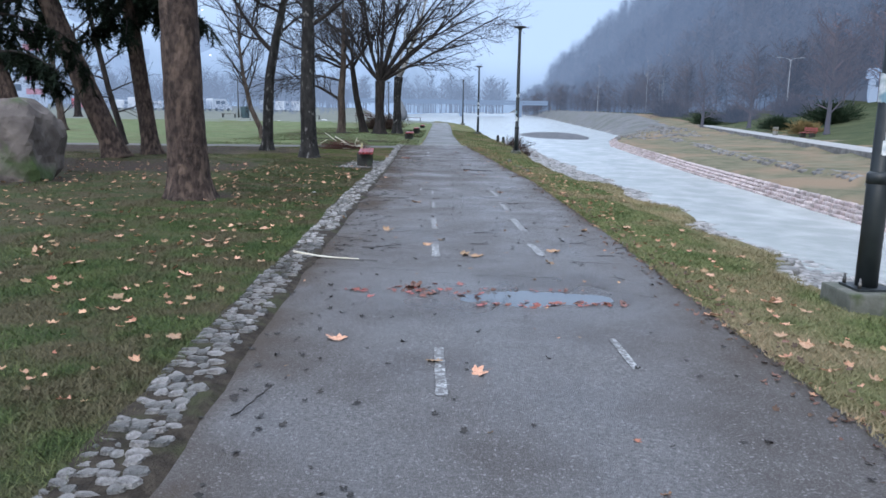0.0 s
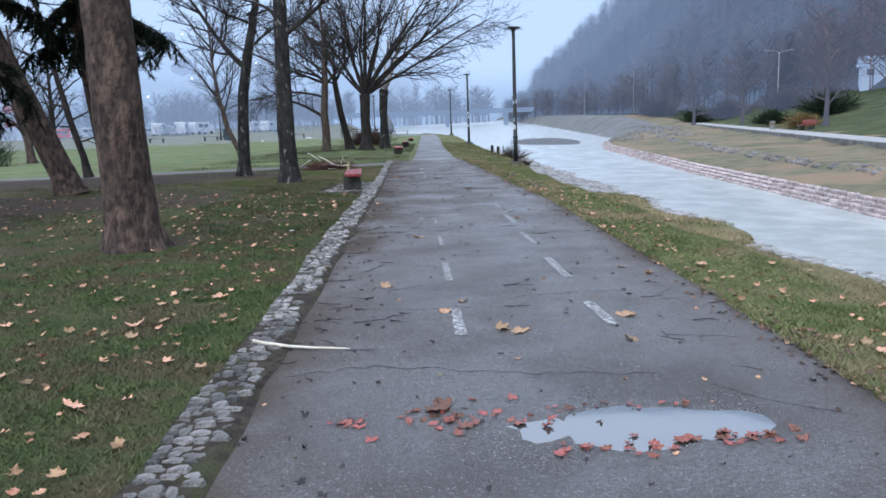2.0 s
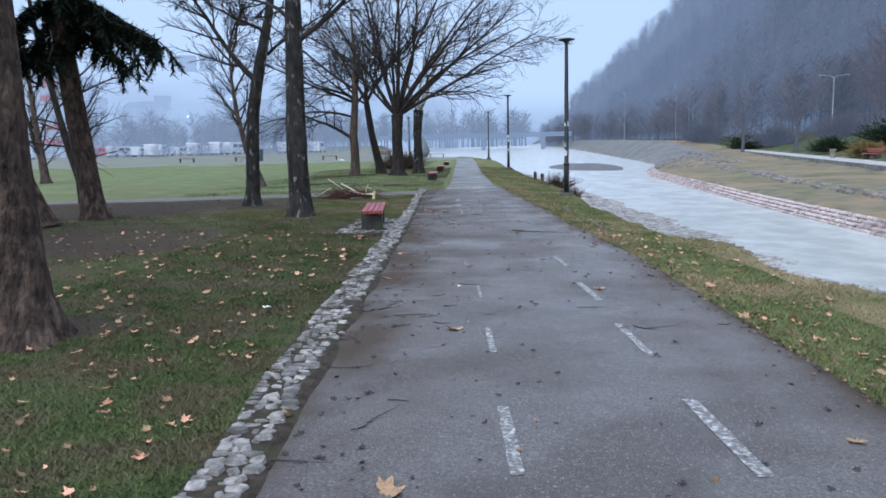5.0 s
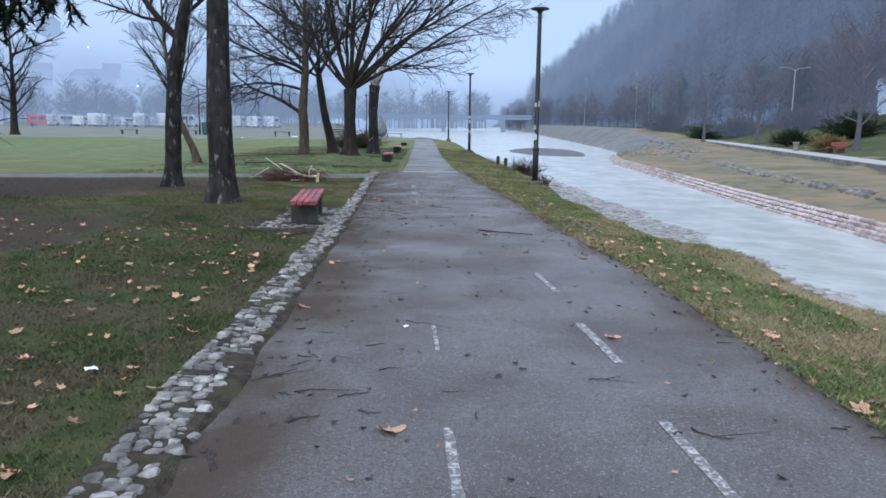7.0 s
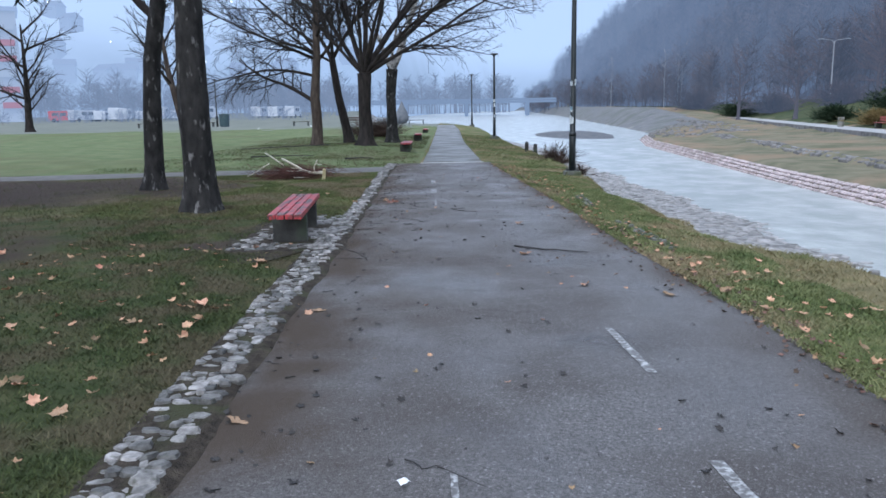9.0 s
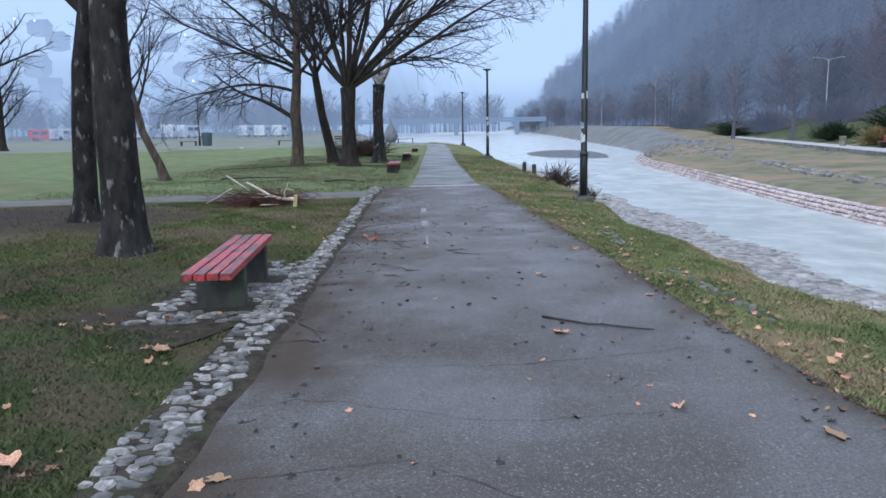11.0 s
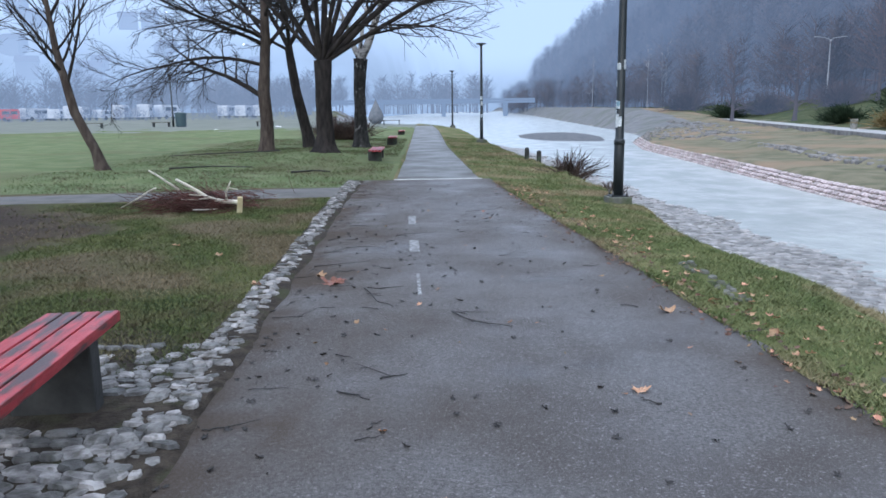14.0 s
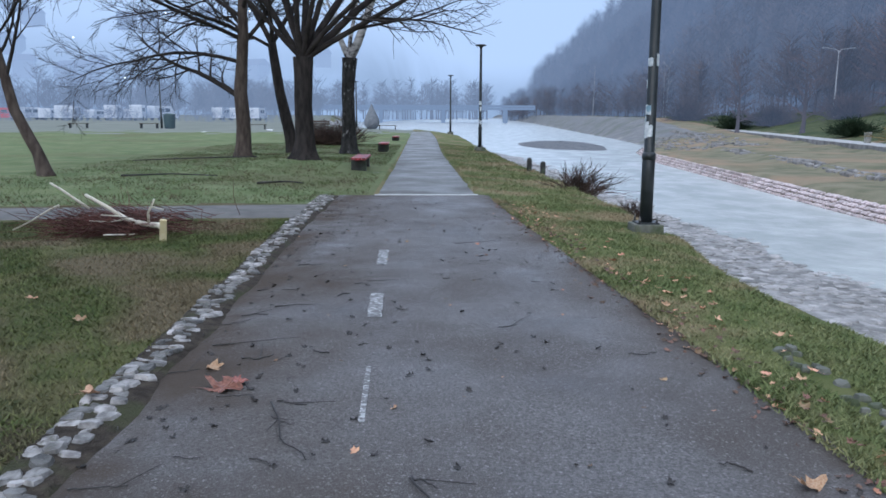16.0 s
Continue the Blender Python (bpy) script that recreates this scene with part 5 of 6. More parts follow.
shrub("shrub", -3.9, 58.6, 0.8, 1.25, 260, 3, M["shrub"], "rounded dry shrub beside the path", 1.2, None, 0.010)
# Shrubs in the twig materials carry the same painted haze.
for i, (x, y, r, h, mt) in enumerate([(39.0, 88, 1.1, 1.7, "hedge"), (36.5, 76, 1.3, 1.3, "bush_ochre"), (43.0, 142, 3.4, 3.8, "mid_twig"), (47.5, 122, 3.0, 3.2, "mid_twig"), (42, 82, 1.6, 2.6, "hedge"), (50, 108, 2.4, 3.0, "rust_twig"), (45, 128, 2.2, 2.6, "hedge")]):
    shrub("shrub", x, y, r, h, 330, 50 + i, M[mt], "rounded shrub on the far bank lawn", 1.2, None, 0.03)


def red_bench_far(x, y, turn):
    root = thing("picnic_bench", "red wooden bench on the far promenade", "bench", at=pose(x, y, ground_z(x, y), 0, 0, turn))
    for i in range(3):
        part("plank", box(-0.2 + 0.2 * i, 0, 0.46, 0.17, 1.9, 0.06, 0.01), M["red_far"], root)
    for i in range(2):
        part("back_plank", box(0.34, 0, 0.66 + 0.2 * i, 0.06, 1.9, 0.15, 0.01), M["red_far"], root)
    for sy in (-0.7, 0.7):
        part("leg", box(0, sy, 0.22, 0.6, 0.14, 0.44, 0.01), M["concrete"], root)


red_bench_far(34.9, 72.2, 10)
bin_far = part("litter_bin", lathe([(0.22, 0), (0.25, 0.1), (0.27, 0.8), (0.29, 0.82), (0.29, 0.86), (0.24, 0.87)], 18), M["pale_concrete"], None)
bin_far.location = (34.4, 78.0, ground_z(34.4, 78.0))
tagged(bin_far, "pale concrete litter bin on the far promenade", "litter bin")


def double_lamp(x, y, h):
    root = thing("road_lamp", "tall pale road lamp with two arms", "street lamp", at=Matrix.Translation((x, y, ground_z(x, y))))
    part("pole", lathe([(0.14, 0), (0.14, 1.2), (0.09, 1.25), (0.06, h)], 12), M["far_white"], root)
    for s in (-1, 1):
        t = Tubes()
        t.add([(0, 0, h - 0.3), (s * 0.3, 0, h + 0.1), (s * 1.0, 0, h + 0.22), (s * 1.9, 0, h + 0.3)], [0.05, 0.045, 0.04, 0.035], 6)
        arm = t.make("arm", M["far_white"], root)
        part("lamp_head", box(s * 1.8, 0, h + 0.31, 0.75, 0.26, 0.09, 0.02), M["far_white"], arm)


double_lamp(53.0, 117.0, 8.3)


def house(x, y, z, sx, sy, h, turn, wall, roof, label, name="house", storeys=2, cols=3):
    root = thing(name, label, "house", "houses on the far slope" if name == "house" else "", at=pose(x, y, z, 0, 0, turn))
    part("wall", box(0, 0, h / 2 - 1, sx, sy, h + 2), wall, root)
    v = [(-sx / 2 - 0.4, -sy / 2 - 0.4, h), (sx / 2 + 0.4, -sy / 2 - 0.4, h), (sx / 2 + 0.4, sy / 2 + 0.4, h), (-sx / 2 - 0.4, sy / 2 + 0.4, h), (-sx / 2 - 0.4, 0, h + sy * 0.36), (sx / 2 + 0.4, 0, h + sy * 0.36)]
    mesh_object("roof", v, [(0, 1, 5, 4), (2, 3, 4, 5), (0, 4, 3), (1, 2, 5), (3, 2, 1, 0)], roof, root)
    for s in range(storeys):
        for c in range(cols):
            part("window", box(-sx / 2 + sx * (c + 0.5) / cols, -sy / 2 - 0.02, h * (s + 0.55) / storeys, sx / cols * 0.4, 0.08, h / storeys * 0.42), M["glass_far"], root)
    return root


def slope_z(x, y):
    r = math.hypot(x, y)
    return climb(y) * 0 + 3 + 190 * max(0.0, min(1.0, (r - 330) / 300)) ** 1.1


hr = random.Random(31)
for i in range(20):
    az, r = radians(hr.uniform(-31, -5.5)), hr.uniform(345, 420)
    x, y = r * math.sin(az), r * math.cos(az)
    house(x, y, slope_z(x, y), hr.uniform(6, 9), hr.uniform(6, 8), hr.uniform(3.5, 5), hr.uniform(-30, 30), M["far_house_wall"], M["roof_far"], "pale house with painted haze on the far hillside", "house", 0, 0)
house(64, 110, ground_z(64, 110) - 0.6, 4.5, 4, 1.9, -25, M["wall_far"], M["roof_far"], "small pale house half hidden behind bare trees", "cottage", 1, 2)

# glowing street lamps far off
for i in range(10):
    az, r = radians(hr.uniform(-30, -5)), hr.uniform(335, 430)
    x, y = r * math.sin(az), r * math.cos(az)
    ob = part("distant_lamp", lathe([(0.1, -0.25), (0.3, -0.1), (0.3, 0.1), (0.1, 0.25)], 8), M["lit_window"], None)
    ob.location = (x, y - 8, slope_z(x, y) + hr.uniform(3, 9))
    tagged(ob, "small lit lamp far away on the haze-painted hillside", "lamp", "lit lamps on the hillside")


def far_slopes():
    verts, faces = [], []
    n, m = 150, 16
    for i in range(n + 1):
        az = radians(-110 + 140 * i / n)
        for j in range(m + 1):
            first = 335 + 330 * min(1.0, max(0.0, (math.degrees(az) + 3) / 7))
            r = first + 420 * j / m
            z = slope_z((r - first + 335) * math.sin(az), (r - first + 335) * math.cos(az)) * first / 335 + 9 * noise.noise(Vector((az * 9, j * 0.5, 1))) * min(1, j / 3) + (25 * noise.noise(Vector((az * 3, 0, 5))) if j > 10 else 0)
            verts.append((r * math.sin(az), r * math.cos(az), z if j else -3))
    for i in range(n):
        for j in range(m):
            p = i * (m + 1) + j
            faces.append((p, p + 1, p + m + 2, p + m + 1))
    tagged(mesh_object("backdrop", verts, faces, M["far_slope"], smooth=True), "blue hillside with painted mist glow closing the valley", "hillside", kind="structure")


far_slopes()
# Tree belts fade through the emission in their material.
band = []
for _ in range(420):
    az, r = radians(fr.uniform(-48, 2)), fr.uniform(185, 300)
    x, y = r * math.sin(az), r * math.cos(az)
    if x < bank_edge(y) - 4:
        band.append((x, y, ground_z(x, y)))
far_forest("tree_belt", band, M["belt_twig"], 6, 120, "belt of bare trees with painted mist behind the field", 0.36, 5, 11, width=1.6)
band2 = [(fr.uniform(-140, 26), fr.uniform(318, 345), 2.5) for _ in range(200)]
far_forest("tree_belt", band2, M["belt_twig"], 7, 90, "trees with painted mist behind the far bridge", 0.36, 7, 15, width=2.2)

bridge = thing("bridge", "long low bridge crossing the river, faded by painted mist", "bridge", at=Matrix.Translation((-4, 312, 0)))
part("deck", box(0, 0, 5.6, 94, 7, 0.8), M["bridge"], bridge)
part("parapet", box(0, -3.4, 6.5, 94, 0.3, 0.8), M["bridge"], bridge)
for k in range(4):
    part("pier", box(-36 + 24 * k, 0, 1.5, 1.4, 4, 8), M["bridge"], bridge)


# ---------------------------------------------------------------- beyond the lawn
def van(x, y, turn, paint, label, long=5.2, high=2.2):
    root = thing("van", label, "van", "vehicles parked beyond the lawn", at=pose(x, y, ground_z(x, y) + 0.02, 0, 0, turn))
    bm = bmesh.new()
    prof = [(-long / 2, 0.35), (long / 2 - 0.1, 0.35), (long / 2, 0.9), (long / 2 - 0.75, 1.12), (long / 2 - 1.5, high - 0.05), (long / 2 - 1.8, high), (-long / 2 + 0.1, high), (-long / 2, high - 0.2)]
    a = [bm.verts.new((px, -0.95, pz)) for px, pz in prof]
    b = [bm.verts.new((px, 0.95, pz)) for px, pz in prof]
    bm.faces.new(a)
    bm.faces.new(list(reversed(b)))
    for i in range(len(prof)):
        j = (i + 1) % len(prof)
        bm.faces.new((a[j], a[i], b[i], b[j]))
    bmesh.ops.recalc_face_normals(bm, faces=bm.faces)
    part("body", bm, paint, root)
    part("window", box(long / 2 - 2.3, -0.96, high * 0.7, 1.0, 0.02, high * 0.26), M["glass_far"], root)
    part("window", box(long / 2 - 3.6, -0.96, high * 0.7, 1.1, 0.02, high * 0.26), M["glass_far"], root)
    for wx in (-long / 2 + 0.9, long / 2 - 1.0):
        for wy in (-0.9, 0.9):
            w = part("wheel", lathe([(0.1, -0.1), (0.33, -0.1), (0.33, 0.1), (0.1, 0.1)], 14), M["tyre"], root)
            w.matrix_local = pose(wx, wy, 0.33, 90, 0, 0)


vr = random.Random(3)
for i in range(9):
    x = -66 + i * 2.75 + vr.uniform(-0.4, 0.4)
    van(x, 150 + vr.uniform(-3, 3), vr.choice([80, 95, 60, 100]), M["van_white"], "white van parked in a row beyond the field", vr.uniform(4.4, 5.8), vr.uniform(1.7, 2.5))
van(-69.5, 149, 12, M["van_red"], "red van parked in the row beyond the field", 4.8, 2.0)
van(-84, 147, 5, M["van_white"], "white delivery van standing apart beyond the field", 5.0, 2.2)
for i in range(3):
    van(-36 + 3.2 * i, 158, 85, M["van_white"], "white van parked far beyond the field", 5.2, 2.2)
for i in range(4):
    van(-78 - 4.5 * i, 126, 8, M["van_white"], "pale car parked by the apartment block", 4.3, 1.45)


def apartment_block(x, y, turn):
    root = thing("apartment_block", "white and red apartment block with mist painted in", "apartment block", at=pose(x, y, 0, 0, 0, turn))
    part("wall", box(0, 0, 11, 30, 12, 25), M["wall_far"], root)
    part("roof", box(0, 0, 23.8, 31, 13, 0.8), M["roof_far"], root)
    for s in range(7):
        for c in range(4):
            cx = -11.2 + 7.5 * c
            part("window", box(cx - 1.9, -6.02, 2.4 + 3.1 * s, 1.5, 0.08, 1.4), M["glass_far"], root)
            if c % 2 == 1:
                part("balcony", box(cx + 1.4, -6.6, 1.6 + 3.1 * s, 3.4, 1.2, 1.2), M["wall_red"] if s % 3 else M["wall_far"], root)
    return root


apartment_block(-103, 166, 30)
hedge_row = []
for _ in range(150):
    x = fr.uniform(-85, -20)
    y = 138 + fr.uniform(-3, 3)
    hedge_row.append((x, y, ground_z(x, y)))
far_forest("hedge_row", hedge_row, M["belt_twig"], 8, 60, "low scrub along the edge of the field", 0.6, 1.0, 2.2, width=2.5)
dark_hedge = []
for _ in range(60):
    x = fr.uniform(-34, -22.5)
    y = 44 + fr.uniform(-1, 1)
    dark_hedge.append((x, y, ground_z(x, y)))
far_forest("hedge", dark_hedge, M["hedge"], 9, 90, "dark clipped hedge beyond the conifers", 0.6, 0.8, 1.2, width=3)


def lawn_lamp(x, y):
    root = thing("park_lamp", "dark lamp post standing at the edge of the lawn", "street lamp", at=Matrix.Translation((x, y, ground_z(x, y))))
    part("pole", lathe([(0.11, 0), (0.10, 1.1), (0.08, 1.15), (0.06, 4.9)], 12), M["lamp_metal"], root)
    part("lamp_head", lathe([(0.05, 4.85), (0.28, 4.95), (0.28, 4.98), (0.05, 5.02)], 16), M["lamp_metal"], root)


lawn_lamp(-25.0, 94.0)
lawn_lamp(-7.2, 104.0)


def park_bin(x, y):
    root = thing("litter_bin", "dark green litter bin on the lawn", "litter bin", at=Matrix.Translation((x, y, ground_z(x, y))))
    part("body", lathe([(0.42, 0), (0.5, 0.1), (0.55, 1.2), (0.55, 1.25)], 18), M["dark_green"], root)
    part("lid", lathe([(0.6, 1.25), (0.6, 1.33), (0.2, 1.42)], 18), M["dark_green"], root)


park_bin(-24.1, 93.6)


def back_bench(x, y, turn, back=True):
    root = thing("lawn_bench", "wooden bench at the far edge of the lawn", "bench", at=pose(x, y, ground_z(x, y), 0, 0, turn))
    for i in range(3):
        part("plank", box(0, -0.18 + 0.17 * i, 0.45, 1.8, 0.14, 0.05, 0.008), M["grey_bark"], root)
    if back:
        for i in range(2):
            part("back_plank", box(0, 0.3, 0.68 + 0.2 * i, 1.8, 0.05, 0.14, 0.008), M["grey_bark"], root)
    for sx in (-0.75, 0.75):
        part("leg", box(sx, 0.05, 0.22, 0.08, 0.5, 0.44, 0.005), M["lamp_metal"], root)


back_bench(-8.6, 84, 4)
back_bench(-3.3, 93, 0, False)
back_bench(-26.2, 94, 0, False)
back_bench(-32, 92, 6, False)
back_bench(-15.5, 92, 0, False)

# drop-shaped sculpture by the river
drop = part("sculpture", lathe([(0.05, 0.0), (0.45, 0.08), (0.72, 0.38), (0.78, 0.75), (0.66, 1.15), (0.42, 1.65), (0.20, 2.1), (0.05, 2.45), (0.01, 2.55)], 28), M["monument"], None)
drop.location = (-5.0, 96.0, ground_z(-5.0, 96.0) - 0.05)
tagged(drop, "grey stone sculpture shaped like a water drop", "sculpture")

# kerb post at the bank
for x, y, s in ((3.35, 44.0, 1.0), (3.55, 42.6, 0.7)):
    ob = part("bank_post", lathe([(0.08, -0.3), (0.08, 0.28 * s), (0.06, 0.34 * s), (0.02, 0.36 * s)], 10), M["concrete"], None)
    ob.location = (x, y, ground_z(x, y) + 0.1)
    tagged(ob, "short dark post on the river bank", "post")


# ---------------------------------------------------------------- lines, cracks, litter on the path
def dash(x0, y0, x1, y1, w, seed):
    """A worn painted dash laid over the asphalt, with ragged edges."""
    n = 12
    verts, faces = [], []
    for i in range(n + 1):
        u = i / n
        x, y = x0 + (x1 - x0) * u, y0 + (y1 - y0) * u
        a = w / 2 * (1 + 0.35 * noise.noise(Vector((u * 7, seed, 0))))
        b = w / 2 * (1 + 0.35 * noise.noise(Vector((u * 7, seed, 5))))
        verts += [(x - a, y, path_height(x - a, y) + 0.004), (x + b, y, path_height(x + b, y) + 0.004)]
    for i in range(n):
        faces.append((2 * i, 2 * i + 1, 2 * i + 3, 2 * i + 2))
    tagged(mesh_object("lane_marking", verts, faces, M["paint"]), "worn white painted dash on the asphalt", "road marking", "painted dashes", kind="structure")


for i, (x, a, b, w) in enumerate([(0.17, 4.25, 5.06, 0.06), (0.11, 8.07, 8.86, 0.08), (0.075, 9.94, 10.86, 0.07), (0.045, 12.05, 12.8, 0.05), (0.0, 14.12, 14.77, 0.03),
                                  (-0.22, 24.1, 24.9, 0.03), (-0.28, 26.0, 26.75, 0.105), (-0.33, 27.95, 28.8, 0.105)]):
    dash(x - 0.045, a, x - 0.065, b, w, i)
for i, (x0, a, x1, b, w) in enumerate([(1.26, 4.7, 1.25, 5.3, 0.045), (1.17, 8.18, 1.13, 8.9, 0.085), (1.16, 9.89, 1.12, 10.95, 0.085), (1.13, 11.9, 1.09, 12.9, 0.06), (1.12, 13.85, 1.06, 14.85, 0.065), (1.09, 15.95, 1.03, 16.85, 0.055)]):
    dash(x0, a, x1, b, w, 20 + i)


def ribbon(name, pts, w, material, label, category, seed, kind="structure"):
    """A crack: a thin dark ribbon that wanders between the given points."""
    fine = []
    for (ax, ay), (bx, by) in zip(pts, pts[1:]):
        for k in range(14):
            u = k / 14
            fine.append((ax + (bx - ax) * u, ay + (by - ay) * u + 0.06 * noise.noise(Vector((ax * 3 + u * 5, seed, 0)))))
    verts, faces = [], []
    for i, (x, y) in enumerate(fine):
        ww = w * (0.5 + abs(noise.noise(Vector((i * 0.6, seed, 2)))) * 1.6)
        verts += [(x, y - ww, path_height(x, y) + 0.0035), (x, y + ww, path_height(x, y) + 0.0035)]
    for i in range(len(fine) - 1):
        faces.append((2 * i, 2 * i + 2, 2 * i + 3, 2 * i + 1))
    return tagged(mesh_object(name, verts, faces, material), label, category, kind=kind)


for i, pts in enumerate([[(-1.05, 7.34), (-0.52, 7.46), (0.41, 7.23), (1.2, 7.1)], [(1.39, 6.92), (1.58, 6.67), (1.95, 6.4)], [(-0.78, 8.97), (0.07, 8.82), (0.72, 9.22), (1.6, 9.3)],
                         [(-1.3, 18.17), (-0.9, 18.41), (0.14, 18.02), (1.2, 18.1)], [(-1.2, 17.4), (-0.28, 17.6), (0.64, 16.9)], [(-1.2, 19.0), (0.2, 18.9), (1.9, 19.3)], [(-1.2, 27.2), (0.5, 27.6), (1.6, 27.3)]]):
    ribbon("crack", pts, 0.0055 if i < 3 else 0.003, M["crack"], "dark wandering crack across the asphalt", "crack", i)


def leaf_mesh(seed, material):
    """A lobed plane leaf, curled, with thickness from its fold."""
    rn = random.Random(seed)
    n, pts = 26, []
    for i in range(n):
        a = 2 * math.pi * i / n
        lobe = abs(math.cos(2.5 * (a - math.pi / 2))) ** 0.7
        r = 0.64 + 0.36 * lobe * (1 + 0.4 * math.sin(a * 2 + seed))
        if abs(a - 1.5 * math.pi) < 0.5:
            r *= 0.55
        r *= rn.uniform(0.85, 1.12)
        x, y = r * math.cos(a), r * math.sin(a)
        pts.append((x * 0.5, y * 0.5, 0.16 * (x * x) * rn.uniform(0.3, 1.4) + 0.13 * y * y * rn.uniform(-0.2, 1.2) + 0.05 * math.sin(a + seed)))
    verts = [(0, 0, 0.02)] + [(x * 0.5, y * 0.5, z * 0.2 + 0.012) for x, y, z in pts] + pts
    faces = [(0, 1 + i, 1 + (i + 1) % n) for i in range(n)] + [(1 + i, 1 + n + i, 1 + n + (i + 1) % n, 1 + (i + 1) % n) for i in range(n)]
    s = len(verts)
    verts += [(-0.012, -0.25, 0.01), (0.012, -0.25, 0.01), (0.02, -0.85, 0.05), (0.0, -0.86, 0.05)]
    faces.append((s, s + 1, s + 2, s + 3))
    me = bpy.data.meshes.new("fallen_leaf")
    me.from_pydata(verts, [], faces)
    me.materials.append(material)
    return me


LEAF = [leaf_mesh(i, M["leaf"]) for i in range(6)]
RED_LEAF = [leaf_mesh(30 + i, M["leaf_red"]) for i in range(3)]


def surface_z(x, y):
    if path_left(y) - 0.02 < x < path_right(y) and y < 34.7:
        return max(path_height(x, y), 0.002) + 0.004
    if path_left(y) - 0.42 < x <= path_left(y) - 0.02:
        return 0.06
    return ground_z(x, y) + 0.03


lf = random.Random(8)


def leaf(x, y, size, red=False):
    ob = new("fallen_leaf", lf.choice(RED_LEAF if red else LEAF))
    ob.matrix_world = pose(x, y, surface_z(x, y), lf.uniform(-9, 9), lf.uniform(-9, 9), lf.uniform(0, 360)) @ Matrix.Diagonal((size * lf.uniform(0.6, 1.05), size * lf.uniform(0.75, 1.1), size * lf.uniform(0.5, 1.3), 1))
    on = "asphalt" if path_left(y) < x < path_right(y) else "grass"
    tagged(ob, ("wet dark-red fallen leaf lying on the " if red else "pale orange fallen plane leaf lying on the ") + on, "leaf", "fallen leaves")


SEEN_A = [(0.08, 4.8), (-0.56, 5.21), (-2.38, 9.72), (-1.55, 5.05), (-2.09, 6.87), (-2.78, 7.42), (-2.33, 6.02), (-2.89, 6.36), (0.34, 4.61), (-3.21, 7.21), (-3.79, 7.68), (-2.89, 9.45), (-1.58, 7.46), (-2.2, 5.91), (2.77, 6.37), (2.77, 5.23), (2.47, 5.18), (2.4, 5.39), (2.64, 7.38), (2.15, 5.91), (2.55, 10.21)]
SEEN_B = [(-2.17, 9.39), (-1.25, 10.72), (-0.55, 9.79), (0.12, 9.09), (-0.04, 8.76), (0.37, 8.21), (0.47, 8.1), (1.32, 8.43), (1.77, 10.28), (1.93, 9.92), (1.19, 7.8), (-2.88, 9.39), (-2.94, 10.11), (-2.4, 8.56), (-2.32, 8.27), (-2.23, 8.69), (-2.02, 9.44), (2.51, 10.17), (2.5, 9.79)]
SEEN_C = [(-2.05, 15.4), (-3.49, 15.58), (-2.37, 17.05), (-0.31, 12.77), (2.2, 13.03), (1.22, 14.42), (-1.62, 13.25), (-2.8, 14.79), (-2.59, 13.76), (-1.86, 12.23), (2.51, 17.18), (-1.13, 15.36), (1.71, 20.83), (1.72, 17.77), (-2.0, 19.31), (1.11, 18.18), (-2.05, 17.57), (-1.09, 17.45), (-1.15, 17.38)]
SEEN_D = [(-1.97, 19.25), (0.75, 19.65), (0.89, 21.91), (-1.16, 24.88), (-1.64, 24.38), (-2.33, 25.81), (1.52, 23.44), (-2.95, 26.39)]
for x, y in SEEN_A + SEEN_B + SEEN_C + SEEN_D:
    leaf(x, y, lf.uniform(0.10, 0.16) if x < path_left(y) or x > path_right(y) else lf.uniform(0.10, 0.15))
leaf(-1.03, 24.55, 0.19, True)
leaf(-0.99, 24.63, 0.15, True)
leaf(-0.12, 6.72, 0.17, True)
for _ in range(46):
    leaf(lf.gauss(-0.05, 0.28), 6.60 + lf.gauss(0, 0.10), lf.uniform(0.03, 0.09), True)
for _ in range(40):
    u = lf.uniform(0.35, 1.6)
    leaf(u, 6.20 + 0.12 * (u - 0.9) + lf.gauss(0, 0.06), lf.uniform(0.03, 0.085), True)
for _ in range(14):
    leaf(lf.uniform(0.2, 1.4), 6.68 + lf.gauss(0, 0.05), lf.uniform(0.03, 0.06), True)
for _ in range(75):
    y = 2.5 + 15 * lf.random()
    leaf(path_left(y) - 0.5 - 4.5 * lf.random() ** 1.3, y, lf.uniform(0.05, 0.11))
for _ in range(42):
    y = 2.5 + 17 * lf.random()
    leaf(path_right(y) + 0.05 + lf.random() * 1.3, y, lf.uniform(0.055, 0.13))


def joined_leaves(name, spots, material, label):
    rn = random.Random(4)
    shapes = []
    for i in range(4):
        me = leaf_mesh(60 + i, material)
        v = np.array([q.co[:] for q in me.vertices])
        shapes.append((v, [list(p.vertices) for p in me.polygons]))
    vs, fs, n = [], [], 0
    for x, y, z, s in spots:
        v, f = rn.choice(shapes)
        m = np.array((pose(x, y, z, rn.uniform(-25, 25), rn.uniform(-25, 25), rn.uniform(0, 360)) @ Matrix.Diagonal((s, s, s * 1.4, 1))))
        vs.append(v @ m[:3, :3].T + m[:3, 3])
        fs += [[k + n for k in q] for q in f]
        n += len(v)
    return tagged(mesh_object(name, np.concatenate(vs), fs, material), label, "leaves", kind="stuff")


spots = []
for _ in range(1150):
    y = 1.5 + 19 * lf.random() ** 1.1
    x = path_left(y) - 0.45 - 7.5 * lf.random() ** 1.2
    spots.append((x, y, ground_z(x, y) + 0.03, lf.uniform(0.03, 0.085)))
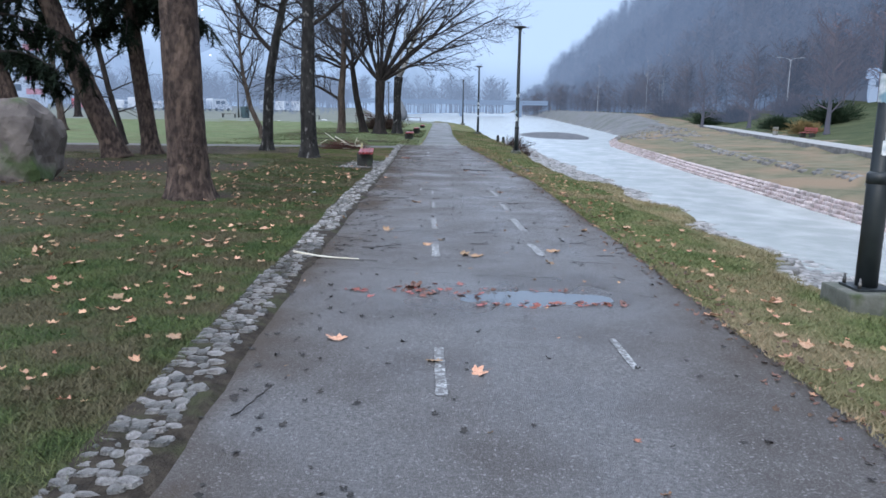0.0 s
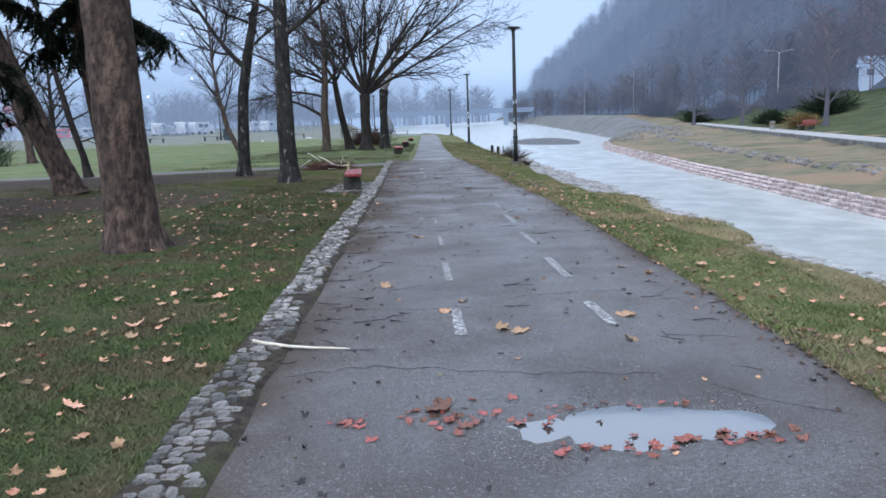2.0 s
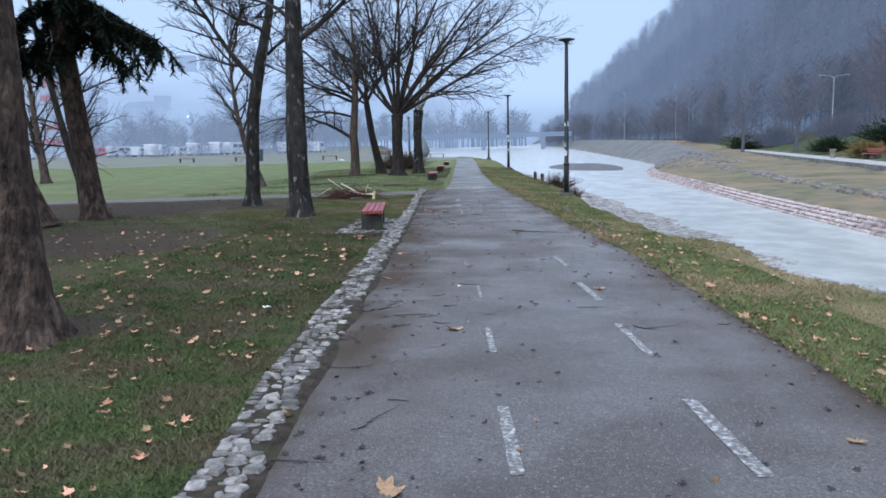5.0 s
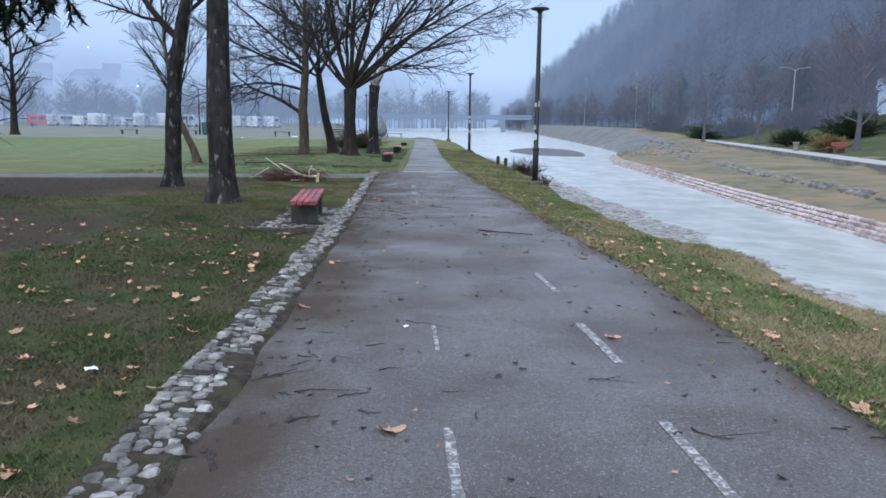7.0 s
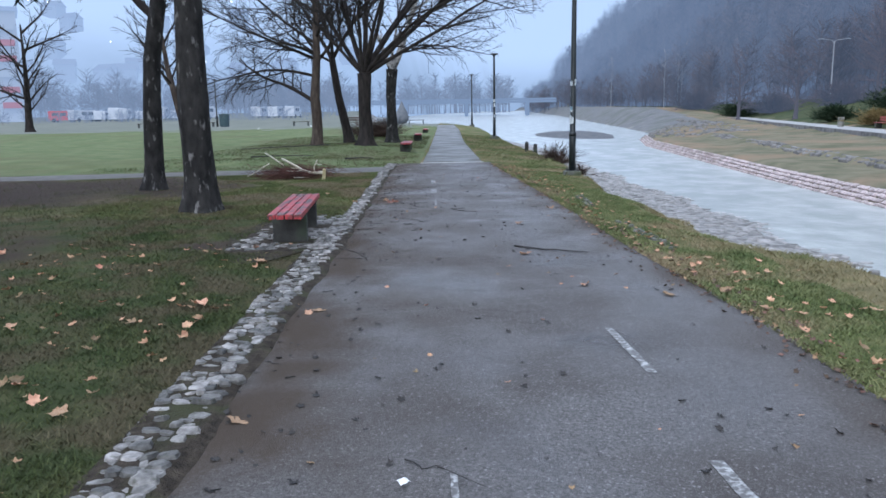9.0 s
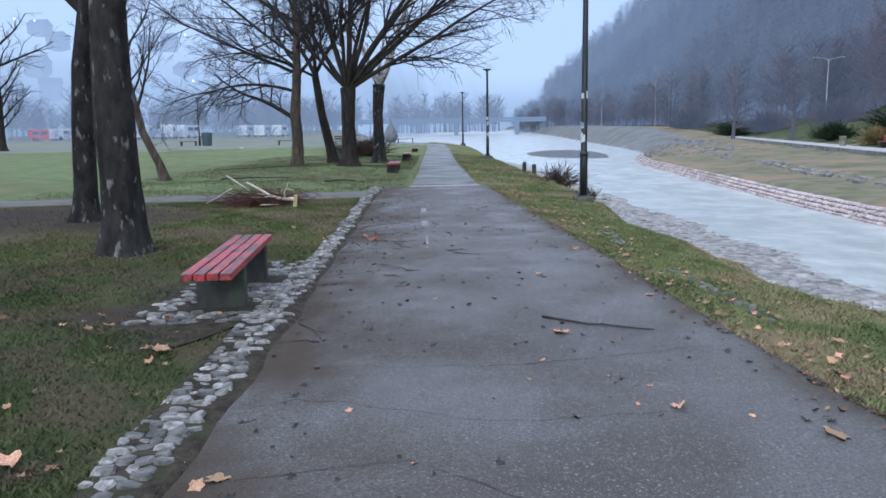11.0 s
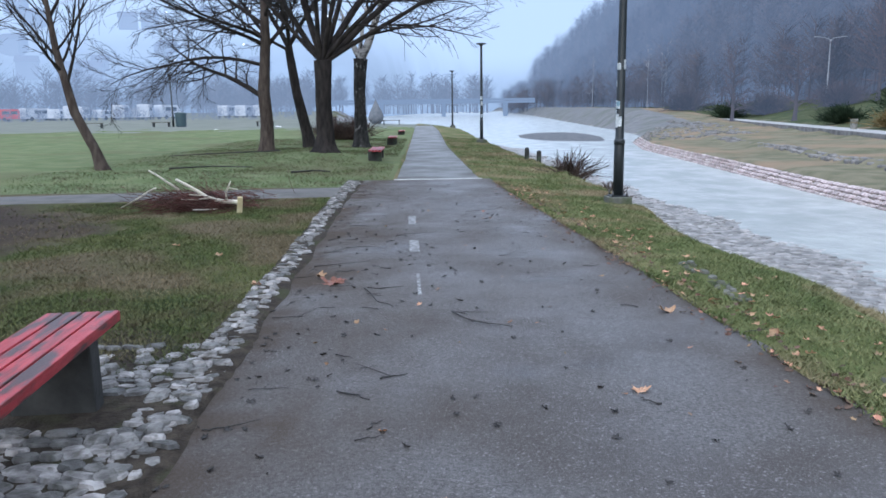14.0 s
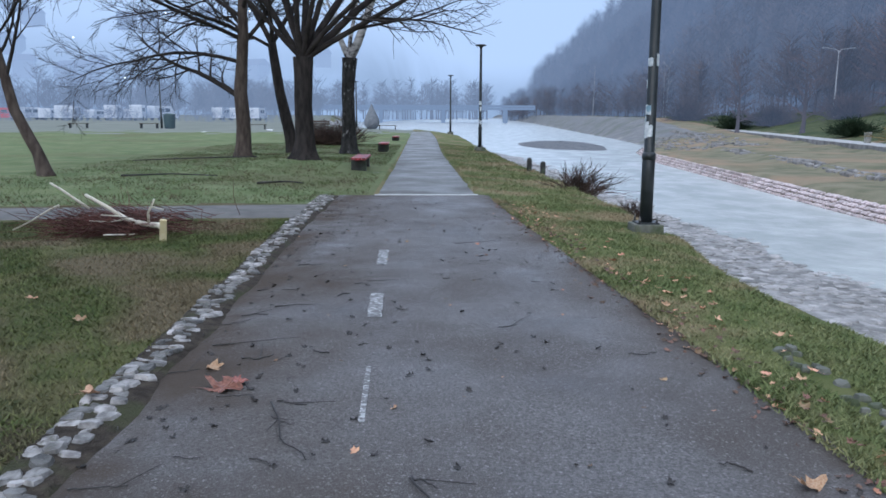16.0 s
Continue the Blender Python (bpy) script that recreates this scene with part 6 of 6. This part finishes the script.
for _ in range(420):
    y = 2 + 31 * lf.random()
    x = path_right(y) + 0.02 + abs(lf.gauss(0, 0.45))
    if x < bank_edge(y):
        spots.append((x, y, ground_z(x, y) + 0.03, lf.uniform(0.03, 0.08)))
for _ in range(150):
    y = 2 + 30 * lf.random()
    x = lf.uniform(path_left(y), path_right(y))
    spots.append((x, y, path_height(x, y) + 0.004, lf.uniform(0.015, 0.045)))
for _ in range(220):
    y = 2 + 31 * lf.random()
    x = path_right(y) - abs(lf.gauss(0, 0.05))
    spots.append((x, y, path_height(x, y) + 0.006, lf.uniform(0.02, 0.05)))
fringe = []
for _ in range(1500):
    y = 2 + 31.5 * lf.random()
    x = path_right(y) + lf.gauss(-0.02, 0.12)
    fringe.append((x, y, (path_height(x, y) if x < path_right(y) else ground_z(x, y) + 0.03) + 0.006, lf.uniform(0.018, 0.05)))
joined_leaves("edge_litter", fringe, M["leaf_brown"], "rust-brown rotting leaf scraps along the path edge")
crumbs = []
for _ in range(900):
    y = 2 + 32 * lf.random()
    x = lf.uniform(path_left(y), path_right(y)) if lf.random() < 0.55 else path_left(y) + abs(lf.gauss(0, 0.45))
    if x < path_right(y):
        crumbs.append((x, y, path_height(x, y) + 0.005, lf.uniform(0.018, 0.05)))
joined_leaves("bark_crumbs", crumbs, M["wet_stick"], "small dark crumbs of bark and twig littering the asphalt")
joined_leaves("leaf_litter", spots, M["leaf_rest"], "scattered small fallen leaves and leaf scraps")


def stick(pts, r, material, label, seed, name="fallen_twig", forks=1, group="twigs on the path"):
    rn = random.Random(seed)
    fine = []
    for a, b in zip(pts, pts[1:]):
        for k in range(4):
            u = k / 4
            fine.append([a[i] + (b[i] - a[i]) * u + (rn.gauss(0, 0.008) if i < 2 else 0) for i in range(3)])
    fine.append(list(pts[-1]))
    t = Tubes()
    t.add(fine, np.linspace(r, r * 0.5, len(fine)), 6, cap=True)
    for _ in range(forks):
        k = rn.randint(2, len(fine) - 2)
        p = np.array(fine[k])
        d = np.array(fine[k + 1]) - p
        d = d / (np.linalg.norm(d) + 1e-9) + np.array([rn.gauss(0, 0.6), rn.gauss(0, 0.6), 0.1])
        t.add([p, p + d * 0.08, p + d * rn.uniform(0.1, 0.22)], [r * 0.6, r * 0.5, r * 0.3], 5)
    return tagged(t.make(name, material), label, "twig", group)


def on_path(pts, h):
    return [(x, y, surface_z(x, y) + h) for x, y in pts]


stick(on_path([(-1.38, 7.93), (-1.02, 7.89), (-0.7, 7.81)], 0.013), 0.013, M["white_wood"], "pale peeled birch stick lying across kerb and path", 1, "birch_stick", 0, "")
for i, pts in enumerate([[(0.68, 20.11), (0.98, 19.85), (1.41, 19.66)], [(-1.36, 13.53), (-1.14, 13.5), (-0.92, 13.71)], [(-0.72, 24.34), (-0.6, 23.91), (-0.46, 23.69)], [(-0.02, 23.53), (0.04, 23.49), (0.08, 23.44)],
                         [(-1.06, 25.06), (-0.93, 25.01), (-0.87, 25.11)], [(-0.03, 23.53), (0.08, 23.29), (0.36, 23.12)], [(-1.2, 20.05), (-1.06, 19.84), (-0.96, 19.58)], [(-0.87, 3.93), (-0.83, 4.11), (-0.8, 4.27)]]):
    stick(on_path(pts, 0.009), 0.011 if i == 0 else 0.0048, M["wet_stick"], "thin dark wet twig lying on the asphalt", 10 + i)
tw = random.Random(66)
for i in range(120):
    y = tw.choice([tw.uniform(3, 33), tw.gauss(8.6, 0.8), tw.gauss(13.5, 1.0), tw.gauss(25, 2.5)])
    y = min(33, max(2.5, y))
    x = tw.uniform(path_left(y) + 0.1, path_right(y) - 0.1) if tw.random() < 0.45 else path_left(y) + abs(tw.gauss(0.2, 0.5))
    a, ln = tw.uniform(-0.7, 0.7) if tw.random() < 0.7 else tw.uniform(0, 3.1), tw.uniform(0.05, 0.22)
    stick(on_path([(x, y), (x + ln * 0.5 * math.cos(a), y + ln * 0.5 * math.sin(a) + tw.gauss(0, 0.015)), (x + ln * math.cos(a), y + ln * math.sin(a))], 0.004), tw.uniform(0.0025, 0.005), M["wet_stick"],
          "thin dark wet twig lying on the asphalt", 100 + i, forks=1 if ln > 0.15 else 0)
for i, pts in enumerate([[(-5.2, 44.6), (-7.2, 44.9), (-9, 44.4)], [(-7.0, 38.4), (-6.0, 38.9), (-4.8, 38.5)], [(-3.4, 36.3), (-2.9, 36.9), (-2.5, 36.6)]]):
    stick([(x, y, ground_z(x, y) + 0.05) for x, y in pts], 0.025, M["wet_stick"], "dark fallen branch lying in the grass", 300 + i, "fallen_branch", 4, "branches on the lawn")

# brush pile with the broken birch limb
pr_ = random.Random(12)
brush = Tubes()
for _ in range(620):
    x, y = -3.62 + pr_.gauss(0, 0.42), 30.0 + pr_.gauss(0, 0.28)
    a, e = pr_.gauss(math.pi, 0.7), radians(pr_.uniform(-4, 30))
    pts, rad = wander(pr_, (x, y, ground_z(x, y) + pr_.uniform(0.0, 0.24)), (math.cos(a) * math.cos(e), math.sin(a) * math.cos(e), math.sin(e)), pr_.uniform(0.25, 0.65), 4, 0.15, -0.08, (0.006, 0.002))
    pts[:, 2] = np.maximum(pts[:, 2], 0.03)
    brush.add(pts, rad, 3)
pile = brush.make("brush_pile", M["brush"])
tagged(pile, "heap of reddish cut brushwood lying by the side path", "brushwood", kind="stuff")
limb = thing("birch_limb", "broken white birch limb with fresh split end on brushwood", "branch")
for nm, pts, r0, r1 in (("stem", [(-4.05, 29.9, 0.50), (-3.92, 29.85, 0.44), (-3.72, 29.82, 0.33), (-3.55, 29.8, 0.22), (-3.3, 29.75, 0.16), (-3.1, 29.6, 0.17), (-3.0, 29.45, 0.18)], 0.018, 0.04),
                        ("side_branch", [(-3.24, 29.7, 0.17), (-3.25, 29.72, 0.30), (-3.19, 29.72, 0.42), (-3.17, 29.72, 0.47)], 0.018, 0.010),
                        ("side_branch", [(-3.21, 29.72, 0.38), (-3.13, 29.7, 0.36), (-3.06, 29.7, 0.35)], 0.010, 0.006),
                        ("side_branch", [(-4.0, 29.85, 0.34), (-4.15, 29.85, 0.45), (-4.3, 29.85, 0.56), (-4.44, 29.85, 0.65)], 0.018, 0.012),
                        ("side_branch", [(-4.35, 29.85, 0.38), (-4.45, 29.8, 0.33), (-4.65, 29.75, 0.20), (-4.85, 29.7, 0.10)], 0.014, 0.008),
                        ("side_branch", [(-3.55, 29.8, 0.22), (-3.7, 29.7, 0.2), (-3.9, 29.6, 0.22)], 0.014, 0.008),
                        ("side_branch", [(-3.45, 29.8, 0.2), (-3.6, 29.75, 0.26), (-3.8, 29.7, 0.28)], 0.012, 0.006)):
    t = Tubes()
    t.add(pts, np.linspace(r0, r1, len(pts)), 8, cap=True)
    t.make(nm, M["white_wood"], limb)
stick([(-3.70, 29.49, 0.07), (-3.5, 29.52, 0.07), (-3.34, 29.57, 0.07)], 0.012, M["white_wood"], "short pale peeled stick lying in the grass", 77, "birch_stick", 0, "")
sp = box(0, 0, 0, 0.075, 0.04, 0.36, 0.012)
for v in sp.verts:
    v.co.x *= 1.15 - 0.9 * abs(v.co.z) if v.co.z > 0 else 1.1
    v.co.y += 0.12 * v.co.z * v.co.z
ob = part("split_end", sp, M["cut_wood"], limb, "pale yellow freshly split wood")
ob.matrix_local = pose(-2.97, 29.38, 0.10, 16, 6, 12)

# white litter on the lawn
for x, y, s in ((-13.5, 88, 0.5), (-2.1, 13.55, 0.07), (-17.0, 80, 0.3), (-0.27, 14.67, 0.045)):
    bm = bmesh.new()
    bmesh.ops.create_grid(bm, x_segments=4, y_segments=4, size=s / 2)
    for v in bm.verts:
        v.co.z = s * 0.25 * noise.noise(v.co * 9 / s * 0.3 + Vector((x, y, 0)))
    ob = part("paper_scrap", bm, M["paper"], None)
    ob.matrix_world = pose(x, y, surface_z(x, y) + 0.02 + s * 0.05, 0, 0, 30)
    tagged(ob, "crumpled white paper scrap lying on the ground", "litter")


# ---------------------------------------------------------------- cobbled kerb strip and bench pads
strip = thing("cobble_strip", "rough strip of pale cobbles edging the path", "cobbles", kind="structure")
cob_meshes = [mesh_from(flag_mesh(i), "cobble", M["stone"], False) for i in range(14)]
cs = random.Random(17)
near, rest, verge_stones = [], [], []
y = -2.0
while y < 34.6:
    step = cs.uniform(0.06, 0.095)
    wide = lerp_table([(3, 0.30), (6, 0.25), (9, 0.22), (12, 0.27), (20, 0.27), (23, 0.20), (26, 0.16), (31, 0.17), (34.5, 0.26)], y) + 0.02 * math.sin(y * 2.9)
    x = path_left(y) - wide - 0.02
    while x < path_left(y) - 0.03:
        w = cs.uniform(0.05, 0.12)
        st = (x + w / 2, y + cs.uniform(-0.02, 0.02), 0.014 + cs.uniform(-0.014, 0.008), w * 1.12, step * cs.uniform(1.0, 1.3), cs.uniform(0.05, 0.078), cs.uniform(-0.3, 0.3))
        if cs.random() < 0.92:
            (near if 3.0 < y < 8.5 else rest).append(st)
        x += w
    y += step
for px, py, x0, x1, y0, y1 in ((-1.95, 21.03, -0.56, 0.62, -0.95, 1.75), (-1.62, 41.0, -0.5, 0.5, -1.0, 1.1)):
    b = y0
    while b < y1:
        step = cs.uniform(0.07, 0.105)
        a = x0 + cs.uniform(-0.1, 0.1)
        while a < x1 - 0.03:
            w = cs.uniform(0.07, 0.15)
            on_slab = abs(a + 0.02) < 0.42 and (abs(b + 0.42) < 0.2 or abs(b - 0.75) < 0.2)
            worn = 0.40 if a < -0.40 or b > 1.45 or b < -0.75 else 0.05
            if not on_slab and px + a + w < path_left(py + b) - 0.02 and cs.random() > worn:
                rest.append((px + a + w / 2, py + b + cs.uniform(-0.02, 0.02), 0.022 + cs.uniform(-0.014, 0.008), w * 1.08, step * cs.uniform(0.98, 1.22), 0.06, cs.uniform(-0.35, 0.35)))
            a += w
        b += step
for y0, y1, x0, x1 in ((19.9, 22.1, 2.40, 2.29), (23.8, 25.3, 2.23, 2.31)):
    y = y0
    while y < y1:
        u = (y - y0) / (y1 - y0)
        for k in range(2):
            x = x0 + (x1 - x0) * u + 0.10 * k - 0.05 + cs.uniform(-0.015, 0.015)
            if cs.random() < 0.72:
                verge_stones.append((x, y + cs.uniform(-0.02, 0.02), max(ground_z(x, y), -0.02) - cs.uniform(0, 0.016), cs.uniform(0.05, 0.085), cs.uniform(0.05, 0.10), 0.07, cs.uniform(-0.5, 0.5)))
        y += cs.uniform(0.09, 0.13)
for x, y, z, sx, sy, sz, tn in near[:300]:
    ob = new("cobble", cs.choice(cob_meshes))
    ob.parent = strip
    ob.matrix_local = Matrix.Translation((x, y, z)) @ Matrix.Rotation(tn, 4, "Z") @ Matrix.Diagonal((sx, sy, sz, 1))
joined_stones("cobble_strip_rest", near[300:] + rest, M["stone_rest"], "pale cobbles edging the path and paving the bench pads", "cobbles", flags=True, seeds=16)
joined_stones("verge_stones", verge_stones, M["slab"], "old sunken row of grey stones in the verge grass", "stones", flags=True)

# mortar and soil between the cobbles
bed_v, bed_f = [], []
ys = np.arange(-2, 34.7, 0.2)
for y in ys:
    pl = path_left(y)
    wide = lerp_table([(3, 0.31), (6, 0.26), (9, 0.23), (12, 0.28), (20, 0.28), (23, 0.21), (26, 0.17), (34.5, 0.22)], y) + 0.03 * noise.noise(Vector((y * 2, 3, 3)))
    bed_v += [(pl - wide - 0.05, y, 0.012), (pl - wide, y, 0.036), (pl + 0.035 + 0.05 * noise.noise(Vector((y * 1.8, 8, 3))), y, 0.030), (pl + 0.15 + 0.09 * noise.noise(Vector((y * 1.3, 5, 3))), y, -0.01)]
for j in range(len(ys) - 1):
    for k in range(3):
        bed_f.append((4 * j + k, 4 * j + k + 1, 4 * j + k + 5, 4 * j + k + 4))
tagged(flat_patch("bench_pad_soil", blob_outline(-2.12, 21.3, 0.74, 1.7, 48, 6, 0.3), 0.036, M["joint"]), "trodden soil between the cobbles under the bench", "soil", kind="structure")
tagged(mesh_object("cobble_bed", bed_v, bed_f, M["joint"]), "dark soil between the cobbles", "soil", kind="structure")


# ---------------------------------------------------------------- grass blades
def grass(name, n, xa, xb, y0, y1, h0, h1, material, seed, label, power=1.0, keep_soil=0.12, clump=1.0, low=False):
    """Single blades over a stretch of the lawn, thinner on bare soil."""
    rn = np.random.RandomState(seed)
    gx, gy = np.arange(-14, 6.01, 0.25), np.arange(0, 62.01, 0.25)
    y = y0 + (y1 - y0) * rn.rand(n)
    u = rn.rand(n) ** power
    ya = np.arange(y0 - 1, y1 + 1, 0.2)
    la, ra = np.interp(y, ya, [xa(q) for q in ya]), np.interp(y, ya, [xb(q) for q in ya])
    x = la + (ra - la) * u
    ix, iy = np.clip(((x + 14) / 0.25).astype(int), 0, len(gx) - 2), np.clip((y / 0.25).astype(int), 0, len(gy) - 2)
    fx, fy = (x + 14) / 0.25 - ix, y / 0.25 - iy
    Z, S = GRID
    z = Z[iy, ix] * (1 - fx) * (1 - fy) + Z[iy, ix + 1] * fx * (1 - fy) + Z[iy + 1, ix] * (1 - fx) * fy + Z[iy + 1, ix + 1] * fx * fy
    near_edge = x < la + 0.6 * (ra - la)
    z = np.where(np.full(n, low), z + 0.004, np.where(x > 0, np.where(near_edge, np.maximum(z, 0.022 - 0.085 * (x - la)), z + 0.006), np.maximum(z, 0.016)))
    patch = np.sin(x * 2.3 + 1.7 * np.sin(y * 1.1)) + np.sin(y * 1.9 + 1.3 * np.sin(x * 1.7)) + 0.8 * np.sin(x * 6.1 + y * 4.7)
    ok = (S[iy, ix] < 0.5) | (rn.rand(n) < keep_soil)
    ok &= rn.rand(n) < np.clip(0.66 + 0.16 * patch * clump, 0.2, 1)
    lo, hi = 31.35 + 0.12 * (x + 1.7), 33.5 + 0.13 * (x + 1.7)
    ok &= ~((x < -1.6) & (y > lo) & (y < hi))
    ok &= ~((np.abs(x - 2.34) < 0.085) & (y > 19.9) & (y < 22.1)) & ~((np.abs(x - 2.27) < 0.085) & (y > 23.8) & (y < 25.3))
    for bx, by in ((3.13, 31.0), (3.69, 6.67)):
        ok &= ~((np.abs(x - bx) < 0.27) & (np.abs(y - by - 0.02) < 0.30))
    for bx, by in ((-1.95, 21.03), (-1.62, 41.0)):
        ok &= ~((np.abs(x - bx) < 0.62) & (np.abs(y - by) < 1.15))
    x, y, z, patch = x[ok], y[ok], z[ok], patch[ok]
    k = len(x)
    h = (h0 + (h1 - h0) * rn.rand(k)) * (1 + 0.10 * patch)
    a, lean, az = rn.rand(k) * 6.283, h * rn.uniform(0.6, 2.0, k), rn.rand(k) * 6.283
    w = 0.0022 + 0.0030 * rn.rand(k) + 0.00012 * y
    v = np.zeros((k, 3, 3))
    v[:, 0] = np.stack([x - w * np.cos(a), y - w * np.sin(a), z - 0.006], 1)
    v[:, 1] = np.stack([x + w * np.cos(a), y + w * np.sin(a), z - 0.006], 1)
    v[:, 2] = np.stack([x + lean * np.cos(az), y + lean * np.sin(az), z + h], 1)
    f = np.arange(3 * k).reshape(-1, 3)
    return tagged(mesh_object(name, v.reshape(-1, 3), f, material), label, "grass", kind="stuff")


GX, GY = np.arange(-14, 6.01, 0.25), np.arange(0, 62.01, 0.25)
GRID = (np.array([[ground_z(x, y) for x in GX] for y in GY]), np.array([[1.0 if ground_kind(x, y) == 1 else 0.0 for x in GX] for y in GY]))
grass("grass", 230000, lambda y: path_left(y) - 3.2, lambda y: path_left(y) - 0.25, 1.2, 12.5, 0.012, 0.034, M["grass"], 1, "short green lawn grass beside the path", 0.8)
grass("grass", 140000, lambda y: path_left(y) - 3.2, lambda y: path_left(y) - 0.24, 11.5, 24.0, 0.012, 0.034, M["grass_olive"], 6, "short olive winter grass beside the path", 0.8)
grass("grass", 120000, lambda y: path_left(y) - 4.5, lambda y: path_left(y) - 0.18, 22.5, 31.5, 0.012, 0.034, M["grass_straw"], 7, "yellowed short grass before the side path", 0.8)
grass("grass", 170000, lambda y: path_left(y) - 10.5, lambda y: path_left(y) - 3.0, 3.0, 31.5, 0.014, 0.04, M["grass_olive"], 2, "short winter lawn grass under the trees")
grass("grass", 60000, lambda y: path_left(y) - 9, lambda y: path_left(y) - 0.2, 32.5, 60, 0.03, 0.06, M["grass"], 3, "lawn grass around the maples", 0.8)
grass("grass", 330000, lambda y: path_right(y) - 0.07, lambda y: bank_edge(y) + 0.35, 1.2, 34, 0.012, 0.036, M["grass_dry"], 4, "yellowish verge grass between path and river", 0.95, 1.0)
grass("grass", 40000, lambda y: bank_edge(y) + 0.2, lambda y: bank_edge(y) + max(0.3, ledge_width(y)), 4, 26, 0.02, 0.055, M["grass_ledge"], 8, "straw-coloured grass on the lower bank ledge", 1.0, 1.0, low=True)
grass("grass", 45000, lambda y: path_right(y) + 0.0, lambda y: bank_edge(y) + 0.5, 33, 61, 0.03, 0.07, M["grass_dry"], 5, "yellowish verge grass along the river bank", 0.9)
